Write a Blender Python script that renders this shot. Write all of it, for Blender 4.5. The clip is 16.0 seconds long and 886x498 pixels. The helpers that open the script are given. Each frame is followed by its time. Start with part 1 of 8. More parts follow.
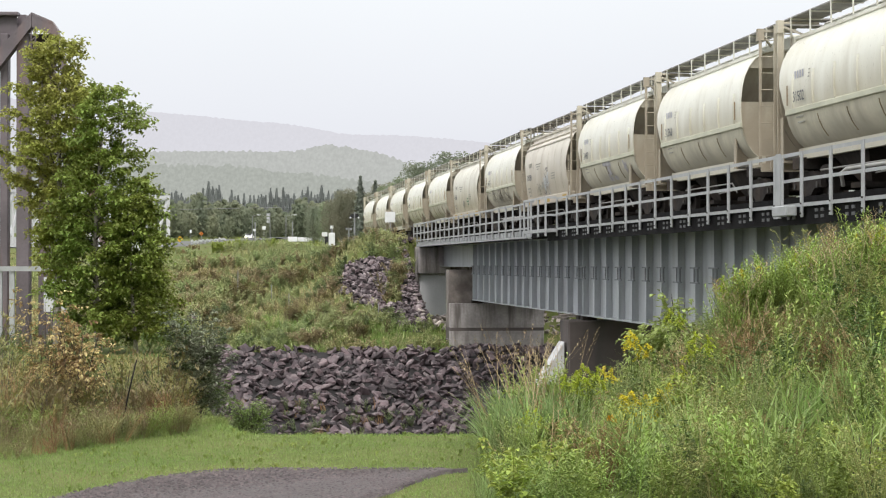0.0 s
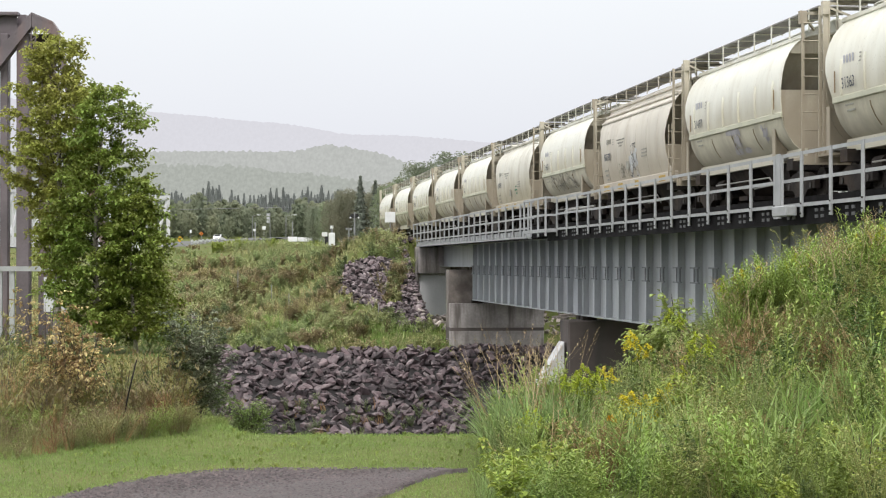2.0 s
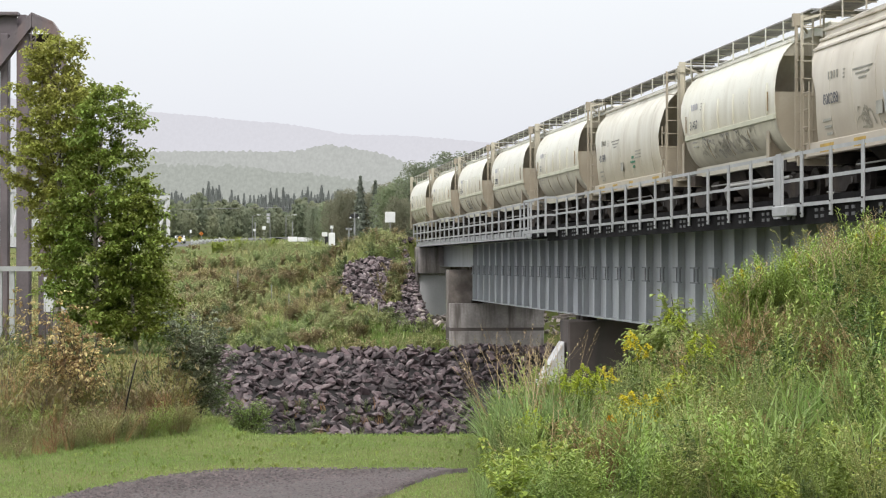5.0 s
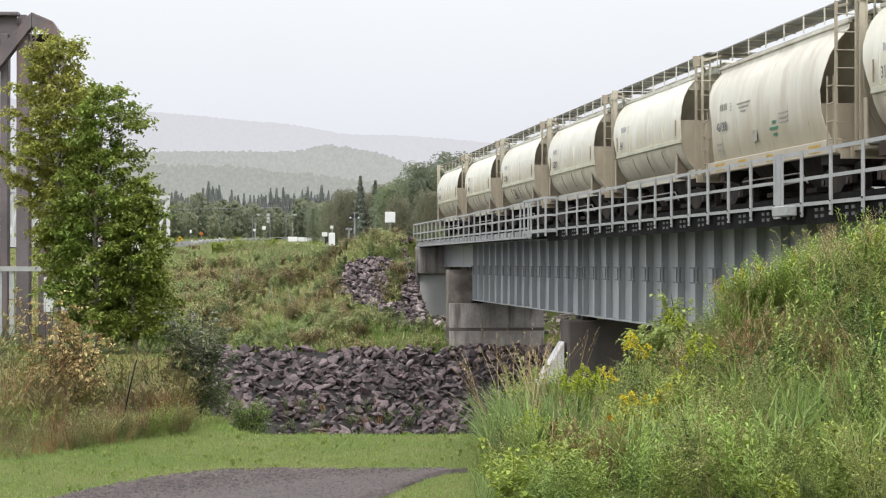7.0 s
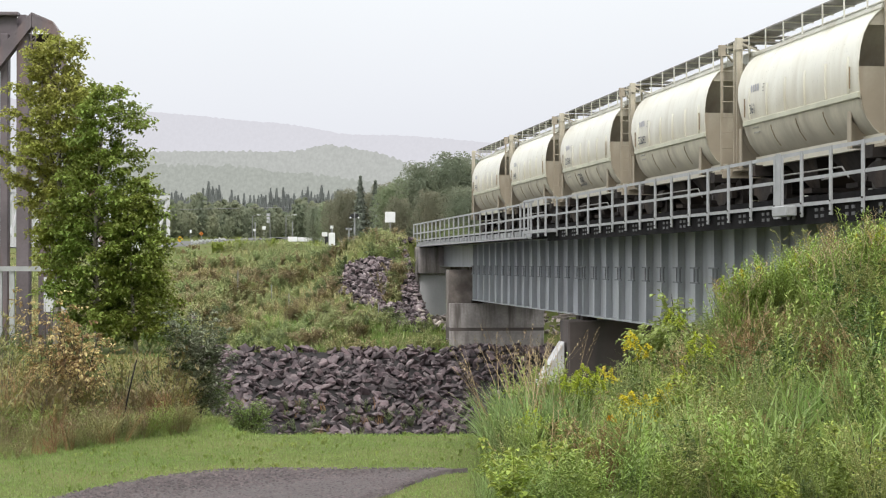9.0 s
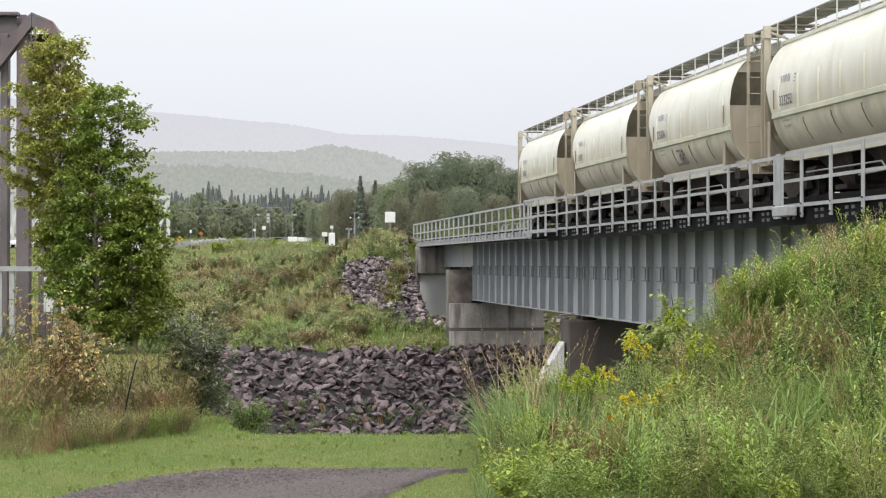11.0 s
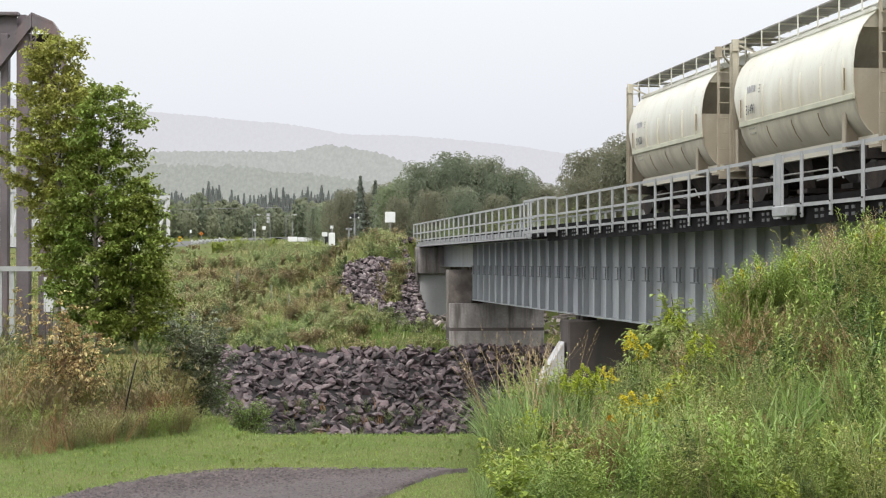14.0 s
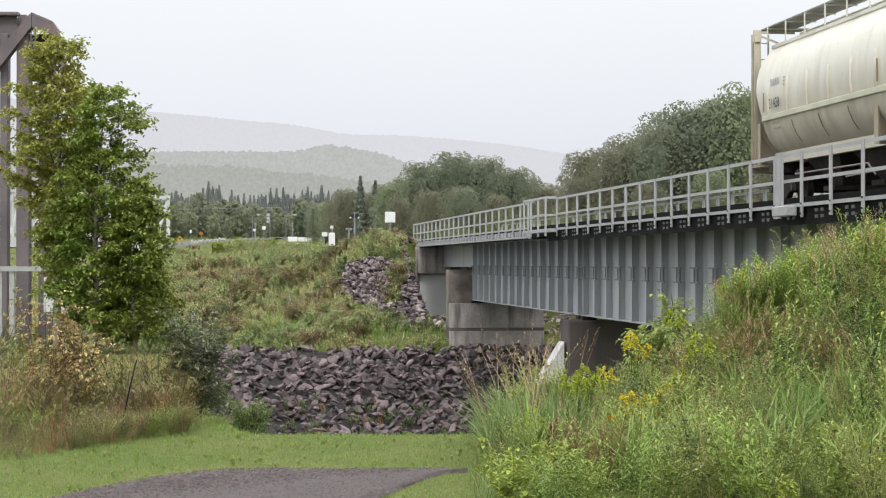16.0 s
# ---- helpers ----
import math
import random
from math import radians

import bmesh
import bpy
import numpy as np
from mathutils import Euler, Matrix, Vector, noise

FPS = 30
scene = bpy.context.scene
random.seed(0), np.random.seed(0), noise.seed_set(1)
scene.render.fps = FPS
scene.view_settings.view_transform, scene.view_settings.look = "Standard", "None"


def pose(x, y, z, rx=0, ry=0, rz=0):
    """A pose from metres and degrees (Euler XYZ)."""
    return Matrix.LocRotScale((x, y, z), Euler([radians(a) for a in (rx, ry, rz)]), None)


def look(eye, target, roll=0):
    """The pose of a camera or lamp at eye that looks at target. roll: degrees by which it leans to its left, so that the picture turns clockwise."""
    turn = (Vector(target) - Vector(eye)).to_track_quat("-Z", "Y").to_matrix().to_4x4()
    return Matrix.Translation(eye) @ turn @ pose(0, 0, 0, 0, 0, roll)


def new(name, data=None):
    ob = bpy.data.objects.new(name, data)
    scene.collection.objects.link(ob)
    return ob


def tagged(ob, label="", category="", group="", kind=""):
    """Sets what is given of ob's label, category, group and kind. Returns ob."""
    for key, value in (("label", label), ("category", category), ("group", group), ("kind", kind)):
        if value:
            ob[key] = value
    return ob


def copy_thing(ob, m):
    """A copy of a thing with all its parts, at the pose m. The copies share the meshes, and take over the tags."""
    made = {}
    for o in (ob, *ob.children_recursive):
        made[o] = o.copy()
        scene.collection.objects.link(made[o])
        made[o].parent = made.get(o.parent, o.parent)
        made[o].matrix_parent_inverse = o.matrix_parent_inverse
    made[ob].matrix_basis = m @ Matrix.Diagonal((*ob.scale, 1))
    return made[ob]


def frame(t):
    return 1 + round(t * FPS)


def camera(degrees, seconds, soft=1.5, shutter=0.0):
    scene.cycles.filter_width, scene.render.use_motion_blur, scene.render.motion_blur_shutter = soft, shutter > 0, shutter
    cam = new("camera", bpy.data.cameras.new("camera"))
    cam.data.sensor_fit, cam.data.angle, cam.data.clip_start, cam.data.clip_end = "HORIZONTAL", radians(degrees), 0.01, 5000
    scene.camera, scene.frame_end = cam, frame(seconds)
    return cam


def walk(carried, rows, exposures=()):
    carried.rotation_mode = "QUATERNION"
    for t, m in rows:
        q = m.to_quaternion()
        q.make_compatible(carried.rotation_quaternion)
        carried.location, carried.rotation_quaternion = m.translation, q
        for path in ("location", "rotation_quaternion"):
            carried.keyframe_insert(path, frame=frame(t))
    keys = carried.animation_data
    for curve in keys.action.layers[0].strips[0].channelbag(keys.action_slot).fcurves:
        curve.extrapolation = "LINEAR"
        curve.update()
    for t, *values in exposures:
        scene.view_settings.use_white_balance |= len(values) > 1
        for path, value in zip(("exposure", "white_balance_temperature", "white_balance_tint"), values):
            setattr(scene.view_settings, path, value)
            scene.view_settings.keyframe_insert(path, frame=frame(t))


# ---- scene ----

# World axes: +Y runs along the railway away from the camera, X to its right.
# ---- camera and its path ----
YAW = 6.98                      # the camera looks this many degrees to the right of the track
EYE = Vector((0.0, 0.0, 1.7))
cam = camera(26.13, 16.0, soft=1.15)
CAM_POSE = pose(0.0, 0.0, 1.7, 90.424, 0, -YAW)
walk(cam, [(0.0, CAM_POSE), (16.0, CAM_POSE)])

# ---- world, sun ----
world = bpy.data.worlds.new("overcast_sky")
scene.world = world
world.use_nodes = True
wn, wl = world.node_tree.nodes, world.node_tree.links
wn.clear()
w_out = wn.new("ShaderNodeOutputWorld")
w_bg = wn.new("ShaderNodeBackground")
w_sky = wn.new("ShaderNodeTexSky")
w_sky.sky_type = "NISHITA"
w_sky.sun_disc = False
w_sky.sun_elevation = radians(52)
w_sky.sun_rotation = radians(215)
w_sky.dust_density = 4.0
w_geo = wn.new("ShaderNodeTexCoord")
w_sep = wn.new("ShaderNodeSeparateXYZ")
w_ramp = wn.new("ShaderNodeValToRGB")       # cloud layer: pale at the horizon, brighter to the zenith
w_ramp.color_ramp.elements[0].position, w_ramp.color_ramp.elements[0].color = 0.0, (0.79, 0.805, 0.875, 1)
w_ramp.color_ramp.elements[1].position, w_ramp.color_ramp.elements[1].color = 0.7, (2.3, 2.3, 2.3, 1)
e = w_ramp.color_ramp.elements.new(0.055)
e.color = (0.84, 0.855, 0.92, 1)
e = w_ramp.color_ramp.elements.new(0.14)
e.color = (0.97, 1.0, 1.035, 1)
w_noise = wn.new("ShaderNodeTexNoise")
w_noise.inputs["Scale"].default_value, w_noise.inputs["Detail"].default_value = 2.5, 4
w_cloud = wn.new("ShaderNodeMapRange")
w_cloud.inputs["To Min"].default_value, w_cloud.inputs["To Max"].default_value = 0.94, 1.06
w_mul = wn.new("ShaderNodeMix")
w_mul.data_type, w_mul.blend_type = "RGBA", "MULTIPLY"
w_mul.inputs["Factor"].default_value = 1.0
w_scale = wn.new("ShaderNodeMix")
w_scale.data_type, w_scale.blend_type = "RGBA", "MULTIPLY"
w_scale.inputs["Factor"].default_value = 1.0
w_scale.inputs["B"].default_value = (0.10, 0.10, 0.10, 1)
w_mix = wn.new("ShaderNodeMix")
w_mix.data_type = "RGBA"
w_mix.inputs["Factor"].default_value = 0.94
wl.new(w_geo.outputs["Generated"], w_sep.inputs[0])
wl.new(w_geo.outputs["Generated"], w_noise.inputs["Vector"])
wl.new(w_sep.outputs["Z"], w_ramp.inputs["Fac"])
wl.new(w_noise.outputs["Fac"], w_cloud.inputs["Value"])
wl.new(w_ramp.outputs["Color"], w_mul.inputs["A"])
wl.new(w_cloud.outputs["Result"], w_mul.inputs["B"])
wl.new(w_sky.outputs["Color"], w_scale.inputs["A"])
wl.new(w_scale.outputs["Result"], w_mix.inputs["A"])
wl.new(w_mul.outputs["Result"], w_mix.inputs["B"])
wl.new(w_mix.outputs["Result"], w_bg.inputs["Color"])
wl.new(w_bg.outputs["Background"], w_out.inputs["Surface"])
SUN = bpy.data.lights.new("sun", "SUN")
SUN.energy, SUN.angle, SUN.color = 1.5, radians(14), (1.0, 0.97, 0.92)
sun = new("sun", SUN)
sun.matrix_world = look((-6, -42, 58), (2, 10, 0))
scene.view_settings.exposure = 0.0


# ---- helpers of this scene ----
def rnd(a, b):
    return random.uniform(a, b)


def mesh_of(name, verts, faces, mats=(), mat_index=None, smooth=False):
    me = bpy.data.meshes.new(name)
    me.from_pydata(verts, [], faces)
    for m in mats:
        me.materials.append(m)
    if mat_index is not None:
        me.polygons.foreach_set("material_index", mat_index)
    if smooth:
        me.shade_smooth()
    me.update()
    return me


def part(name, bm, material, parent, label=""):
    """Links a bmesh as one mesh object under a thing or a part."""
    me = bpy.data.meshes.new(name)
    bm.to_mesh(me)
    bm.free()
    me.materials.append(material)
    ob = new(name, me)
    ob.parent = parent
    return tagged(ob, label)


def part_mesh(name, me, parent, label=""):
    ob = new(name, me)
    ob.parent = parent
    return tagged(ob, label)


def thing(name, label, category, group="", kind="", at=None):
    ob = new(name)
    ob.empty_display_size = 0.3
    if at is not None:
        ob.matrix_basis = at
    return tagged(ob, label, category, group, kind)


def box(bm, x0, x1, y0, y1, z0, z1):
    vs = [bm.verts.new(p) for p in ((x0, y0, z0), (x1, y0, z0), (x1, y1, z0), (x0, y1, z0),
                                    (x0, y0, z1), (x1, y0, z1), (x1, y1, z1), (x0, y1, z1))]
    for f in ((3, 2, 1, 0), (4, 5, 6, 7), (0, 1, 5, 4), (1, 2, 6, 5), (2, 3, 7, 6), (3, 0, 4, 7)):
        bm.faces.new([vs[i] for i in f])
    return bm


def boxes(*dims):
    bm = bmesh.new()
    for d in dims:
        box(bm, *d)
    return bm


def bevelled(bm, w=0.02, seg=1):
    bmesh.ops.bevel(bm, geom=bm.edges[:], offset=w, segments=seg, affect="EDGES")
    return bm


def bar(bm, a, b, r, sides=6):
    """A round bar from a to b."""
    a, b = Vector(a), Vector(b)
    q = (b - a).to_track_quat("Z", "Y").to_matrix()
    rings = []
    for p in (a, b):
        rings.append([bm.verts.new(p + q @ Vector((r * math.cos(k * 2 * math.pi / sides), r * math.sin(k * 2 * math.pi / sides), 0))) for k in range(sides)])
    for k in range(sides):
        bm.faces.new((rings[0][k], rings[0][(k + 1) % sides], rings[1][(k + 1) % sides], rings[1][k]))
    bm.faces.new(rings[0][::-1])
    bm.faces.new(rings[1])
    return bm


def beam(bm, a, b, w, h):
    """A square bar from a to b, w wide and h deep."""
    a, b = Vector(a), Vector(b)
    y = (b - a).normalized()
    up = Vector((0, 0, 1)) if abs(y.z) < 0.95 else Vector((0, 1, 0))
    x = y.cross(up).normalized()
    z = x.cross(y).normalized()
    rings = [[bm.verts.new(p + x * sx * w / 2 + z * sz * h / 2) for sx, sz in ((-1, -1), (1, -1), (1, 1), (-1, 1))] for p in (a, b)]
    for k in range(4):
        bm.faces.new((rings[0][k], rings[0][(k + 1) % 4], rings[1][(k + 1) % 4], rings[1][k]))
    bm.faces.new(rings[0][::-1])
    bm.faces.new(rings[1])
    return bm


def prism(bm, profile, y0, y1, axis="Y"):
    """A closed profile of (x, z) drawn out along Y (or (y, z) along X)."""
    def at(p, d):
        return (p[0], d, p[1]) if axis == "Y" else (d, p[0], p[1])
    rings = [[bm.verts.new(at(p, d)) for p in profile] for d in (y0, y1)]
    n = len(profile)
    for k in range(n):
        bm.faces.new((rings[0][k], rings[0][(k + 1) % n], rings[1][(k + 1) % n], rings[1][k]))
    bm.faces.new(rings[0][::-1])
    bm.faces.new(rings[1])
    bmesh.ops.recalc_face_normals(bm, faces=bm.faces[:])
    return bm


SA, CA = math.sin(radians(YAW)), math.cos(radians(YAW))


def vw(w, v, z=0.0):
    """World point from metres to the right of and ahead of the camera."""
    return Vector((v * SA + w * CA, v * CA - w * SA, z))


def smooth01(a, b, x):
    t = np.clip((x - a) / (b - a), 0, 1)
    return t * t * (3 - 2 * t)


# ---- materials ----
def mat(name, color, rough=0.8, metal=0.0, var=0.25, scale=3.0, fine=40.0, bump=0.15, tint=None, island=0.0, objrand=0.0,
        spec=0.5, dirt=None, dirt_scale=1.2, dirt_amount=0.5, streak=False, translucent=0.0, bump_dist=0.01, dirt_at=0.55, dust=None):
    """A node material: base colour with variation at two scales, optional second tint, dirt in patches or streaks, bump."""
    m = bpy.data.materials.new(name)
    m.use_nodes = True
    n, l = m.node_tree.nodes, m.node_tree.links
    bs = n["Principled BSDF"]
    bs.inputs["Roughness"].default_value = rough
    bs.inputs["Metallic"].default_value = metal
    bs.inputs["Specular IOR Level"].default_value = spec
    co = n.new("ShaderNodeTexCoord")
    space = co.outputs["Object"]

    def nz(s, detail=5, vec=space):
        t = n.new("ShaderNodeTexNoise")
        t.inputs["Scale"].default_value, t.inputs["Detail"].default_value = s, detail
        l.new(vec, t.inputs["Vector"])
        return t.outputs["Fac"]

    def mix(kind, fac, a, b):
        t = n.new("ShaderNodeMix")
        t.data_type, t.blend_type = "RGBA", kind
        for sock, val in (("Factor", fac), ("A", a), ("B", b)):
            if hasattr(val, "links"):
                l.new(val, t.inputs[sock])
            else:
                t.inputs[sock].default_value = val if sock == "Factor" else (*val[:3], 1)
        return t.outputs["Result"]

    def rng(val, a, b, lo=0.3, hi=0.7):
        t = n.new("ShaderNodeMapRange")
        t.inputs["From Min"].default_value, t.inputs["From Max"].default_value = lo, hi
        t.inputs["To Min"].default_value, t.inputs["To Max"].default_value = a, b
        l.new(val, t.inputs["Value"])
        return t.outputs["Result"]

    big, small = nz(scale), nz(fine)
    c = mix("MIX", rng(big, 0, 1, 0.37, 0.63), color, tint if tint else [v * (1 - var) for v in color])
    c = mix("MULTIPLY", 1.0, c, mix("MIX", rng(small, 0, 1), [1 - var * 0.6] * 3, [1.0] * 3))
    if dirt:
        if streak:
            mp = n.new("ShaderNodeMapping")
            mp.inputs["Scale"].default_value = (1, 1, 0.12)
            l.new(space, mp.inputs["Vector"])
            d = nz(dirt_scale, 6, mp.outputs["Vector"])
        else:
            d = nz(dirt_scale, 6)
        c = mix("MIX", rng(d, 0, dirt_amount, dirt_at - 0.06, dirt_at + 0.12), c, dirt)
    if dust:
        # dust with an uneven upper edge: (colour, z where it ends, z where it is full, amount)
        sp = n.new("ShaderNodeSeparateXYZ")
        l.new(space, sp.inputs["Vector"])
        mp2 = n.new("ShaderNodeMapping")
        mp2.inputs["Scale"].default_value = (1, 1, 0.25)
        l.new(space, mp2.inputs["Vector"])
        ad = n.new("ShaderNodeMath")
        ad.operation = "MULTIPLY_ADD"
        l.new(nz(1.3, 5, mp2.outputs["Vector"]), ad.inputs[0])
        ad.inputs[1].default_value = 1.6 * abs(dust[1] - dust[2])
        l.new(sp.outputs["Z"], ad.inputs[2])
        off = 0.8 * abs(dust[1] - dust[2])
        c = mix("MIX", rng(ad.outputs["Value"], dust[3], 0.0, dust[2] + off, dust[1] + off), c, dust[0])
    if island or objrand:
        if island:
            r = n.new("ShaderNodeNewGeometry").outputs["Random Per Island"]
        else:
            r = n.new("ShaderNodeObjectInfo").outputs["Random"]
        k = island or objrand
        h = n.new("ShaderNodeHueSaturation")
        l.new(rng(r, 1 - k, 1 + k * 0.8, 0, 1), h.inputs["Value"])
        l.new(rng(r, 0.5 - 0.035 * k, 0.5 + 0.02 * k, 0, 1), h.inputs["Hue"])
        l.new(c, h.inputs["Color"])
        c = h.outputs["Color"]
    l.new(c, bs.inputs["Base Color"])
    l.new(rng(small, max(0.05, rough - 0.12), min(1, rough + 0.1)), bs.inputs["Roughness"])
    if bump:
        b = n.new("ShaderNodeBump")
        b.inputs["Strength"].default_value, b.inputs["Distance"].default_value = bump, bump_dist
        l.new(small, b.inputs["Height"])
        l.new(b.outputs["Normal"], bs.inputs["Normal"])
    if translucent:
        tr = n.new("ShaderNodeBsdfTranslucent")
        l.new(c, tr.inputs["Color"])
        ms = n.new("ShaderNodeMixShader")
        ms.inputs["Fac"].default_value = translucent
        l.new(bs.outputs["BSDF"], ms.inputs[1])
        l.new(tr.outputs["BSDF"], ms.inputs[2])
        l.new(ms.outputs["Shader"], n["Material Output"].inputs["Surface"])
    return m


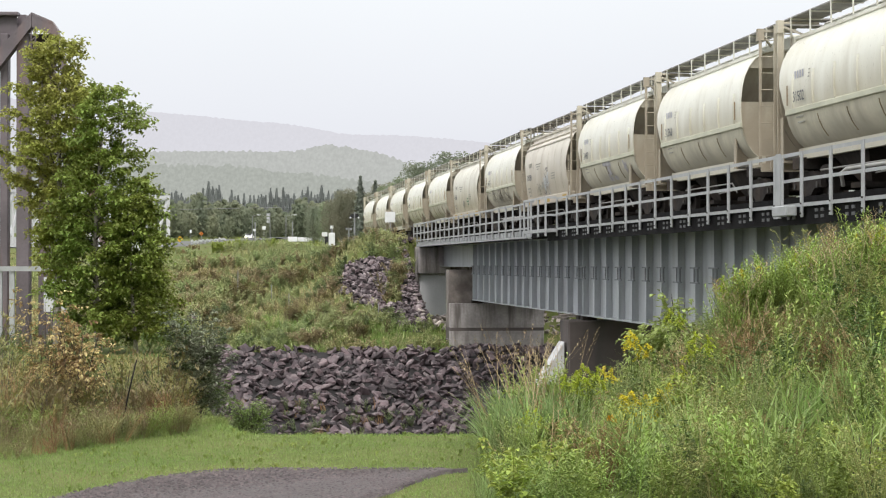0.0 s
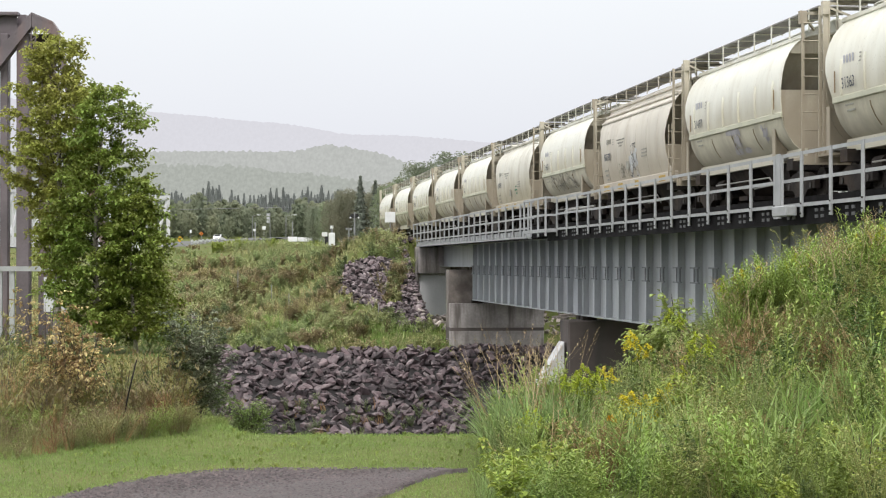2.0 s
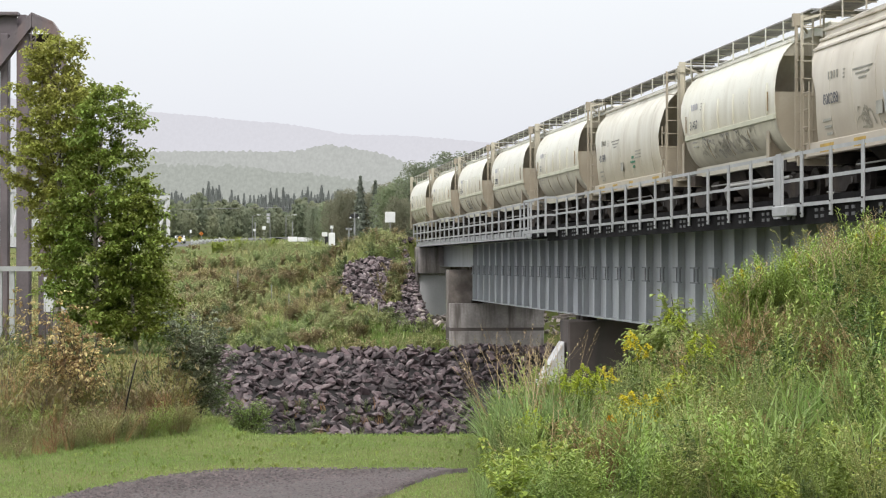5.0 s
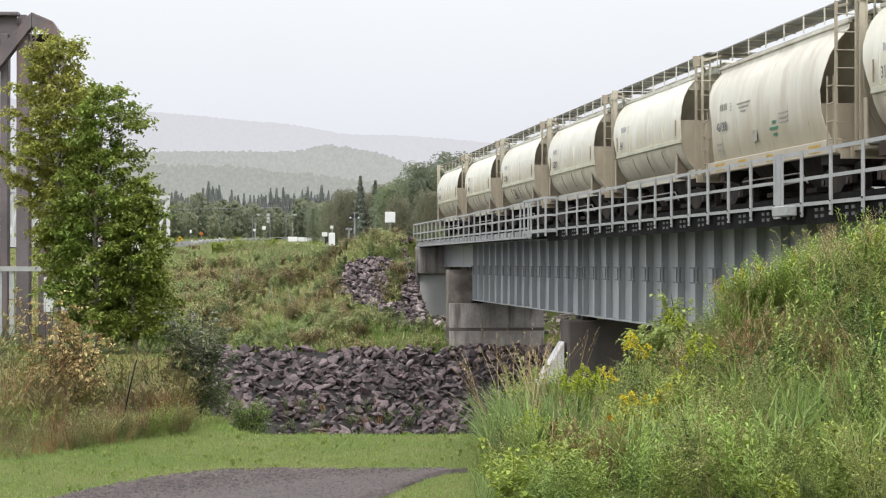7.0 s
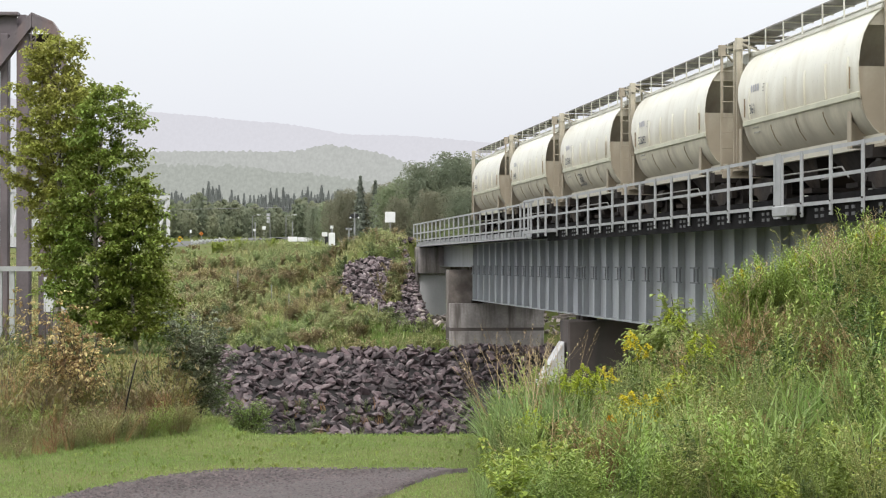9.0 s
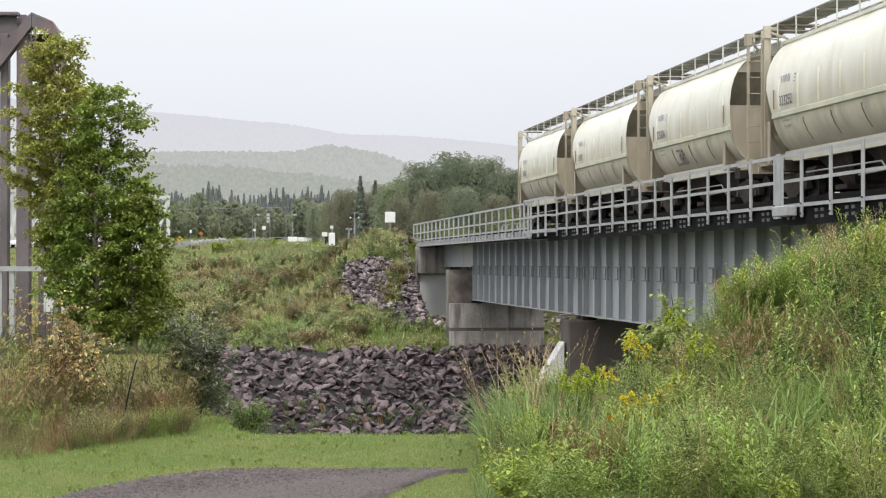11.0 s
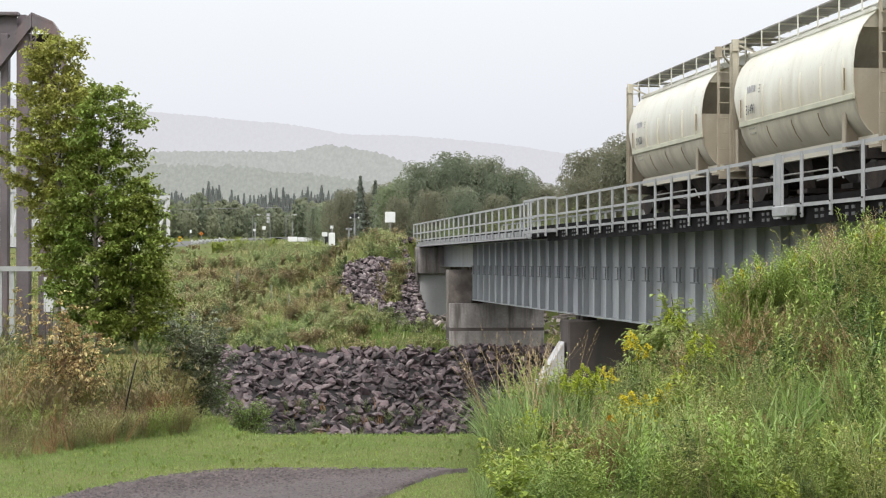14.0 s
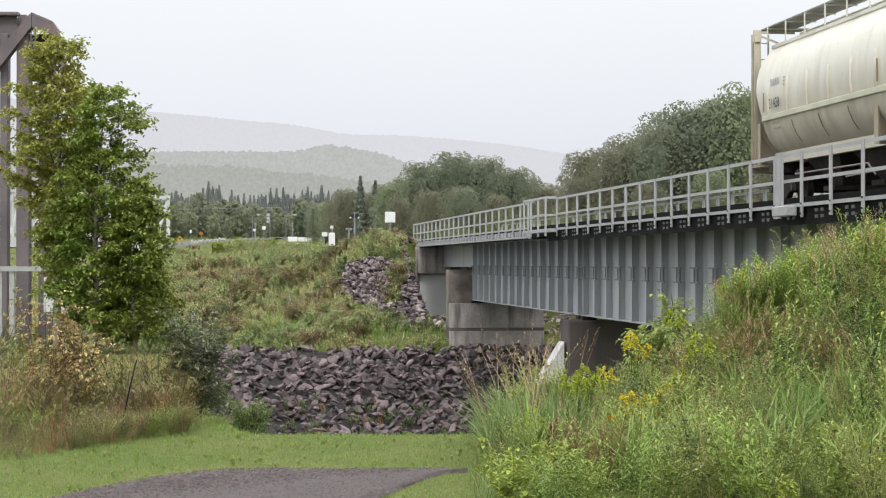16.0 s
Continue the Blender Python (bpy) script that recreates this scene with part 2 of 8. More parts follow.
M = {
    "cream": mat("cream_paint", (0.775, 0.768, 0.68), 0.38, var=0.08, scale=0.6, fine=18, bump=0.05, dirt=(0.44, 0.39, 0.28), dirt_scale=1.3, dirt_amount=0.34, streak=True, objrand=0.06, dirt_at=0.53, dust=((0.38, 0.335, 0.23), 3.3, 2.4, 0.62)),
    "cream_rib": mat("dull_cream_rib_paint", (0.56, 0.555, 0.43), 0.6, var=0.15, scale=0.9, fine=16, bump=0.04),
    "rib_rust": mat("brown_rusted_rib", (0.27, 0.21, 0.13), 0.75, var=0.3, scale=2, fine=16, bump=0.05),
    "cream_low": mat("dusty_cream_paint", (0.60, 0.565, 0.445), 0.75, var=0.22, scale=0.8, fine=12, bump=0.06, dirt=(0.28, 0.24, 0.185), dirt_scale=1.4, dirt_amount=0.6, streak=True, objrand=0.08, dust=((0.33, 0.30, 0.245), 2.05, 1.45, 0.6)),
    "cream_old": mat("weathered_cream_paint", (0.71, 0.69, 0.60), 0.45, var=0.12, scale=0.7, fine=16, bump=0.05, dirt=(0.38, 0.325, 0.24), dirt_scale=1.5, dirt_at=0.52, dirt_amount=0.42, streak=True, objrand=0.06, dust=((0.38, 0.32, 0.225), 2.9, 1.8, 0.72)),
    "cream_end": mat("cream_end_steel", (0.57, 0.525, 0.42), 0.7, var=0.2, scale=1.0, fine=14, bump=0.06, dirt=(0.25, 0.195, 0.135), dirt_scale=1.8, dirt_amount=0.6, streak=True, dust=((0.25, 0.20, 0.14), 4.0, 2.4, 0.62)),
    "grating": mat("running_board_grating", (0.38, 0.37, 0.35), 0.6, metal=0.3, var=0.3, fine=60),
    "black_steel": mat("grimy_black_steel", (0.042, 0.036, 0.033), 0.8, var=0.4, fine=20, dirt=(0.075, 0.055, 0.042), dirt_amount=0.6, spec=0.15),
    "wheel": mat("worn_wheel_steel", (0.05, 0.042, 0.037), 0.6, metal=0.4, var=0.3),
    "pipe": mat("dull_brake_pipe", (0.30, 0.29, 0.27), 0.5, metal=0.3, var=0.2),
    "pale_pipe": mat("pale_steel_pipe", (0.55, 0.54, 0.52), 0.45, metal=0.3, var=0.2),
    "yellow": mat("faded_yellow_patch", (0.55, 0.36, 0.07), 0.7, var=0.3, fine=30),
    "small_print": mat("faded_grey_lettering", (0.37, 0.36, 0.31), 0.7, var=0.3, bump=0),
    "lettering": mat("dark_lettering", (0.05, 0.06, 0.09), 0.7, var=0.3, bump=0),
    "blue_mark": mat("faded_blue_lettering", (0.54, 0.54, 0.60), 0.7, var=0.3, bump=0),
    "green_mark": mat("green_mark_paint", (0.05, 0.22, 0.12), 0.7, var=0.2, bump=0),
    "girder": mat("grey_girder_paint", (0.43, 0.452, 0.472), 0.5, var=0.16, scale=0.5, fine=14, bump=0.04, dirt=(0.25, 0.255, 0.258), dirt_scale=2.2, dirt_amount=0.6, streak=True),
    # shade on the brackets put into a darker copy of the girder grey
    "girder_shaded": mat("dark_grey_bracket_paint", (0.19, 0.20, 0.21), 0.6, var=0.15),
    "galv": mat("galvanised_railing_steel", (0.46, 0.47, 0.48), 0.5, metal=0.35, var=0.16, scale=2, fine=30, bump=0.03),
    "bolt_plate": mat("dull_bolt_plate", (0.14, 0.14, 0.145), 0.6, metal=0.3, var=0.2),
    "rust_iron": mat("brown_grab_iron", (0.30, 0.22, 0.13), 0.7, var=0.3),
    "tie": mat("creosoted_tie_timber", (0.022, 0.021, 0.022), 0.9, spec=0.06, var=0.4, scale=2, fine=25, bump=0.2, objrand=0.3),
    "rail": mat("rail_steel", (0.16, 0.12, 0.10), 0.5, metal=0.6, var=0.3),
    "concrete": mat("stained_concrete", (0.47, 0.43, 0.42), 0.9, var=0.36, scale=0.9, fine=9, bump=0.15, dirt=(0.10, 0.085, 0.076), dirt_scale=2.4, dirt_amount=0.8, streak=True, dirt_at=0.52),
    "concrete_brown": mat("brown_stained_concrete", (0.28, 0.243, 0.22), 0.9, var=0.4, scale=1.1, fine=9, bump=0.15, dirt=(0.085, 0.07, 0.06), dirt_scale=1.2, dirt_amount=0.75, dirt_at=0.5),
    "concrete_new": mat("pale_concrete", (0.74, 0.745, 0.77), 0.85, var=0.1, scale=0.6, fine=14, bump=0.08, dirt=(0.36, 0.36, 0.36), dirt_scale=0.7, dirt_amount=0.3, streak=True),
    "white_steel": mat("white_weathered_nosing", (0.62, 0.62, 0.62), 0.5, var=0.15, scale=2, fine=12, bump=0.05, dirt=(0.35, 0.33, 0.30), dirt_scale=2, dirt_amount=0.4),
    "rusty": mat("rusted_truss_steel", (0.165, 0.138, 0.150), 0.5, var=0.3, scale=0.8, fine=16, bump=0.12, dirt=(0.27, 0.13, 0.085), dirt_scale=1.1, dirt_amount=0.5, streak=True),
    # rust darkened to carry the shade of the portal recess
    "shaded_rust": mat("dark_rusted_web", (0.06, 0.045, 0.04), 0.85, var=0.35, scale=1.0, fine=14, bump=0.1),
    "silver": mat("silver_truss_paint", (0.60, 0.60, 0.62), 0.6, var=0.12, scale=0.5, fine=5, bump=0),
    "rock": mat("purple_grey_riprap", (0.152, 0.112, 0.119), 0.75, spec=0.25, var=0.4, scale=1.6, fine=14, bump=0.6, bump_dist=0.04, tint=(0.075, 0.063, 0.067), objrand=0.55, dirt=(0.24, 0.205, 0.205), dirt_scale=2.5, dirt_amount=0.6),
    # near-black, painted in for the shade between the stones
    "rock_gap_shade": mat("dark_rubble_soil", (0.018, 0.015, 0.015), 0.9, var=0.4, scale=1.2, fine=8, bump=0.5),
    "concrete_dark": mat("damp_dark_concrete", (0.13, 0.107, 0.10), 0.9, var=0.25, scale=0.8, fine=12, bump=0.15, dirt=(0.06, 0.055, 0.05), dirt_scale=0.9, dirt_amount=0.7, streak=True),
    "rock_far": mat("purple_grey_rubble", (0.152, 0.112, 0.119), 0.75, spec=0.25, var=0.4, scale=1.6, fine=14, bump=0.6, bump_dist=0.04, tint=(0.075, 0.063, 0.067), island=0.55, dirt=(0.24, 0.205, 0.205), dirt_scale=2.5, dirt_amount=0.6),
    "rock_light": mat("light_purple_rubble", (0.225, 0.178, 0.185), 0.75, spec=0.25, var=0.4, scale=1.6, fine=14, bump=0.6, bump_dist=0.04, tint=(0.10, 0.08, 0.085), island=0.6, dirt=(0.36, 0.315, 0.315), dirt_scale=2.5, dirt_amount=0.7),
    "rock_pale": mat("pale_rubble", (0.44, 0.385, 0.35), 0.9, var=0.4, scale=1.6, fine=14, bump=0.4, island=0.4),
    "gravel": mat("damp_gravel", (0.082, 0.063, 0.064), 0.85, var=0.45, scale=1.1, fine=45, bump=0.9, bump_dist=0.02, tint=(0.082, 0.070, 0.069)),
    "pebble": mat("gravel_pebbles", (0.112, 0.088, 0.089), 0.8, var=0.3, scale=2, fine=20, bump=0.1, island=0.6),
    "asphalt": mat("worn_asphalt", (0.10, 0.10, 0.105), 0.8, var=0.2, scale=0.4, fine=9),
    "soil": mat("grassy_soil", (0.10, 0.132, 0.036), 0.95, spec=0.08, var=0.45, scale=0.6, fine=9.0, bump=0.4, bump_dist=0.05, tint=(0.135, 0.142, 0.05)),
    "water": mat("dark_river_water", (0.02, 0.022, 0.02), 0.12, var=0.2, scale=0.2, fine=2.0, bump=0.15, bump_dist=0.05),
}


# ---- ground: one sheet to the horizon ----
def ground_z(w, v):
    """Height of the ground w metres to the right of the camera and v ahead."""
    w, v = np.asarray(w, float), np.asarray(v, float)
    # near bank: a level apron, a higher verge to the right, falling to the river
    right = smooth01(0.2, 5.6, w - 0.04 * (v - 15)) * 1.65 + smooth01(6.0, 14.0, w) * 1.2
    right = right * smooth01(11.5, 20.5, v)
    reach = 26.0 * smooth01(1.8, 5.0, -w - 0.05 * (v - 18)) + 7 * smooth01(1, 4, w)
    near = right - 0.2 * smooth01(19, 40, v)
    drop = 6.9 * smooth01(18.6 + reach, 33.0 + reach, v)
    z_near = near - drop
    # far bank
    rough = 0.25 * np.sin(w * 0.35 + 1.3) * np.sin(v * 0.23) + 0.12 * np.sin(w * 0.9 + v * 0.7)
    bank = -7.0 + 4.0 * np.clip((v - 89.0) / 10.0, 0, 1)
    gentle = 1.3 * smooth01(99, 107, v) + 4.4 * smooth01(104, 147, v)
    steep = 1.2 * smooth01(99, 107, v) + 4.75 * np.clip((v - 107.0) / 12.0, 0, 1)
    k = smooth01(-9.5, -4.5, w)
    slope = gentle * (1 - k) + steep * k + rough * smooth01(99, 107, v) * (1 - 0.6 * k)
    rise = 0.0195 * np.clip(v - 275, 0, 700) + 0.9 * smooth01(150, 275, v)
    dip = 0.55 * smooth01(14.5, 18.0, -w) * smooth01(122, 142, v) * (1 - smooth01(165, 240, v))
    z_far = bank + slope + rise - dip
    # level shelf under the end of the bridge, in front of the abutment
    x, y = v * SA + w * CA, v * CA - w * SA
    shelf = smooth01(11.9, 12.7, x) * (1 - smooth01(118.2, 118.9, y)) * (1 - smooth01(19.3, 21, x))
    z_far = z_far + (np.minimum(z_far, -3.0 + 1.25 * smooth01(103.5, 108.0, y)) - z_far) * shelf
    return np.where(v < 65, z_near, z_far)


def build_ground():
    vs = np.concatenate([np.arange(-180, -12, 12.0), np.arange(-12, 8, 2.0), np.arange(8, 40, 0.35), np.arange(40, 86, 2.0), np.arange(86, 150, 0.7),
                         np.arange(150, 300, 5.0), np.arange(300, 800, 25.0), np.array([800, 1000, 1400, 2000, 3000, 4800.0])])
    us = np.linspace(-1, 1, 200)
    us = us * np.abs(us)
    verts, nu = [], len(us)
    for v in vs:
        half = max(50.0 + 0.36 * max(v, 0), 122 + 0.9 * (v - 300))
        w = us * half
        z = ground_z(w, np.full(nu, v))
        for wi, zi in zip(w, z):
            verts.append(vw(wi, v, float(zi)))
    faces = [(r * nu + c, r * nu + c + 1, (r + 1) * nu + c + 1, (r + 1) * nu + c) for r in range(len(vs) - 1) for c in range(nu - 1)]
    ob = new("ground", mesh_of("ground", verts, faces, [M["soil"]], smooth=True))
    tagged(ob, "grassy river banks with weeds and bare soil", "ground", kind="structure")


build_ground()
bm = bmesh.new()
pts = [vw(-60, 30, -6.35), vw(60, 30, -6.35), vw(60, 93, -6.35), vw(-60, 93, -6.35)]
bm.faces.new([bm.verts.new(p) for p in pts])
me = bpy.data.meshes.new("water")
bm.to_mesh(me)
bm.free()
me.materials.append(M["water"])
tagged(new("water", me), "dark still river water between rock banks", "water", kind="structure")


def build_track_gravel():
    # a curved gravel drive that crosses in front of the lawn
    n, verts, faces = 60, [], []
    for i in range(n):
        w = -6.5 + 6.7 * i / (n - 1)
        far = 15.58 - 6.8 * max(0.0, (-1.3 - w) / 2.4) ** 2.6 - 0.15 * max(0, w) + 0.05 * math.sin(i * 1.7) + 0.04 * math.sin(i * 4.1)
        far = max(far, 9.0)
        near = max(8.0, min(far - 0.05, 15.7 - (0.07 - w) / 0.25 + 0.08 * math.sin(i * 2.3)))
        for j in range(5):
            v = near + (far - near) * j / 4
            verts.append(vw(w, v, float(ground_z(w, v)) + (0.02 + (0.015 if j in (1, 2, 3) else 0) if j or near < 8.5 else -0.04)))
    for i in range(n - 1):
        for j in range(4):
            a = i * 5 + j
            faces.append((a, a + 5, a + 6, a + 1))
    ob = new("gravel_drive", mesh_of("gravel_drive", verts, faces, [M["gravel"]], smooth=True))
    tagged(ob, "damp dark purplish gravel drive beside mown grass", "road", kind="structure")


build_track_gravel()

# ---- railway bridge ----
RAIL_Z = 3.2                    # top of rail
TX = 16.0                       # track centre
TIE_TOP = 3.02
NEAR_ABUT, PIER_B, PIER_A, FAR_ABUT = 28.0, 72.1, 102.7, 117.6
GX = 14.15                      # outer face of the near girder


def build_girders():
    z_top = TIE_TOP - 0.28
    for name, y0, y1, depth in (("plate_girder_span", NEAR_ABUT + 0.3, PIER_B - 0.15, 3.05), ("plate_girder_span", PIER_B + 0.15, PIER_A - 0.1, 3.05),
                                ("plate_girder_span", PIER_A + 0.1, FAR_ABUT + 0.6, 1.25)):
        th = thing(name, "grey painted steel plate girder span with vertical stiffeners" if depth > 2 else "shallow plain grey steel girder span", "bridge span", "girder spans")
        for side, x in ((-1, GX + 0.24), (1, 2 * TX - GX - 0.24)):
            zb = z_top - depth
            part("web", boxes((x - 0.012, x + 0.012, y0, y1, zb + 0.03, z_top - 0.03)), M["girder"], th)
            part("flange", boxes((x - 0.25, x + 0.25, y0, y1, z_top - 0.04, z_top)), M["girder"], th)
            part("flange", boxes((x - 0.25, x + 0.25, y0, y1, zb, zb + 0.045)), M["girder"], th)
            pitch = 2.11
            n = int((y1 - y0 - 0.5) / pitch)
            st = bmesh.new()
            box(st, x - 0.23, x - 0.012, -0.012, 0.012, zb + 0.045, z_top - 0.04)
            box(st, x - 0.25, x - 0.231, -0.06, 0.06, zb + 0.045, z_top - 0.04)
            sme = bpy.data.meshes.new("stiffener")
            st.to_mesh(sme)
            st.free()
            sme.materials.append(M["girder"])
            for i in range(n + 1 if depth > 2 else 0):
                y = y1 - 0.35 - pitch * i
                ob = part_mesh("stiffener", sme, th)
                ob.location.y = y
                if side > 0:
                    ob.scale.x = -1
                    ob.location.x = 2 * x
                if side < 0 and depth > 2:
                    bx = bmesh.new()
                    zc = zb + depth * 0.54
                    for dz in (-0.24, 0.20):
                        box(bx, x - 0.27, x - 0.231, y - 0.5, y + 0.5, zc + dz, zc + dz + 0.04)
                    for dy in (-0.40, -0.02):
                        box(bx, x - 0.28, x - 0.235, y + dy, y + dy + 0.06, zc - 0.23, zc + 0.23)
                    part("splice_bracket", bx, M["girder_shaded"], th)
        yy = y0 + 1.0
        while yy < y1:
            part("cross_brace", beam(bmesh.new(), (GX + 0.4, yy, z_top - depth + 0.2), (2 * TX - GX - 0.4, yy, z_top - 0.3), 0.1, 0.1), M["girder"], th)
            part("cross_brace", beam(bmesh.new(), (GX + 0.4, yy, z_top - 0.3), (2 * TX - GX - 0.4, yy, z_top - depth + 0.2), 0.1, 0.1), M["girder"], th)
            yy += 4.7
        part("bearing", boxes((GX - 0.05, GX + 0.5, y0, y0 + 0.5, z_top - depth - 0.16, z_top - depth)), M["black_steel"], th)
        part("bearing", boxes((GX - 0.05, GX + 0.5, y1 - 0.5, y1, z_top - depth - 0.16, z_top - depth)), M["black_steel"], th)


build_girders()


def build_deck():
    th = thing("railway_deck", "open timber tie deck with steel rails", "bridge deck")
    tb = bmesh.new()
    box(tb, 13.15, 18.6, -0.2, 0.2, TIE_TOP - 0.27, TIE_TOP)
    tme = bpy.data.meshes.new("tie")
    bevelled(tb, 0.012).to_mesh(tme)
    tb.free()
    tme.materials.append(M["tie"])
    y = NEAR_ABUT + 0.4
    while y < FAR_ABUT + 1.5:
        ob = part_mesh("tie", tme, th)
        ob.location = (rnd(-0.03, 0.03), y, 0)
        y += 0.5
    for x in (TX - 0.75, TX + 0.75):
        part("rail", boxes((x - 0.07, x + 0.07, -130, 260, TIE_TOP, TIE_TOP + 0.03), (x - 0.012, x + 0.012, -130, 260, TIE_TOP + 0.03, RAIL_Z - 0.04), (x - 0.037, x + 0.037, -130, 260, RAIL_Z - 0.04, RAIL_Z)), M["rail"], th)
    part("fascia_timber", boxes((13.09, 13.145, NEAR_ABUT, 73.4, TIE_TOP - 0.46, TIE_TOP - 0.03)), M["tie"], th)
    # walkway made a solid plate, added so that it shades the girders
    part("walkway_plate", boxes((13.15, 14.6, NEAR_ABUT, FAR_ABUT + 1.5, TIE_TOP + 0.004, TIE_TOP + 0.03)), M["grating"], th)
    part("fascia_timber", boxes((13.09, 13.145, 75.7, FAR_ABUT + 1, TIE_TOP - 0.3, TIE_TOP - 0.03)), M["tie"], th)
    for x in (13.6, 18.3):
        part("guard_timber", boxes((x - 0.1, x + 0.1, NEAR_ABUT, FAR_ABUT + 1.5, TIE_TOP, TIE_TOP + 0.2)), M["tie"], th)


build_deck()


def build_railing(x, y0, y1, step, sub, label, mesh_cache, out=-1, fascia=False):
    """A walkway railing along the track: angle posts, three rails, toe boxes."""
    th = thing("railing", label, "railing", "bridge railings")
    z0 = TIE_TOP - 0.30 if not fascia else TIE_TOP - 0.12
    zt = TIE_TOP + 1.16
    key = (fascia, out)
    if key not in mesh_cache:
        pb = boxes((-0.012, 0.012, -0.08, 0.08, z0, zt), (0, -out * 0.07, 0.065, 0.08, z0, zt))
        pm = bpy.data.meshes.new("post")
        pb.to_mesh(pm)
        pb.free()
        pm.materials.append(M["galv"])
        bb = boxes((-0.02, 0.0, -0.02, 0.02, -0.02, 0.02))
        bme = bpy.data.meshes.new("bolt")
        bb.to_mesh(bme)
        bb.free()
        bme.materials.append(M["black_steel"])
        plate = boxes((-0.012, 0.012, -0.10, 0.10, -0.035, 0.035))
        plm = bpy.data.meshes.new("tie_plate")
        plate.to_mesh(plm)
        plate.free()
        plm.materials.append(M["bolt_plate"])
        mesh_cache[key] = (pm, bme, plm)
    pm, bme, plm = mesh_cache[key]
    n = round((y1 - y0) / step)
    for i in range(n + 1):
        y = y0 + (y1 - y0) * i / n
        ob = part_mesh("post", pm, th)
        ob.location = (x, y, 0)
        if not fascia and out < 0:
            for zb in (z0 + 0.08, z0 + 0.3):
                o2 = part_mesh("bolt", bme, ob)
                o2.location = (-0.012, 0, zb)
            if i < n:
                for dy in (-0.2, 0.2):
                    for dz in (-0.16, -0.30):
                        o2 = part_mesh("tie_plate", plm, th)
                        o2.location = (13.085, y + step * 0.5 + dy, TIE_TOP + dz)
    ys, ye = y0 - 0.1, y1 + 0.1
    for z, h in ((zt - 0.04, 0.08), (TIE_TOP + 0.535, 0.075), (TIE_TOP - 0.03 if not fascia else TIE_TOP + 0.10, 0.075)):
        part("rail", boxes((x - out * 0.012, x - out * 0.024, ys, ye, z - h / 2, z + h / 2), (x - out * 0.024, x - out * 0.09, ys, ye, z + h / 2 - 0.012, z + h / 2)), M["galv"], th)
    if fascia:
        part("fascia_channel", boxes((x + 0.08, x + 0.10, ys, ye, TIE_TOP - 0.30, TIE_TOP + 0.0), (x - 0.02, x + 0.14, ys, ye, TIE_TOP - 0.34, TIE_TOP - 0.302), (x - 0.02, x - 0.002, ys, ye, TIE_TOP - 0.34, TIE_TOP - 0.25)), M["galv"], th)
        for i in range(2 * n + 1):
            y = y0 + (y1 - y0) * i / (2 * n)
            part("fascia_stub", boxes((x - 0.015, x + 0.078, y - 0.05, y + 0.05, TIE_TOP - 0.298, TIE_TOP - (0.122 if i % 2 == 0 else 0.02))), M["galv"], th)
    return th


RC = {}
RX = 13.0
build_railing(RX, 36.94 - 2.0 * 4, 36.94 + 2.0 * 17, 2.0, 3, "galvanised steel walkway railing with bolted angle posts", RC)
build_railing(RX - 0.1, 76.85, 120.85, 2.0, 3, "galvanised steel walkway railing on a grey channel", RC, fascia=True)
build_railing(18.75, 28.6, 121.6, 2.04, 3, "galvanised steel railing on the far side of the deck", RC, out=1)


def build_refuge(y0, y1, x_out, big):
    th = thing("refuge_platform", "small galvanised steel refuge platform on the bridge railing", "platform")
    part("floor_plate", boxes((x_out, RX, y0, y1, TIE_TOP - 0.14, TIE_TOP - 0.02)), M["galv"], th)
    for y in (y0, (2 * y0 + y1) / 3, (y0 + 2 * y1) / 3, y1) if big else (y0, y1):
        part("post", boxes((x_out - 0.03, x_out + 0.03, y - 0.06, y + 0.06, TIE_TOP - 0.3, TIE_TOP + 1.16)), M["galv"], th)
    if big:
        for z in (0.5, 1.16):
            part("rail", boxes((x_out - 0.02, x_out + 0.02, y0, y1, TIE_TOP + z - 0.04, TIE_TOP + z + 0.04), (x_out, RX, y0 - 0.02, y0 + 0.02, TIE_TOP + z - 0.04, TIE_TOP + z + 0.04),
                               (x_out, RX, y1 - 0.02, y1 + 0.02, TIE_TOP + z - 0.04, TIE_TOP + z + 0.04)), M["galv"], th)


box_thing = thing("junction_box", "grey steel box on a wide railing post", "box")
part("wide_post", boxes((RX - 0.05, RX - 0.02, 42.38, 42.72, TIE_TOP - 0.3, TIE_TOP + 1.18)), M["galv"], box_thing)
part("box", bevelled(boxes((RX - 0.30, RX - 0.05, 41.1, 42.2, TIE_TOP - 0.27, TIE_TOP - 0.04)), 0.02), M["galv"], box_thing)
part("bracket", boxes((RX - 0.1, RX - 0.06, 42.06, 42.16, TIE_TOP - 0.1, TIE_TOP + 1.12)), M["galv"], box_thing)
build_refuge(71.05, 76.0, 12.6, True)


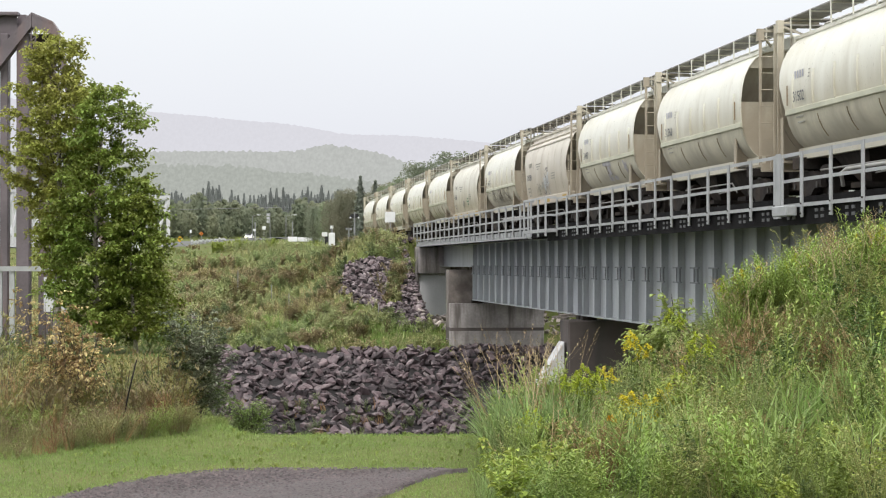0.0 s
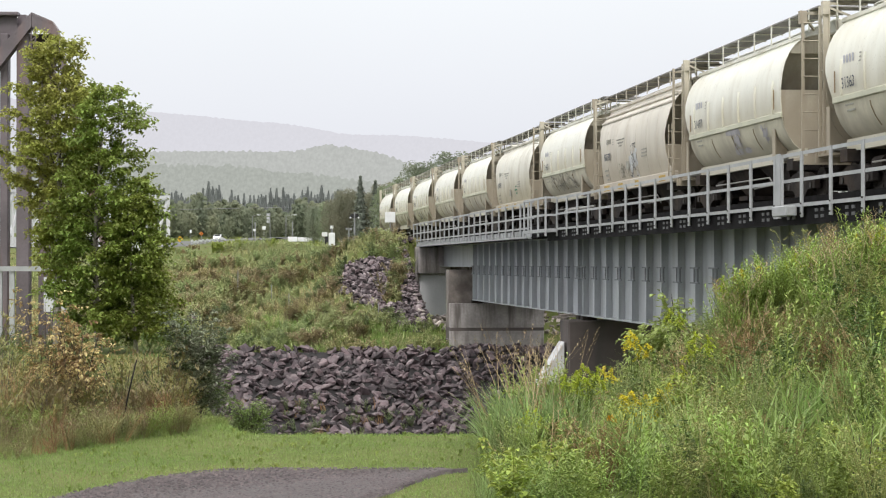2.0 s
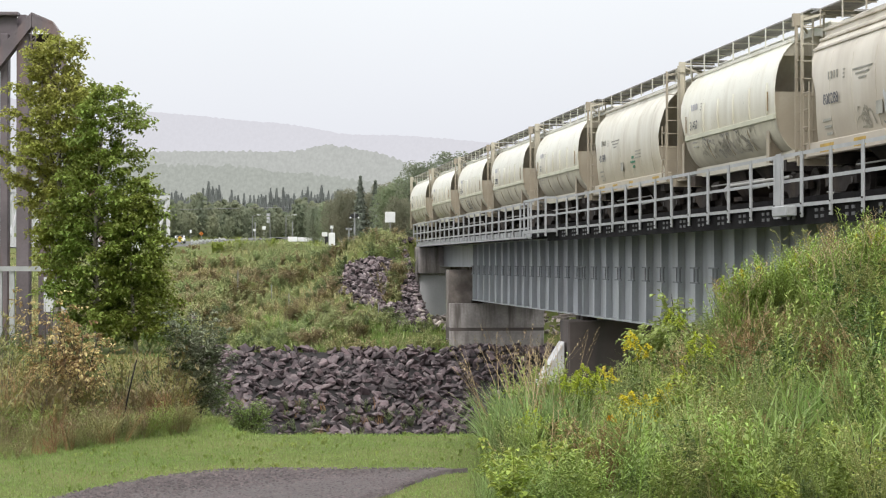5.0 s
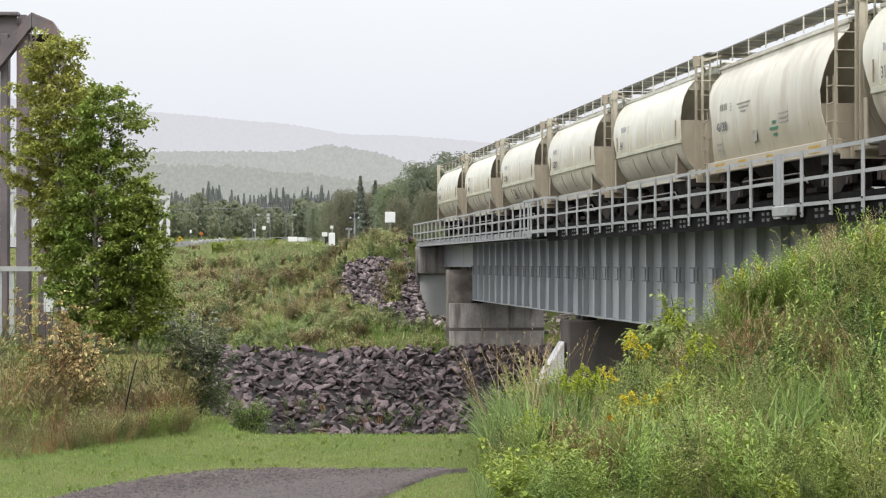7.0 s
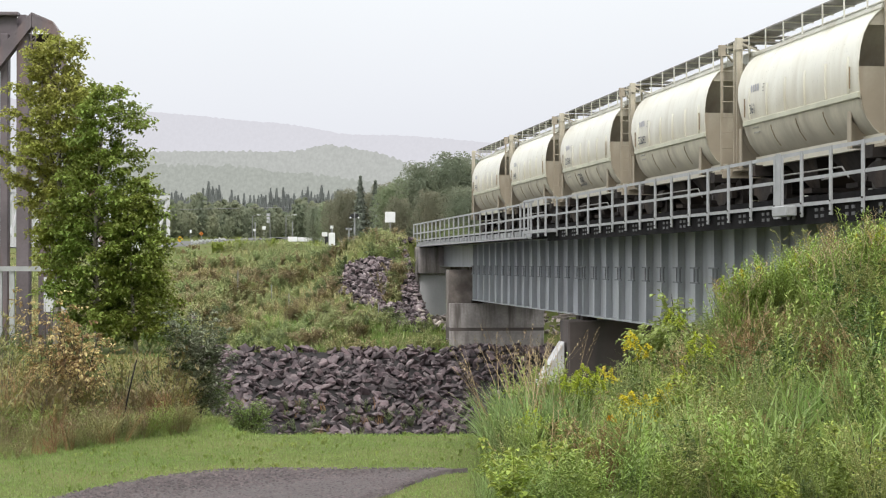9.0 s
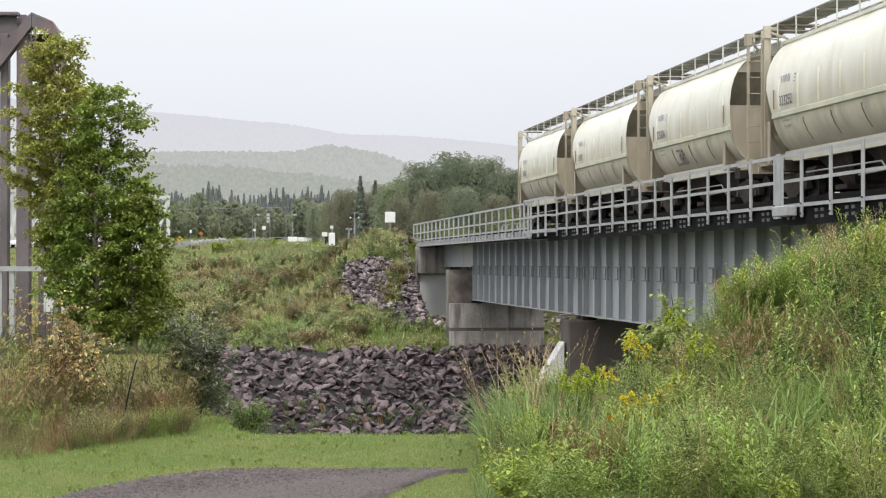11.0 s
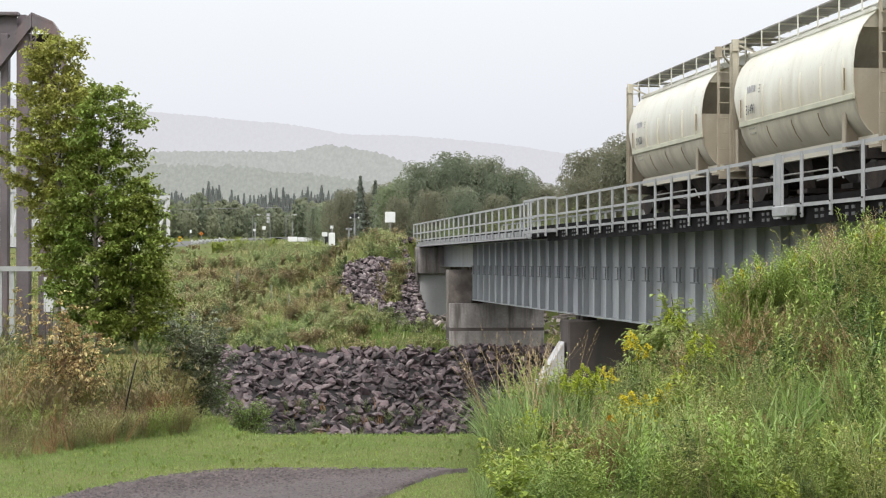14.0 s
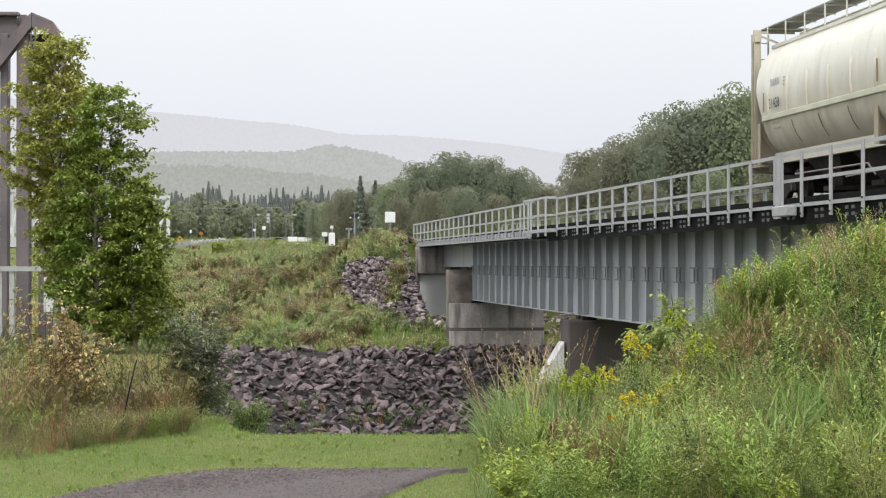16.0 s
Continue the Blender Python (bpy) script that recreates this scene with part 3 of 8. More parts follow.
def build_piers():
    a = thing("bridge_pier", "stained concrete river pier with formwork lines", "bridge pier", "bridge piers")
    zb = TIE_TOP - 0.28 - 3.05 - 0.16
    part("shaft", bevelled(boxes((12.9, 17.98, PIER_A - 0.75, PIER_A + 0.0, -3.9, zb)), 0.012), M["concrete"], a)
    part("upstand", bevelled(boxes((12.9, 17.98, PIER_A + 0.002, PIER_A + 1.3, -3.9, TIE_TOP - 0.28 - 1.25 - 0.16)), 0.012), M["concrete_brown"], a, "brown stained bearing pedestal")
    part("band", bevelled(boxes((12.89, 17.99, PIER_A - 0.76, PIER_A + 1.31, -1.95, -1.78)), 0.004), M["concrete_dark"], a, "dark band round the pier")
    part("lip", bevelled(boxes((12.885, 17.995, PIER_A - 0.765, PIER_A + 1.315, -2.46, -2.41)), 0.004), M["concrete"], a)
    b = thing("bridge_pier", "dark stained concrete pier with a pale sloping nosing", "bridge pier", "bridge piers")
    part("shaft", bevelled(boxes((13.5, 18.9, PIER_B - 0.9, PIER_B + 0.9, -7.2, zb)), 0.06), M["concrete_dark"], b)
    nose = bmesh.new()
    prism(nose, [(13.41, -1.3), (13.41, -2.5), (10.45, -7.2), (9.7, -7.2)], PIER_B - 0.55, PIER_B + 0.55)
    part("sloping_nose", nose, M["white_steel"], b, "pale steel-clad sloping ice nosing")
    c = thing("bridge_abutment", "pale concrete abutment with a darker beam seat", "bridge abutment", "bridge abutments")
    part("wall", bevelled(boxes((12.95, 19.1, FAR_ABUT, FAR_ABUT + 1.2, -3.0, 1.05)), 0.04), M["concrete_new"], c)
    part("wing_wall", bevelled(boxes((12.75, 13.25, FAR_ABUT + 0.4, FAR_ABUT + 7, -2.5, 2.7)), 0.04), M["concrete"], c)
    part("beam_seat", bevelled(boxes((12.8, 19.2, FAR_ABUT - 0.5, FAR_ABUT + 1.3, 1.052, TIE_TOP - 0.32)), 0.04), M["concrete"], c)
    d = thing("bridge_abutment", "concrete abutment under the bridge deck", "bridge abutment", "bridge abutments")
    part("wall", bevelled(boxes((12.9, 19.1, NEAR_ABUT - 1.2, NEAR_ABUT + 0.9, -3.5, zb)), 0.04), M["concrete"], d)
    part("back_wall", bevelled(boxes((12.9, 19.1, NEAR_ABUT - 1.2, NEAR_ABUT + 0.1, zb + 0.002, TIE_TOP - 0.3)), 0.03), M["concrete"], d)


build_piers()


def build_embankment():
    """The bank that carries the track up to the near end of the bridge."""
    bm = bmesh.new()
    top = TIE_TOP - 0.2
    prism(bm, [(8.6, -0.4), (13.2, top), (18.8, top), (23.4, -0.4)], -160, 23.0)
    box(bm, 13.2, 18.8, 23.002, NEAR_ABUT - 1.202, -0.4, top)
    me = bpy.data.meshes.new("track_embankment")
    bm.to_mesh(me)
    bm.free()
    me.materials.append(M["gravel"])
    tagged(new("track_embankment", me), "gravel bank that carries the railway to the bridge", "embankment", kind="structure")
    ties = bmesh.new()
    y = -129.0
    while y < NEAR_ABUT:
        box(ties, 14.7, 17.3, y - 0.12, y + 0.12, top, TIE_TOP)
        y += 0.6
    me = bpy.data.meshes.new("approach_ties")
    ties.to_mesh(me)
    ties.free()
    me.materials.append(M["tie"])
    tagged(new("approach_ties", me), "dark timber ties in the gravel of the approach track", "tie", kind="stuff")


build_embankment()


def build_pale_sticks():
    """Pale sticks added on top of the pier, in place of rubble seen beyond it."""
    th = thing("driftwood", "pale sticks added on the bridge pier in place of far rubble", "driftwood")
    r = random.Random(77)
    z = TIE_TOP - 0.28 - 3.05 - 0.16
    for k in range(16):
        x, y, a = 13.5 + r.uniform(-0.15, 0.3), PIER_B + r.uniform(-0.8, 0.8), r.uniform(0, 6.28)
        ln = r.uniform(0.25, 0.6)
        h = 0.03 + 0.012 * k
        part("stick", bar(bmesh.new(), (x - ln / 2 * math.cos(a), y - ln / 2 * math.sin(a), z + h), (x + ln / 2 * math.cos(a), y + ln / 2 * math.sin(a), z + h + r.uniform(-0.02, 0.08)), r.uniform(0.02, 0.04), 6), M["rock_pale"], th)


build_pale_sticks()


# ---- train of covered hopper cars ----
# distance from the last car's middle to each car's middle; the two cars with ledges are shorter
CAR_AT = [0.0, 13.38, 26.76, 40.14, 53.52, 66.72, 79.92, 92.77, 105.62, 119.0, 132.38, 145.76]


def train_y(t):
    """Where the middle of the last car stands at t seconds: the train slows a little."""
    return 174.38 - 8.579 * t + 0.0271 * t * t

WHEEL_R = 0.457


def shell(profile, y_ends, thick=0.02, y_cols=12):
    """A thin curved side sheet: profile of (x, z) from one edge to the other; y_ends(z) gives where it begins and ends at a height."""
    bm = bmesh.new()
    outer, inner = [], []
    n = len(profile)
    for k, (x, z) in enumerate(profile):
        y0, y1 = y_ends(z)
        cx, cz = 0.0, 2.8
        d = Vector((x - cx, z - cz))
        d.normalize()
        row_o, row_i = [], []
        for j in range(y_cols + 1):
            y = y0 + (y1 - y0) * j / y_cols
            row_o.append(bm.verts.new((x, y, z)))
            row_i.append(bm.verts.new((x - d.x * thick, y, z - d.y * thick)))
        outer.append(row_o)
        inner.append(row_i)
    for k in range(n - 1):
        for j in range(y_cols):
            bm.faces.new((outer[k][j], outer[k][j + 1], outer[k + 1][j + 1], outer[k + 1][j]))
            bm.faces.new((inner[k][j], inner[k + 1][j], inner[k + 1][j + 1], inner[k][j + 1]))
        for j in (0, y_cols):
            bm.faces.new((outer[k][j], outer[k + 1][j], inner[k + 1][j], inner[k][j]))
    for k in (0, n - 1):
        for j in range(y_cols):
            bm.faces.new((outer[k][j], inner[k][j], inner[k][j + 1], outer[k][j + 1]))
    bmesh.ops.recalc_face_normals(bm, faces=bm.faces[:])
    for f in bm.faces:
        f.smooth = True
    for e in bm.edges:
        if e.calc_face_angle(0) > 0.6:
            e.smooth = False
    return bm


def lerp_profile(profile, z):
    for (x0, z0), (x1, z1) in zip(profile, profile[1:]):
        if min(z0, z1) <= z <= max(z0, z1) and abs(z1 - z0) > 1e-6:
            return x0 + (x1 - x0) * (z - z0) / (z1 - z0)
    return profile[-1][0]


def side_strip(bm, profile, sx, y, z0, z1, wide, proud, steps=5):
    """A thin upright rib lying on the side sheet."""
    rows = []
    for k in range(steps + 1):
        z = z0 + (z1 - z0) * k / steps
        x = lerp_profile(profile, z)
        rows.append([bm.verts.new((sx * (x + dx), y + dy, z)) for dx, dy in ((0, -wide / 2), (proud, -wide / 4), (proud, wide / 4), (0, wide / 2))])
    for a, b in zip(rows, rows[1:]):
        for k in range(3):
            bm.faces.new((a[k], a[k + 1], b[k + 1], b[k]))
    return bm


def truck(car, y):
    """A two-axle truck under a car; returns its wheelsets."""
    t = part("truck", boxes((-0.9, 0.9, y - 0.2, y + 0.2, 0.5, 0.85)), M["black_steel"], car, "grimy black two-axle truck")
    for x in (-1.0, 1.0):
        sf = bmesh.new()
        prism(sf, [(y - 1.15, 0.62), (y - 1.15, 0.38), (y - 0.62, 0.36), (y - 0.35, 0.2), (y + 0.35, 0.2), (y + 0.62, 0.36), (y + 1.15, 0.38), (y + 1.15, 0.62), (y + 0.5, 0.8), (y - 0.5, 0.8)], x - 0.07, x + 0.07, axis="X")
        part("side_frame", sf, M["black_steel"], t)
        sp = bmesh.new()
        for k in (-0.17, 0.0, 0.17):
            bar(sp, (x, y + k, 0.28), (x, y + k, 0.6), 0.06, 8)
        part("spring", sp, M["wheel"], t)
    sets = []
    for dy in (-0.89, 0.89):
        wb = bmesh.new()
        for x in (-0.74, 0.74):
            bar(wb, (x - 0.065, 0, 0), (x + 0.065, 0, 0), WHEEL_R, 24)
            bar(wb, (x - math.copysign(0.075, x) - 0.015, 0, 0), (x - math.copysign(0.075, x) + 0.015, 0, 0), WHEEL_R + 0.025, 24)
            for k in range(6):
                a = k * math.pi / 3
                bar(wb, (x + math.copysign(0.07, x), 0.3 * math.cos(a), 0.3 * math.sin(a)), (x + math.copysign(0.08, x), 0.3 * math.cos(a), 0.3 * math.sin(a)), 0.05, 6)
        bar(wb, (-1.1, 0, 0), (1.1, 0, 0), 0.08, 10)
        ws = part("wheelset", wb, M["wheel"], t)
        ws.location = (0, y + dy, WHEEL_R)
        sets.append(ws)
    return sets


PROFILE_A = [(0.0, 4.40), (0.5, 4.37), (0.92, 4.27), (1.0, 4.235), (1.17, 4.10), (1.33, 3.90), (1.45, 3.65), (1.53, 3.35), (1.57, 3.0), (1.57, 2.65), (1.54, 2.30)]
LOWER_A = [(1.54, 2.27), (1.49, 2.0), (1.38, 1.75), (1.22, 1.53), (1.04, 1.38)]
PROFILE_B = [(0.0, 4.45), (0.55, 4.40), (0.98, 4.26), (1.06, 4.20), (1.09, 4.03), (1.15, 3.97), (1.36, 3.72), (1.50, 3.40), (1.57, 3.0), (1.58, 2.6), (1.55, 2.1), (1.49, 1.75), (1.40, 1.42)]


def mirrored(p):
    return [(-x, z) for x, z in reversed(p)] + [(x, z) for x, z in p if x > 0]


def end_sheets(car, prof, y_near, y_far, slope, material, lower, z_mid, z_high):
    """The sloping end sheets inside the shell and an upright plate below each."""
    full = [(x * 0.975, min(z, 4.25)) for x, z in mirrored(prof)]
    for s, y_top in ((-1, -y_near), (1, y_far)):
        bm = bmesh.new()
        up = [(x, z) for x, z in full]
        vs = [bm.verts.new((x, s * (y_top - (4.3 - z) * slope), z)) for x, z in up]
        vs2 = [bm.verts.new((x, s * (y_top - (4.3 - z) * slope - 0.03), z)) for x, z in up]
        bm.faces.new(vs)
        bm.faces.new(vs2[::-1])
        part("end_slope_sheet", bm, material, car)
        y = s * (y_top + 0.0)
        low = [(x * 0.985, z) for x, z in prof if z < z_mid - 0.05] + [(x * 0.97, z) for x, z in lower] + [(1.04, 1.15)]
        pl = [(lerp_profile(prof, z_mid) * 0.985, z_mid)] + low
        bp = bmesh.new()
        prism(bp, pl + [(-x, z) for x, z in reversed(pl)], y - 0.012, y + 0.012)
        part("bulkhead", bp, material, car)
        if z_high:
            top = [(x * 0.985, z - 0.02) for x, z in prof if z > z_high + 0.03] + [(lerp_profile(prof, z_high) * 0.985, z_high)]
            bp = bmesh.new()
            prism(bp, top + [(-x, z) for x, z in reversed(top) if x > 0], y - 0.012, y + 0.012)
            part("top_bulkhead", bp, material, car)
        for x in (-0.55, 0.55):
            br = bmesh.new()
            beam(br, (x, s * 5.9, 1.15), (x * 0.8, s * 5.0, 3.6), 0.12, 0.08)
            part("end_brace", br, material, car)


def running_boards(car, z, half, x_in, x_out, material):
    for s in (-1, 1):
        rb = boxes((min(s * x_in, s * x_out), max(s * x_in, s * x_out), -half, half, z - 0.035, z))
        part("running_board", rb, M["grating"], car, "grey grating running board")
        n = 7
        for k in range(n + 1):
            y = -half + 0.15 + (2 * half - 0.3) * k / n
            st = boxes((s * x_out - 0.012, s * x_out + 0.012, y - 0.03, y + 0.03, 4.28, z), (min(s * x_in, s * x_out), max(s * x_in, s * x_out), y - 0.025, y + 0.025, z - 0.07, z - 0.037))
            part("stanchion", st, material, car)
    part("hatch_coaming", bevelled(boxes((-0.34, 0.34, -half + 0.5, half - 0.3, 4.3, z - 0.14)), 0.05), material, car)
    for s in (-1, 1):
        part("crossover_board", boxes((-x_out, x_out, s * (half + 0.3) - 0.3, s * (half + 0.3) + 0.3, z - 0.035, z)), M["grating"], car)


def ladder(car, x0, x1, y, z0, z1, step, material, plate):
    for x, w in ((x0, plate), (x1, plate * 0.6)):
        part("ladder_stile", boxes((x - w / 2, x + w / 2, y - 0.02, y + 0.02, z0, z1)), material, car)
    z = z0 + 0.25
    while z < z1 - 0.1:
        part("rung", bar(bmesh.new(), (x0, y - 0.05, z), (x1, y - 0.05, z), 0.016, 6), material, car)
        z += step


def underframe(car, material, low):
    part("centre_sill", boxes((-0.3, 0.3, -6.35, 6.35, 0.75, 1.1)), M["black_steel"], car)
    for s in (-1, 1):
        part("end_platform", boxes((-1.45, 1.45, s * 5.75 - 0.5, s * 5.75 + 0.5, 1.06, 1.13), (-1.5, 1.5, s * 6.25 - 0.04, s * 6.25 + 0.04, 0.92, 1.14)), low, car)
        cp = boxes((-0.09, 0.09, s * 6.45 - 0.15, s * 6.45 + 0.15, 0.74, 0.98), (-0.16, 0.16, s * 6.53 - 0.06, s * 6.53 + 0.06, 0.68, 1.04))
        part("coupler", cp, M["black_steel"], car)
        part("air_hose", bar(bmesh.new(), (0.4, s * 6.25, 0.85), (0.25, s * 6.5, 0.4), 0.03), M["black_steel"], car)
    for s in (-1, 1):
        part("bolster", boxes((-1.35, 1.35, s * 4.6 - 0.25, s * 4.6 + 0.25, 0.86, 1.15)), M["black_steel"], car)
    for y in (-1.75, 1.75):
        hp = bmesh.new()
        top = [hp.verts.new((x, y + dy, 1.36)) for x, dy in ((-1.05, -1.6), (1.05, -1.6), (1.05, 1.6), (-1.05, 1.6))]
        bot = [hp.verts.new((x, y + dy, 0.42)) for x, dy in ((-0.5, -0.35), (0.5, -0.35), (0.5, 0.35), (-0.5, 0.35))]
        for k in range(4):
            hp.faces.new((top[k], top[(k + 1) % 4], bot[(k + 1) % 4], bot[k]))
        hp.faces.new(bot)
        hp.faces.new(top[::-1])
        part("hopper_bay", hp, M["black_steel"], car)
        part("outlet_gate", boxes((-0.75, 0.75, y - 0.42, y + 0.42, 0.3, 0.42)), M["black_steel"], car)
    pp = bmesh.new()
    bar(pp, (-1.15, -2.2, 0.78), (-1.15, 3.2, 0.78), 0.022, 8)
    bar(pp, (-1.15, -2.2, 0.78), (-1.15, -2.7, 0.5), 0.022, 8)
    bar(pp, (-1.05, -3.6, 0.62), (-1.05, -0.4, 0.55), 0.02, 6)
    part("brake_pipe", pp, M["pipe"], car)
    part("air_reservoir", bar(bmesh.new(), (-0.85, 3.0, 0.78), (-0.85, 3.7, 0.78), 0.17, 12), M["black_steel"], car)


def a_ends(z):
    """Where the rounded shell begins and ends: its far edge is cut back below the middle."""
    return -4.55, 4.75 + 0.62 * min(1.0, max(0.0, (z - 2.2) / 0.95))


def hopper_round(label):
    """A covered hopper with a rounded shell, a long side rib and open ends."""
    car = thing("hopper_car", label, "railway car", "hopper cars of the train")
    part("shell", shell(mirrored(PROFILE_A), a_ends), M["cream"], car)
    for s in (-1, 1):
        low = [(s * x, z) for x, z in LOWER_A]
        part("lower_sheet", shell(low if s < 0 else low[::-1], a_ends), M["cream_low"], car, "dusty stained lower sheet")
        part("side_rib", bevelled(boxes((min(s * 1.52, s * 1.585), max(s * 1.52, s * 1.585), -4.56, 4.74, 2.21, 2.35)), 0.015), M["cream_rib"], car)
        part("roof_edge", bevelled(boxes((min(s * 0.93, s * 1.06), max(s * 0.93, s * 1.06), -4.65, 5.6, 4.22, 4.33)), 0.02), M["cream"], car)
        part("side_sill", boxes((min(s * 1.0, s * 1.14), max(s * 1.0, s * 1.14), -5.0, 5.0, 1.12, 1.40)), M["cream"], car)
        for k in range(6):
            st = bmesh.new()
            side_strip(st, PROFILE_A, s, 4.15 - 1.6 * k, 2.36, 3.2, 0.09, 0.045)
            part("shell_rib", st, M["cream"], car)
        for k in range(3):
            st = bmesh.new()
            side_strip(st, LOWER_A, s, 2.35 - 2.12 * k, 1.55, 2.1, 0.045, 0.02)
            part("lower_rib", st, M["rib_rust"], car)
        for y in (-4.05, 4.5):
            part("grab_iron", bar(bmesh.new(), (s * 1.60, y, 2.45), (s * 1.605, y, 2.95), 0.018, 6), M["rust_iron"], car)
        for e in (-1, 1):
            y = 0.85 + e * 4.5
            gs = bmesh.new()
            prism(gs, [(s * 0.9, 1.12), (s * 1.46, 1.12), (s * 1.46, 2.16), (s * 1.36, 2.16), (s * 1.25, 1.75), (s * 0.98, 1.4)], y - 0.02, y + 0.02)
            box(gs, s * 1.46 - 0.02, s * 1.46 + 0.02, y - 0.12, y + 0.12, 1.12, 2.2)
            part("gusset", gs, M["cream_end"], car)
            part("jacking_pad", bevelled(boxes((s * 1.25 - 0.18, s * 1.25 + 0.18, y - 0.2, y + 0.2, 1.14, 1.26)), 0.03), M["pipe"], car)
            px, ye = s * 1.43, (5.66 if e > 0 else -5.95)
            if e > 0:
                part("end_post", boxes((px - 0.07, px + 0.07, ye - 0.025, ye + 0.025, 1.1, 4.72), (px - s * 0.07 - 0.01, px - s * 0.07 + 0.01, ye - 0.1, ye + 0.1, 1.1, 4.72)), M["cream_end"], car)
            part("post_cap", boxes((px - 0.09, px + 0.09, ye - 0.08, ye + 0.08, 4.42, 4.74)), M["cream_end"], car)
            tie = bmesh.new()
            beam(tie, (s * 1.38, ye, 4.6), (s * 0.98, ye - e * 0.5, 4.33), 0.05, 0.05)
            beam(tie, (s * 1.38, ye, 4.68), (s * 0.4, ye, 4.68), 0.06, 0.06)
            part("roof_tie", tie, M["cream_end"], car)
        ladder(car, s * 1.45, s * 1.02, -6.02, 1.1, 4.66, 0.44, M["cream_end"], 0.075)
        ladder(car, s * 1.45, s * 1.02, 6.02, 1.1, 4.66, 0.44, M["cream_end"], 0.075)
    end_sheets(car, PROFILE_A, -4.5, 5.3, 0.60, M["cream_end"], LOWER_A, 2.92, 3.85)
    running_boards(car, 4.83, 5.75, 0.35, 1.16, M["cream"])
    for k in range(7):
        part("roof_hatch", bar(bmesh.new(), (0, -4.2 + 1.4 * k, 4.36), (0, -4.2 + 1.4 * k, 4.5), 0.36, 14), M["cream"], car)
    underframe(car, M["cream"], M["cream_end"])
    truck(car, -4.6)
    truck(car, 4.6)
    return car


def b_end(z):
    pts = [(1.42, 5.25), (2.0, 4.95), (2.6, 4.92), (3.1, 5.25), (3.4, 5.42), (3.72, 5.6), (4.5, 5.65)]
    for (z0, a), (z1, b) in zip(pts, pts[1:]):
        if z <= z1:
            return a + (b - a) * max(0.0, (z - z0) / (z1 - z0))
    return 5.65


def hopper_ledge(label):
    """A covered hopper with a stepped roof edge, cut-back side sheets and a deep side sill."""
    car = thing("hopper_car", label, "railway car", "hopper cars of the train")
    part("shell", shell(mirrored(PROFILE_B), lambda z: (-b_end(z), b_end(z))), M["cream_old"], car)
    for s in (-1, 1):
        part("roof_ledge", bevelled(boxes((min(s * 1.02, s * 1.13), max(s * 1.02, s * 1.13), -5.7, 5.7, 4.15, 4.24)), 0.015), M["cream_old"], car)
        part("side_sill", bevelled(boxes((min(s * 1.36, s * 1.5), max(s * 1.36, s * 1.5), -5.9, 5.9, 1.08, 1.42)), 0.02), M["cream_old"], car)
        for y, w in ((-4.3, 0.45), (-0.6, 0.3), (2.0, 0.4), (4.3, 0.5)):
            part("sill_patch", boxes((s * 1.503 - 0.002, s * 1.503 + 0.002, y - w, y + w, 1.14, 1.34)), M["yellow"], car, "faded yellow patch")
        for k in range(6):
            st = bmesh.new()
            side_strip(st, PROFILE_B, s, -3.9 + 1.56 * k, 1.5, 3.7, 0.035, 0.01, 10)
            part("shell_seam", st, M["cream_old"], car)
        for e in (-1, 1):
            ladder(car, s * 1.55, s * 1.0, e * 6.05, 1.1, 4.6, 0.42, M["cream_end"], 0.07)
            sl = bmesh.new()
            for yy in (5.45, 5.9):
                bar(sl, (s * 1.56, e * yy, 1.2), (s * 1.56, e * yy, 2.9), 0.022, 6)
            for k in range(4):
                bar(sl, (s * 1.56, e * 5.45, 1.4 + 0.42 * k), (s * 1.56, e * 5.9, 1.4 + 0.42 * k), 0.018, 6)
            part("side_ladder", sl, M["cream_end"], car)
            tie = bmesh.new()
            beam(tie, (s * 1.52, e * 6.0, 4.48), (s * 1.05, e * 5.7, 4.6), 0.06, 0.06)
            beam(tie, (s * 1.05, e * 6.0, 4.6), (0, e * 6.0, 4.6), 0.06, 0.06)
            part("roof_tie", tie, M["cream_end"], car)
            part("end_post", boxes((s * 0.75 - 0.12, s * 0.75 + 0.12, e * 5.85 - 0.02, e * 5.85 + 0.02, 1.1, 4.3)), M["cream_end"], car)
    end_sheets(car, PROFILE_B, -4.95, 4.95, 0.62, M["cream_end"], [], 2.3, 0)
    running_boards(car, 4.73, 5.9, 0.35, 1.18, M["cream_old"])
    for k in range(5):
        part("roof_hatch", bar(bmesh.new(), (0, -4.2 + 2.1 * k, 4.4), (0, -4.2 + 2.1 * k, 4.54), 0.36, 14), M["cream_old"], car)
    underframe(car, M["cream_old"], M["cream_end"])
    truck(car, -4.6)
    truck(car, 4.6)
    return car


def lettering(car, text, prof, y, z, size, material, name):
    """Painted figures on the near side sheet."""
    cu = bpy.data.curves.new(name, "FONT")
    cu.body, cu.size, cu.extrude = text, size, 0.001
    tmp = bpy.data.objects.new(name, cu)
    me = bpy.data.meshes.new_from_object(tmp)
    bpy.data.objects.remove(tmp)
    me.materials.append(material)
    x0, x1 = lerp_profile(prof, z), lerp_profile(prof, z + size * 0.7)
    lean = math.degrees(math.atan2(x0 - x1, size * 0.7))
    ob = part_mesh(name, me, car)
    ob.matrix_basis = pose(-max(x0, x1) - 0.032, y, z, 90, 0, -90) @ pose(0, 0, 0, -lean)
    return ob


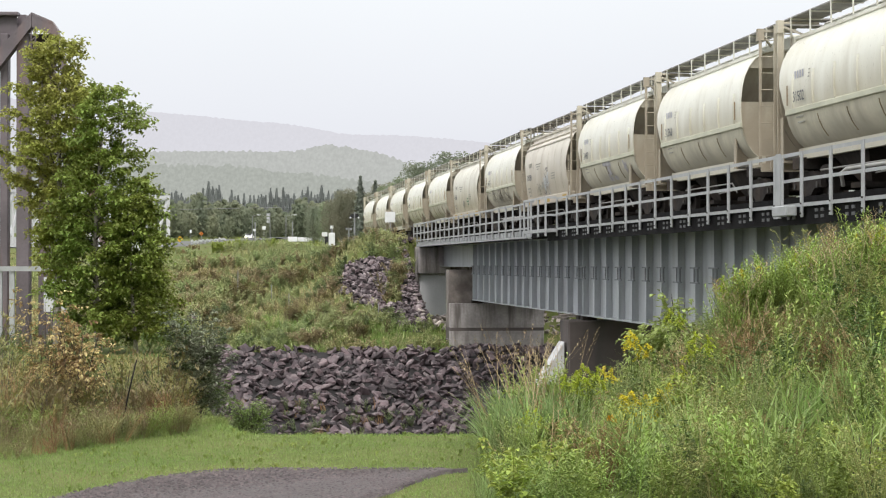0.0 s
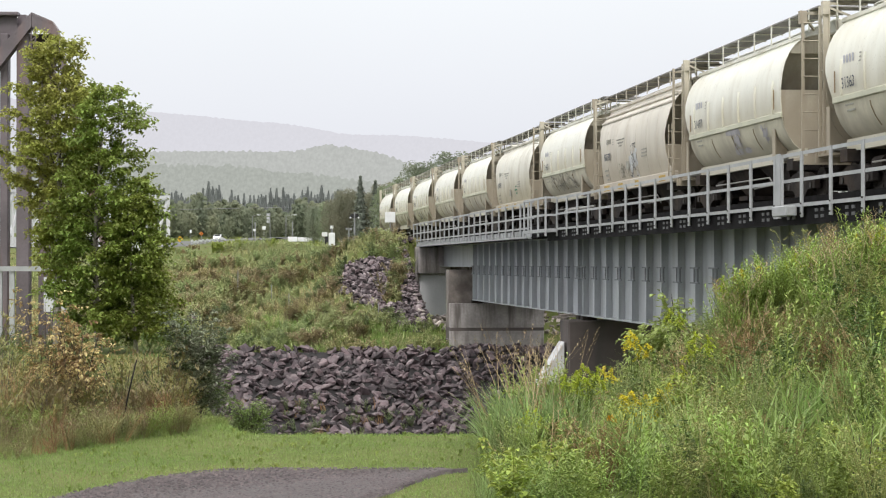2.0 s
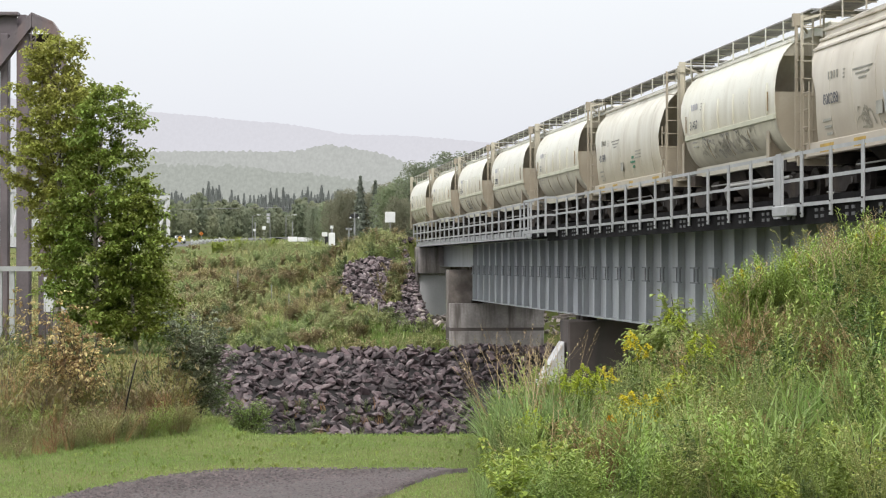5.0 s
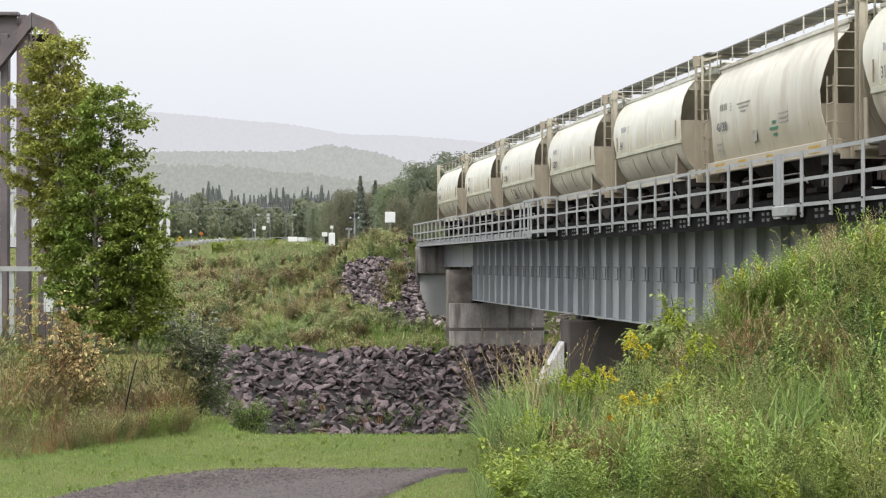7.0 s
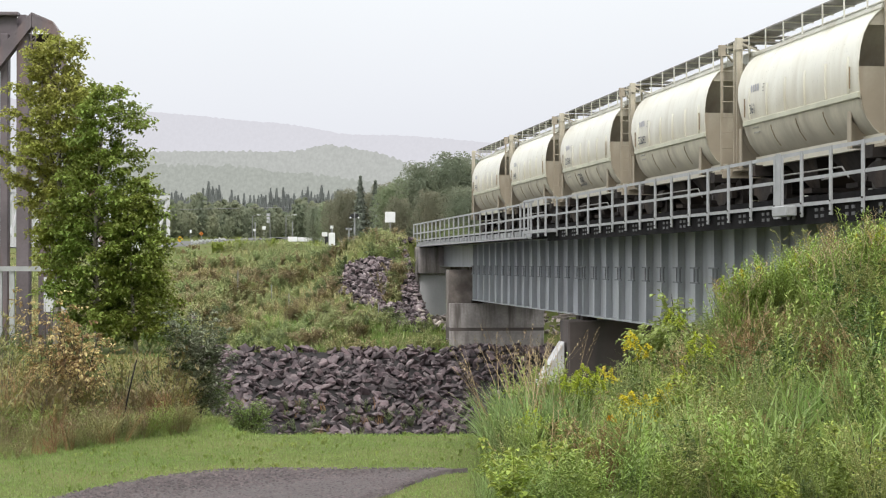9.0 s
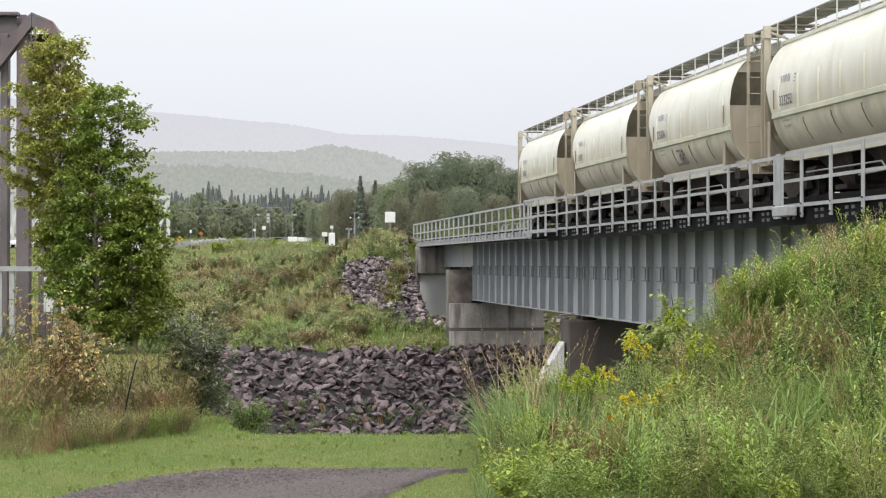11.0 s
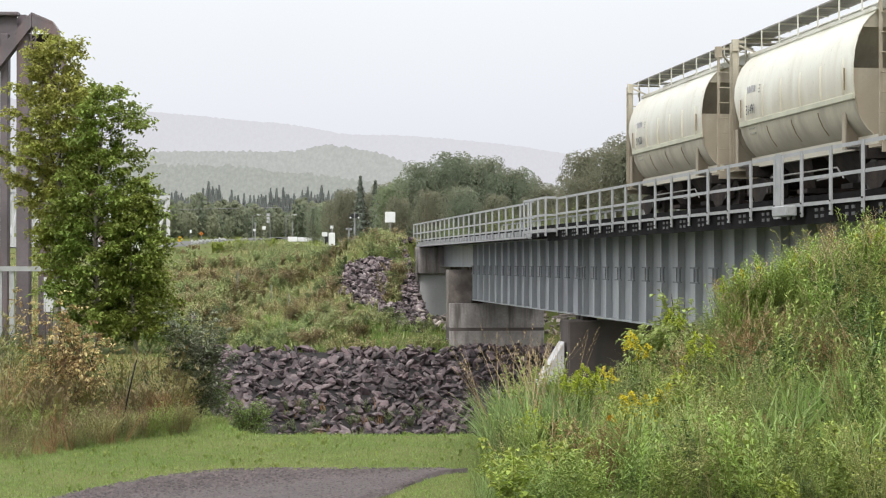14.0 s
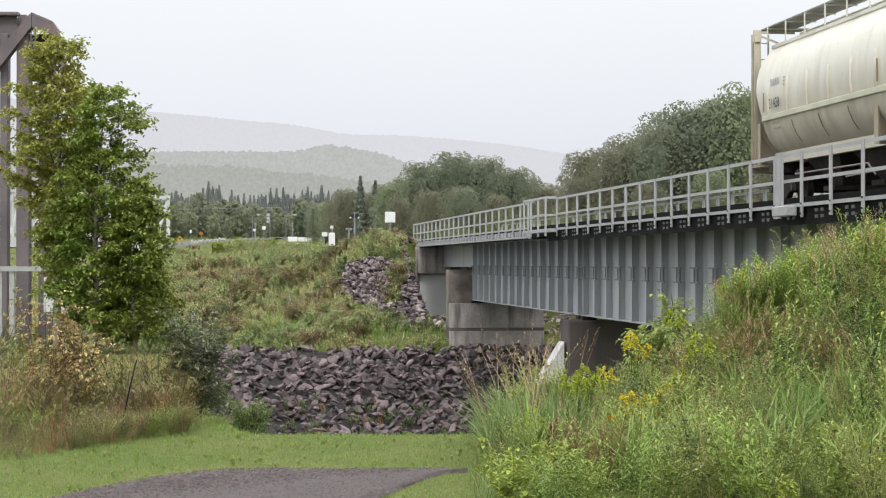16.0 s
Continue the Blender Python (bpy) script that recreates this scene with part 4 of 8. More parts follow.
def mark_bar(car, prof, y, z, w, h, material, name="marking_bar"):
    x0, x1 = lerp_profile(prof, z), lerp_profile(prof, z + h)
    x = max(x0, x1)
    part(name, boxes((-x - 0.016, -x - 0.010, y - w / 2, y + w / 2, z, z + h)), material, car)


ROUND = hopper_round("cream rounded covered hopper car, dusty below the rib")
LEDGE = hopper_ledge("weathered cream covered hopper car with stepped roof edge")
KINDS = "AAAAABABAAAA"
NUMBERS = {0: "31428", 1: "31491", 2: "323306", 3: "323292", 4: "361", 5: "401008", 6: "31457", 7: "800288", 8: "31497", 9: "31363", 10: "31502"}
TRAIN = []
for k, kind in enumerate(KINDS):
    src = ROUND if kind == "A" else LEDGE
    first = (kind == "A" and k == 0) or (kind == "B" and k == 5)
    car = src if first else copy_thing(src, Matrix())
    car.location = (TX, train_y(0) - CAR_AT[k], RAIL_Z)
    TRAIN.append(car)
for k, car in enumerate(TRAIN):
    prof = PROFILE_A if KINDS[k] == "A" else PROFILE_B
    zn = 2.52 if KINDS[k] == "A" else 2.25
    if k in NUMBERS:
        lettering(car, NUMBERS[k], prof, 4.02 if KINDS[k] == "A" else 4.25, zn - 0.02, 0.36, M["lettering"], "number")
    else:
        for j in range(5):
            mark_bar(car, prof, 3.95 - 0.24 * j, zn, 0.13, 0.25, M["lettering"])
    for j in range(4):
        mark_bar(car, prof, 3.92 - 0.2 * j, zn + 0.56, 0.10, 0.18, M["blue_mark"] if KINDS[k] == "A" else M["small_print"])
    for j in range(3):
        mark_bar(car, prof, 2.85, zn + 0.5 + 0.09 * j, 0.12, 0.03, M["small_print"])
    if KINDS[k] == "A":
        for j in range(2):
            mark_bar(car, LOWER_A, 3.7 - 0.06 * j, 2.1 - 0.13 * j, 0.55, 0.04, M["small_print"])
    else:
        for j in range(3):
            mark_bar(car, prof, 4.2, 1.85 - 0.16 * j, 0.6 - 0.1 * j, 0.06, M["small_print"])
            mark_bar(car, prof, 1.6, 2.85 - 0.11 * j, 1.3 - 0.4 * j, 0.04, M["small_print"])
            mark_bar(car, prof, -2.0, 2.3 - 0.11 * j, 0.8, 0.04, M["small_print"])
        mark_bar(car, prof, 0.6, 1.75, 0.4, 0.3, M["small_print"])
for k in (6, 10):
    pipe = bmesh.new()
    bar(pipe, (-1.15, -4.6, 0.72), (-1.15, 1.3, 0.72), 0.045, 10)
    bar(pipe, (-1.15, 1.3, 0.72), (-1.15, 1.7, 0.62), 0.05, 10)
    bar(pipe, (-1.15, 1.7, 0.62), (-1.0, 2.0, 0.35), 0.05, 10)
    part("discharge_pipe", pipe, M["pale_pipe"], TRAIN[k], "pale steel discharge pipe")
# one car is a duller tan and has further ledges along its roof edge
M["tan_paint"] = mat("faded_tan_paint", (0.66, 0.615, 0.53), 0.5, var=0.12, scale=0.7, fine=16, bump=0.05, dirt=(0.37, 0.31, 0.24), dirt_scale=1.1, dirt_at=0.52, dirt_amount=0.4, streak=True, dust=((0.38, 0.32, 0.25), 2.9, 1.9, 0.6))
TRAIN[7]["label"] = "faded tan covered hopper car with ledges along its roof edge"
for o in TRAIN[7].children:
    if o.type == "MESH" and o.data.materials and o.data.materials[0] == M["cream_old"]:
        o.data = o.data.copy()
        o.data.materials[0] = M["tan_paint"]
for sx in (-1, 1):
    for x, z in ((1.27, 3.90), (1.42, 3.66)):
        part("roof_ledge", bevelled(boxes((min(sx * (x - 0.08), sx * (x + 0.02)), max(sx * (x - 0.08), sx * (x + 0.02)), -5.5, 5.5, z - 0.03, z + 0.04)), 0.012), M["tan_paint"], TRAIN[7])
mark_bar(TRAIN[5], PROFILE_B, -1.15, 2.1, 0.3, 0.08, M["green_mark"])
mark_bar(TRAIN[5], PROFILE_B, -1.1, 1.95, 0.7, 0.07, M["green_mark"])
mark_bar(TRAIN[5], PROFILE_B, -1.15, 1.78, 0.3, 0.08, M["green_mark"])


def graffiti(car, prof, y, z0, z1, wide, strokes, width, material, seed, label):
    """Sprayed strokes that lie on the curved side sheet."""
    r = random.Random(seed)
    bm = bmesh.new()
    for k in range(strokes):
        a, b = y + wide * r.uniform(-0.5, 0.5), r.uniform(z0, z1)
        da, db, bend = r.uniform(-0.25, 0.25), r.uniform(-0.3, 0.3), r.uniform(-2.5, 2.5)
        prev = None
        for j in range(7):
            u = j / 6
            ca, cb = math.cos(bend * u), math.sin(bend * u)
            yy, zz = a + (da * ca - db * cb) * u * 1.6, b + (da * cb + db * ca) * u * 1.6
            zz = min(max(zz, z0), z1)
            w = width * (0.5 + 0.8 * math.sin(math.pi * (0.1 + 0.8 * u)))
            x = -lerp_profile(prof, min(prof[0][1], zz + w / 2)) - 0.012 - 0.0006 * k
            xl = -lerp_profile(prof, max(prof[-1][1], zz - w / 2)) - 0.012 - 0.0006 * k
            pair = (bm.verts.new((xl, yy + w * 0.3, max(prof[-1][1], zz - w / 2))), bm.verts.new((x, yy - w * 0.3, min(prof[0][1], zz + w / 2))))
            if prev:
                bm.faces.new((prev[0], pair[0], pair[1], prev[1]))
            prev = pair
    part("graffiti_tag", bm, material, car, label)


M["spray_white"] = mat("pale_spray_paint", (0.62, 0.63, 0.63), 0.6, var=0.2, scale=3, fine=14, bump=0)
M["spray_lilac"] = mat("faded_lilac_spray_paint", (0.455, 0.435, 0.455), 0.7, var=0.25, scale=3, fine=14, bump=0)
M["spray_grey"] = mat("dark_grey_spray_paint", (0.25, 0.24, 0.23), 0.7, var=0.3, scale=3, fine=14, bump=0)
M["spray_tan"] = mat("faded_brown_spray_paint", (0.40, 0.37, 0.295), 0.7, var=0.3, scale=3, fine=14, bump=0)
for dy in (-0.25, 0.25):
    graffiti(TRAIN[7], PROFILE_B, -0.3 + dy, 1.5, 2.35, 0.3, 10, 0.13, M["spray_white"], 4 + int(dy * 8), "pale sprayed graffiti")
graffiti(TRAIN[7], PROFILE_B, -0.3, 1.5, 2.6, 1.1, 16, 0.04, M["spray_grey"], 8, "dark sprayed outlines")
graffiti(TRAIN[7], PROFILE_B, 1.6, 1.55, 2.0, 1.4, 14, 0.05, M["spray_tan"], 18, "faded sprayed scribble")
graffiti(TRAIN[8], LOWER_A, -0.2, 1.6, 2.15, 1.4, 18, 0.12, M["spray_lilac"], 5, "faded lilac graffiti")
graffiti(TRAIN[8], LOWER_A, -3.0, 1.7, 2.1, 0.7, 8, 0.09, M["spray_lilac"], 6, "faded lilac graffiti")
graffiti(TRAIN[6], LOWER_A, 0.3, 1.6, 2.2, 5.2, 46, 0.06, M["spray_tan"], 9, "faded brown graffiti")
graffiti(TRAIN[6], LOWER_A, 0.3, 1.55, 2.2, 5.0, 34, 0.035, M["spray_grey"], 10, "dark sprayed outlines")
graffiti(TRAIN[2], LOWER_A, 1.5, 1.6, 2.0, 0.7, 18, 0.05, M["spray_grey"], 12, "dark grey sprayed scribble")

# ---- plants: shared tools ----
LEAF = {
    "weed": mat("weed_leaves", (0.262, 0.352, 0.09), 0.6, var=0.3, scale=0.8, fine=9, bump=0, tint=(0.335, 0.395, 0.11), island=0.18, translucent=0.22, spec=0.25),
    # deep green of some weeds; also darkened for shade in low growth
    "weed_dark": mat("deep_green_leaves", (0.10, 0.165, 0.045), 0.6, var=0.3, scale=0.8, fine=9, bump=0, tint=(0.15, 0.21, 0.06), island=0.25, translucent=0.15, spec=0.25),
    "grey_weed": mat("grey_green_leaves", (0.31, 0.365, 0.145), 0.7, var=0.3, scale=0.8, fine=9, bump=0, island=0.2, translucent=0.2, spec=0.2),
    "grass": mat("long_grass_blades", (0.23, 0.33, 0.095), 0.6, var=0.3, scale=0.6, fine=8, bump=0, tint=(0.33, 0.39, 0.135), island=0.4, translucent=0.35, spec=0.2),
    "broad": mat("broad_grass_blades", (0.25, 0.365, 0.105), 0.5, var=0.3, scale=0.6, fine=8, bump=0, tint=(0.335, 0.425, 0.14), island=0.45, translucent=0.35, spec=0.35),
    "reed": mat("reed_blades", (0.205, 0.295, 0.105), 0.6, var=0.3, scale=0.6, fine=8, bump=0, tint=(0.28, 0.36, 0.13), island=0.4, translucent=0.35, spec=0.2),
    "bright_grass": mat("bright_grass_blades", (0.30, 0.42, 0.10), 0.55, var=0.25, scale=0.6, fine=8, bump=0, tint=(0.37, 0.45, 0.13), island=0.35, translucent=0.3, spec=0.3),
    "bud": mat("yellow_green_buds", (0.50, 0.60, 0.08), 0.7, var=0.2, scale=3, fine=20, bump=0, tint=(0.58, 0.62, 0.10), island=0.25, translucent=0.3, spec=0.1),
    "lawn": mat("mown_grass_blades", (0.21, 0.315, 0.085), 0.6, var=0.3, scale=0.5, fine=6, bump=0, tint=(0.26, 0.345, 0.105), island=0.22, translucent=0.35, spec=0.2),
    # haze over the meadow put into a greyer blade colour
    "meadow": mat("meadow_blades", (0.36, 0.43, 0.185), 0.7, var=0.35, scale=0.12, fine=1.5, bump=0, tint=(0.53, 0.455, 0.25), island=0.4, translucent=0.3, spec=0.15),
    "lime": mat("yellow_green_leaves", (0.32, 0.40, 0.08), 0.6, var=0.3, scale=0.8, fine=9, bump=0, tint=(0.375, 0.435, 0.095), island=0.35, translucent=0.25, spec=0.2),
    "dry": mat("dry_tan_stalks", (0.414, 0.310, 0.161), 0.8, var=0.3, scale=0.9, fine=9, bump=0, tint=(0.299, 0.196, 0.092), island=0.4, translucent=0.25, spec=0.15),
    "russet": mat("russet_grass_blades", (0.30, 0.17, 0.09), 0.8, var=0.3, scale=0.9, fine=9, bump=0, tint=(0.36, 0.25, 0.13), island=0.4, translucent=0.3, spec=0.15),
    "straw": mat("pale_straw_stalks", (0.52, 0.42, 0.26), 0.8, var=0.25, scale=0.9, fine=9, bump=0, tint=(0.40, 0.29, 0.16), island=0.3, translucent=0.2, spec=0.15),
    "bank_olive": mat("olive_bank_leaves", (0.345, 0.375, 0.135), 0.65, var=0.3, scale=0.7, fine=8, bump=0, tint=(0.39, 0.375, 0.155), island=0.2, translucent=0.22, spec=0.2),
    "sapling": mat("pale_sapling_leaves", (0.36, 0.43, 0.14), 0.55, var=0.3, scale=2.0, fine=9, bump=0, tint=(0.27, 0.34, 0.10), island=0.35, translucent=0.28, spec=0.25),
    "dead_brown": mat("withered_brown_leaves", (0.20, 0.125, 0.065), 0.8, var=0.35, scale=5.0, fine=19, bump=0, tint=(0.30, 0.20, 0.10), island=0.35, translucent=0.2, spec=0.15),
    "dead": mat("withered_pale_leaves", (0.70, 0.60, 0.30), 0.8, var=0.3, scale=5.0, fine=19, bump=0, tint=(0.34, 0.225, 0.10), island=0.5, translucent=0.3, spec=0.15),
    "flower": mat("yellow_goldenrod_florets", (0.80, 0.69, 0.08), 0.7, var=0.15, scale=3, fine=20, bump=0, tint=(0.80, 0.74, 0.12), island=0.1, translucent=0.3, spec=0.1),
    "orange": mat("orange_petals", (0.85, 0.44, 0.03), 0.6, var=0.2, bump=0, translucent=0.3),
    "birch": mat("birch_leaves", (0.22, 0.312, 0.065), 0.5, var=0.35, scale=0.6, fine=6, bump=0, tint=(0.31, 0.375, 0.09), island=0.45, translucent=0.4, spec=0.3),
    "birch_dark": mat("dark_birch_leaves", (0.20, 0.262, 0.05), 0.5, var=0.35, scale=0.6, fine=6, bump=0, tint=(0.26, 0.30, 0.065), island=0.45, translucent=0.35, spec=0.3),
    "birch_light": mat("light_birch_leaves", (0.35, 0.385, 0.09), 0.5, var=0.35, scale=0.6, fine=6, bump=0, tint=(0.43, 0.43, 0.12), island=0.4, translucent=0.45, spec=0.3),
    # leaf glints put into the pale base colour, against a dark tint
    "willow": mat("willow_leaves", (0.36, 0.39, 0.27), 0.4, var=0.35, scale=0.9, fine=7, bump=0, tint=(0.075, 0.106, 0.044), island=0.5, translucent=0.3, spec=0.3),
    "willow_dark": mat("deep_willow_leaves", (0.10, 0.135, 0.055), 0.5, var=0.35, scale=0.9, fine=7, bump=0, island=0.5, translucent=0.3, spec=0.3),
    "olive": mat("olive_feathery_leaves", (0.255, 0.265, 0.09), 0.7, var=0.3, scale=1.6, fine=8, bump=0, tint=(0.33, 0.295, 0.12), island=0.15, translucent=0.2, spec=0.2),
    "sage": mat("sage_green_leaves", (0.285, 0.305, 0.125), 0.7, var=0.3, scale=0.9, fine=8, bump=0, tint=(0.36, 0.335, 0.15), island=0.15, translucent=0.2, spec=0.2),
    "brown": mat("brown_feathery_stalks", (0.25, 0.20, 0.12), 0.8, var=0.35, scale=0.9, fine=8, bump=0, tint=(0.27, 0.25, 0.10), island=0.4, translucent=0.2, spec=0.1),
    "shrub_green": mat("soft_green_shrub_leaves", (0.17, 0.26, 0.075), 0.6, var=0.3, scale=0.9, fine=8, bump=0, tint=(0.26, 0.33, 0.10), island=0.4, translucent=0.3, spec=0.2),
    "brown_green": mat("brownish_brush_leaves", (0.275, 0.205, 0.125), 0.7, var=0.3, scale=0.9, fine=8, bump=0, tint=(0.27, 0.25, 0.12), island=0.18, translucent=0.2, spec=0.15),
    # meadow clumps: haze put into these greyer leaf colours
    "clump_green": mat("meadow_clump_leaves", (0.37, 0.45, 0.215), 0.7, var=0.3, scale=0.3, fine=3, bump=0, tint=(0.47, 0.475, 0.25), island=0.25, translucent=0.35, spec=0.15),
    "clump_dark": mat("deep_meadow_clump_leaves", (0.20, 0.255, 0.13), 0.7, var=0.3, scale=0.3, fine=3, bump=0, tint=(0.26, 0.29, 0.13), island=0.25, translucent=0.3, spec=0.15),
    "clump_olive": mat("olive_meadow_clump_leaves", (0.43, 0.375, 0.22), 0.7, var=0.3, scale=0.3, fine=3, bump=0, tint=(0.37, 0.30, 0.18), island=0.25, translucent=0.3, spec=0.15),
    "bark": mat("pale_birch_bark", (0.40, 0.36, 0.31), 0.8, var=0.3, scale=6, fine=30, bump=0.3, dirt=(0.06, 0.05, 0.045), dirt_scale=9, dirt_amount=0.7),
    "dark_bark": mat("dark_bark", (0.09, 0.075, 0.06), 0.9, var=0.3, scale=3, fine=18, bump=0.4),
    # distant trees: mist is put into these paler, greyer leaf colours
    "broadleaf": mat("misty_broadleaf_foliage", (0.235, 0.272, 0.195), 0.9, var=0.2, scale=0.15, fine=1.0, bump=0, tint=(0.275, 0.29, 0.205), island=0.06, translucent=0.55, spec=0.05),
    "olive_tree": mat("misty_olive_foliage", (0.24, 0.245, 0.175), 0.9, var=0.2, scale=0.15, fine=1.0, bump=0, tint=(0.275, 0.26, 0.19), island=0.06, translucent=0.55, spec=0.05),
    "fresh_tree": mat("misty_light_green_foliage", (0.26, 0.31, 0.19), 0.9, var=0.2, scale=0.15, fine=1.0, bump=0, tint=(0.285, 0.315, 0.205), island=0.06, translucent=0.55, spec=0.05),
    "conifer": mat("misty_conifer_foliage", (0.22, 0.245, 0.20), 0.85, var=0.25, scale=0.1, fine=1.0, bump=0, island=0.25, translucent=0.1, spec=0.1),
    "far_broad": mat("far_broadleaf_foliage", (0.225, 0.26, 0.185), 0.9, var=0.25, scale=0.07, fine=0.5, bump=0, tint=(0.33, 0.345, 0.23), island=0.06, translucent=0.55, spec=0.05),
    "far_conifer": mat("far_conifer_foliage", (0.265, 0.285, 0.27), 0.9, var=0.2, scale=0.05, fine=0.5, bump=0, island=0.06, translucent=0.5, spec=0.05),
}


class Quads:
    """Collects quads as numpy arrays."""

    def __init__(self):
        self.v, self.f, self.m, self.n = [], [], [], 0

    def add(self, verts, faces, m=0):
        verts, faces = np.asarray(verts, float).reshape(-1, 3), np.asarray(faces, int).reshape(-1, 4)
        self.v.append(verts)
        self.f.append(faces + self.n)
        self.m.append(np.full(len(faces), m, int))
        self.n += len(verts)

    def arrays(self):
        return np.concatenate(self.v), np.concatenate(self.f), np.concatenate(self.m)


def quad_mesh(name, V, F, MI, mats):
    me = bpy.data.meshes.new(name)
    me.vertices.add(len(V))
    me.vertices.foreach_set("co", np.ascontiguousarray(V, dtype=np.float32).ravel())
    me.loops.add(len(F) * 4)
    me.loops.foreach_set("vertex_index", np.ascontiguousarray(F, dtype=np.int32).ravel())
    me.polygons.add(len(F))
    me.polygons.foreach_set("loop_start", np.arange(0, len(F) * 4, 4, dtype=np.int32))
    for m in mats:
        me.materials.append(m)
    me.polygons.foreach_set("material_index", np.ascontiguousarray(MI, dtype=np.int32))
    me.update(calc_edges=True)
    return me


def blade(q, base, yaw, h, w, lean, m=0, seg=3, twist=0.0):
    """One bent tapering blade."""
    d = np.array([math.cos(yaw), math.sin(yaw), 0])
    s = np.array([-math.sin(yaw + twist), math.cos(yaw + twist), 0])
    pts = []
    for k in range(seg + 1):
        t = k / seg
        p = np.asarray(base) + d * lean * t * t + np.array([0, 0, h * (t - 0.25 * (lean / max(h, 0.01)) * t * t)])
        ww = w * (1 - t ** 1.5) + 0.0008
        pts += [p - s * ww / 2, p + s * ww / 2]
    q.add(pts, [(2 * k, 2 * k + 1, 2 * k + 3, 2 * k + 2) for k in range(seg)], m)


def leaf(q, base, way, length, width, m=0, fold=0.25):
    """A pointed leaf, bent a little."""
    way = np.asarray(way, float)
    way = way / (np.linalg.norm(way) + 1e-9)
    side = np.cross(way, [0, 0, 1.0])
    if np.linalg.norm(side) < 0.05:
        side = np.array([1.0, 0, 0])
    side = side / np.linalg.norm(side)
    up = np.cross(side, way)
    b = np.asarray(base, float)
    mid = b + way * length * 0.5
    tip = b + way * length - up * length * 0.12
    e = up * width * fold
    q.add([b, mid + side * width / 2 + e, tip, mid - side * width / 2 + e], [(0, 3, 2, 1)], m)


def stem(q, a, b, r, m=0):
    a, b = np.asarray(a, float), np.asarray(b, float)
    x = np.array([r, 0, 0])
    y = np.array([0, r, 0])
    q.add([a - x, a + y, a + x, a - y, b - x * 0.6, b + y * 0.6, b + x * 0.6, b - y * 0.6],
          [(0, 1, 5, 4), (1, 2, 6, 5), (2, 3, 7, 6), (3, 0, 4, 7)], m)


def tuft(rg, n, h, w, spread, lean, m=0, seg=3):
    q = Quads()
    for _ in range(n):
        a, r = rg.uniform(0, 6.28), spread * math.sqrt(rg.random())
        blade(q, (r * math.cos(a), r * math.sin(a), -0.03), rg.uniform(0, 6.28), h * rg.uniform(0.5, 1.1), w * rg.uniform(0.7, 1.2), h * lean * rg.uniform(0.2, 1.2), m, seg)
    return q.arrays()


def leafy(rg, h, n, length, width, m=0, stems=3, droop=0.2, bare=0.15, bushy=0.3):
    """A weed of a few stems set with many leaves."""
    q = Quads()
    for _ in range(stems):
        a, lean = rg.uniform(0, 6.28), rg.uniform(0.05, 1.0) * bushy * h
        top = np.array([math.cos(a) * lean, math.sin(a) * lean, h * rg.uniform(0.75, 1.0)])
        stem(q, (0, 0, -0.05), top, 0.006, m)
        for k in range(n):
            t = bare + (1 - bare) * (k + rg.random()) / n
            b = top * t
            aa = rg.uniform(0, 6.28)
            leaf(q, b, (math.cos(aa), math.sin(aa), rg.uniform(-droop, 0.6)), length * rg.uniform(0.6, 1.15) * (1.1 - 0.4 * t), width * rg.uniform(0.7, 1.2), m)
    return q.arrays()


def plume_grass(rg, h, n, m_stalk=0):
    """Tall thin seeding grass with a loose plume."""
    q = Quads()
    for _ in range(n):
        a, lean = rg.uniform(0, 6.28), rg.uniform(0.1, 0.4) * h
        hh = h * rg.uniform(0.7, 1.0)
        blade(q, (rg.uniform(-0.05, 0.05), rg.uniform(-0.05, 0.05), 0), a, hh, 0.009, lean, m_stalk, 4)
        d = np.array([math.cos(a), math.sin(a), 0])
        for k in range(14):
            t = 0.72 + 0.28 * k / 14
            p = d * lean * t * t + np.array([0, 0, hh * (t - 0.25 * (lean / hh) * t * t)])
            aa = rg.uniform(0, 6.28)
            leaf(q, p, (math.cos(aa) * 0.6, math.sin(aa) * 0.6, 0.8), rg.uniform(0.02, 0.05), 0.008, m_stalk)
    return q.arrays()


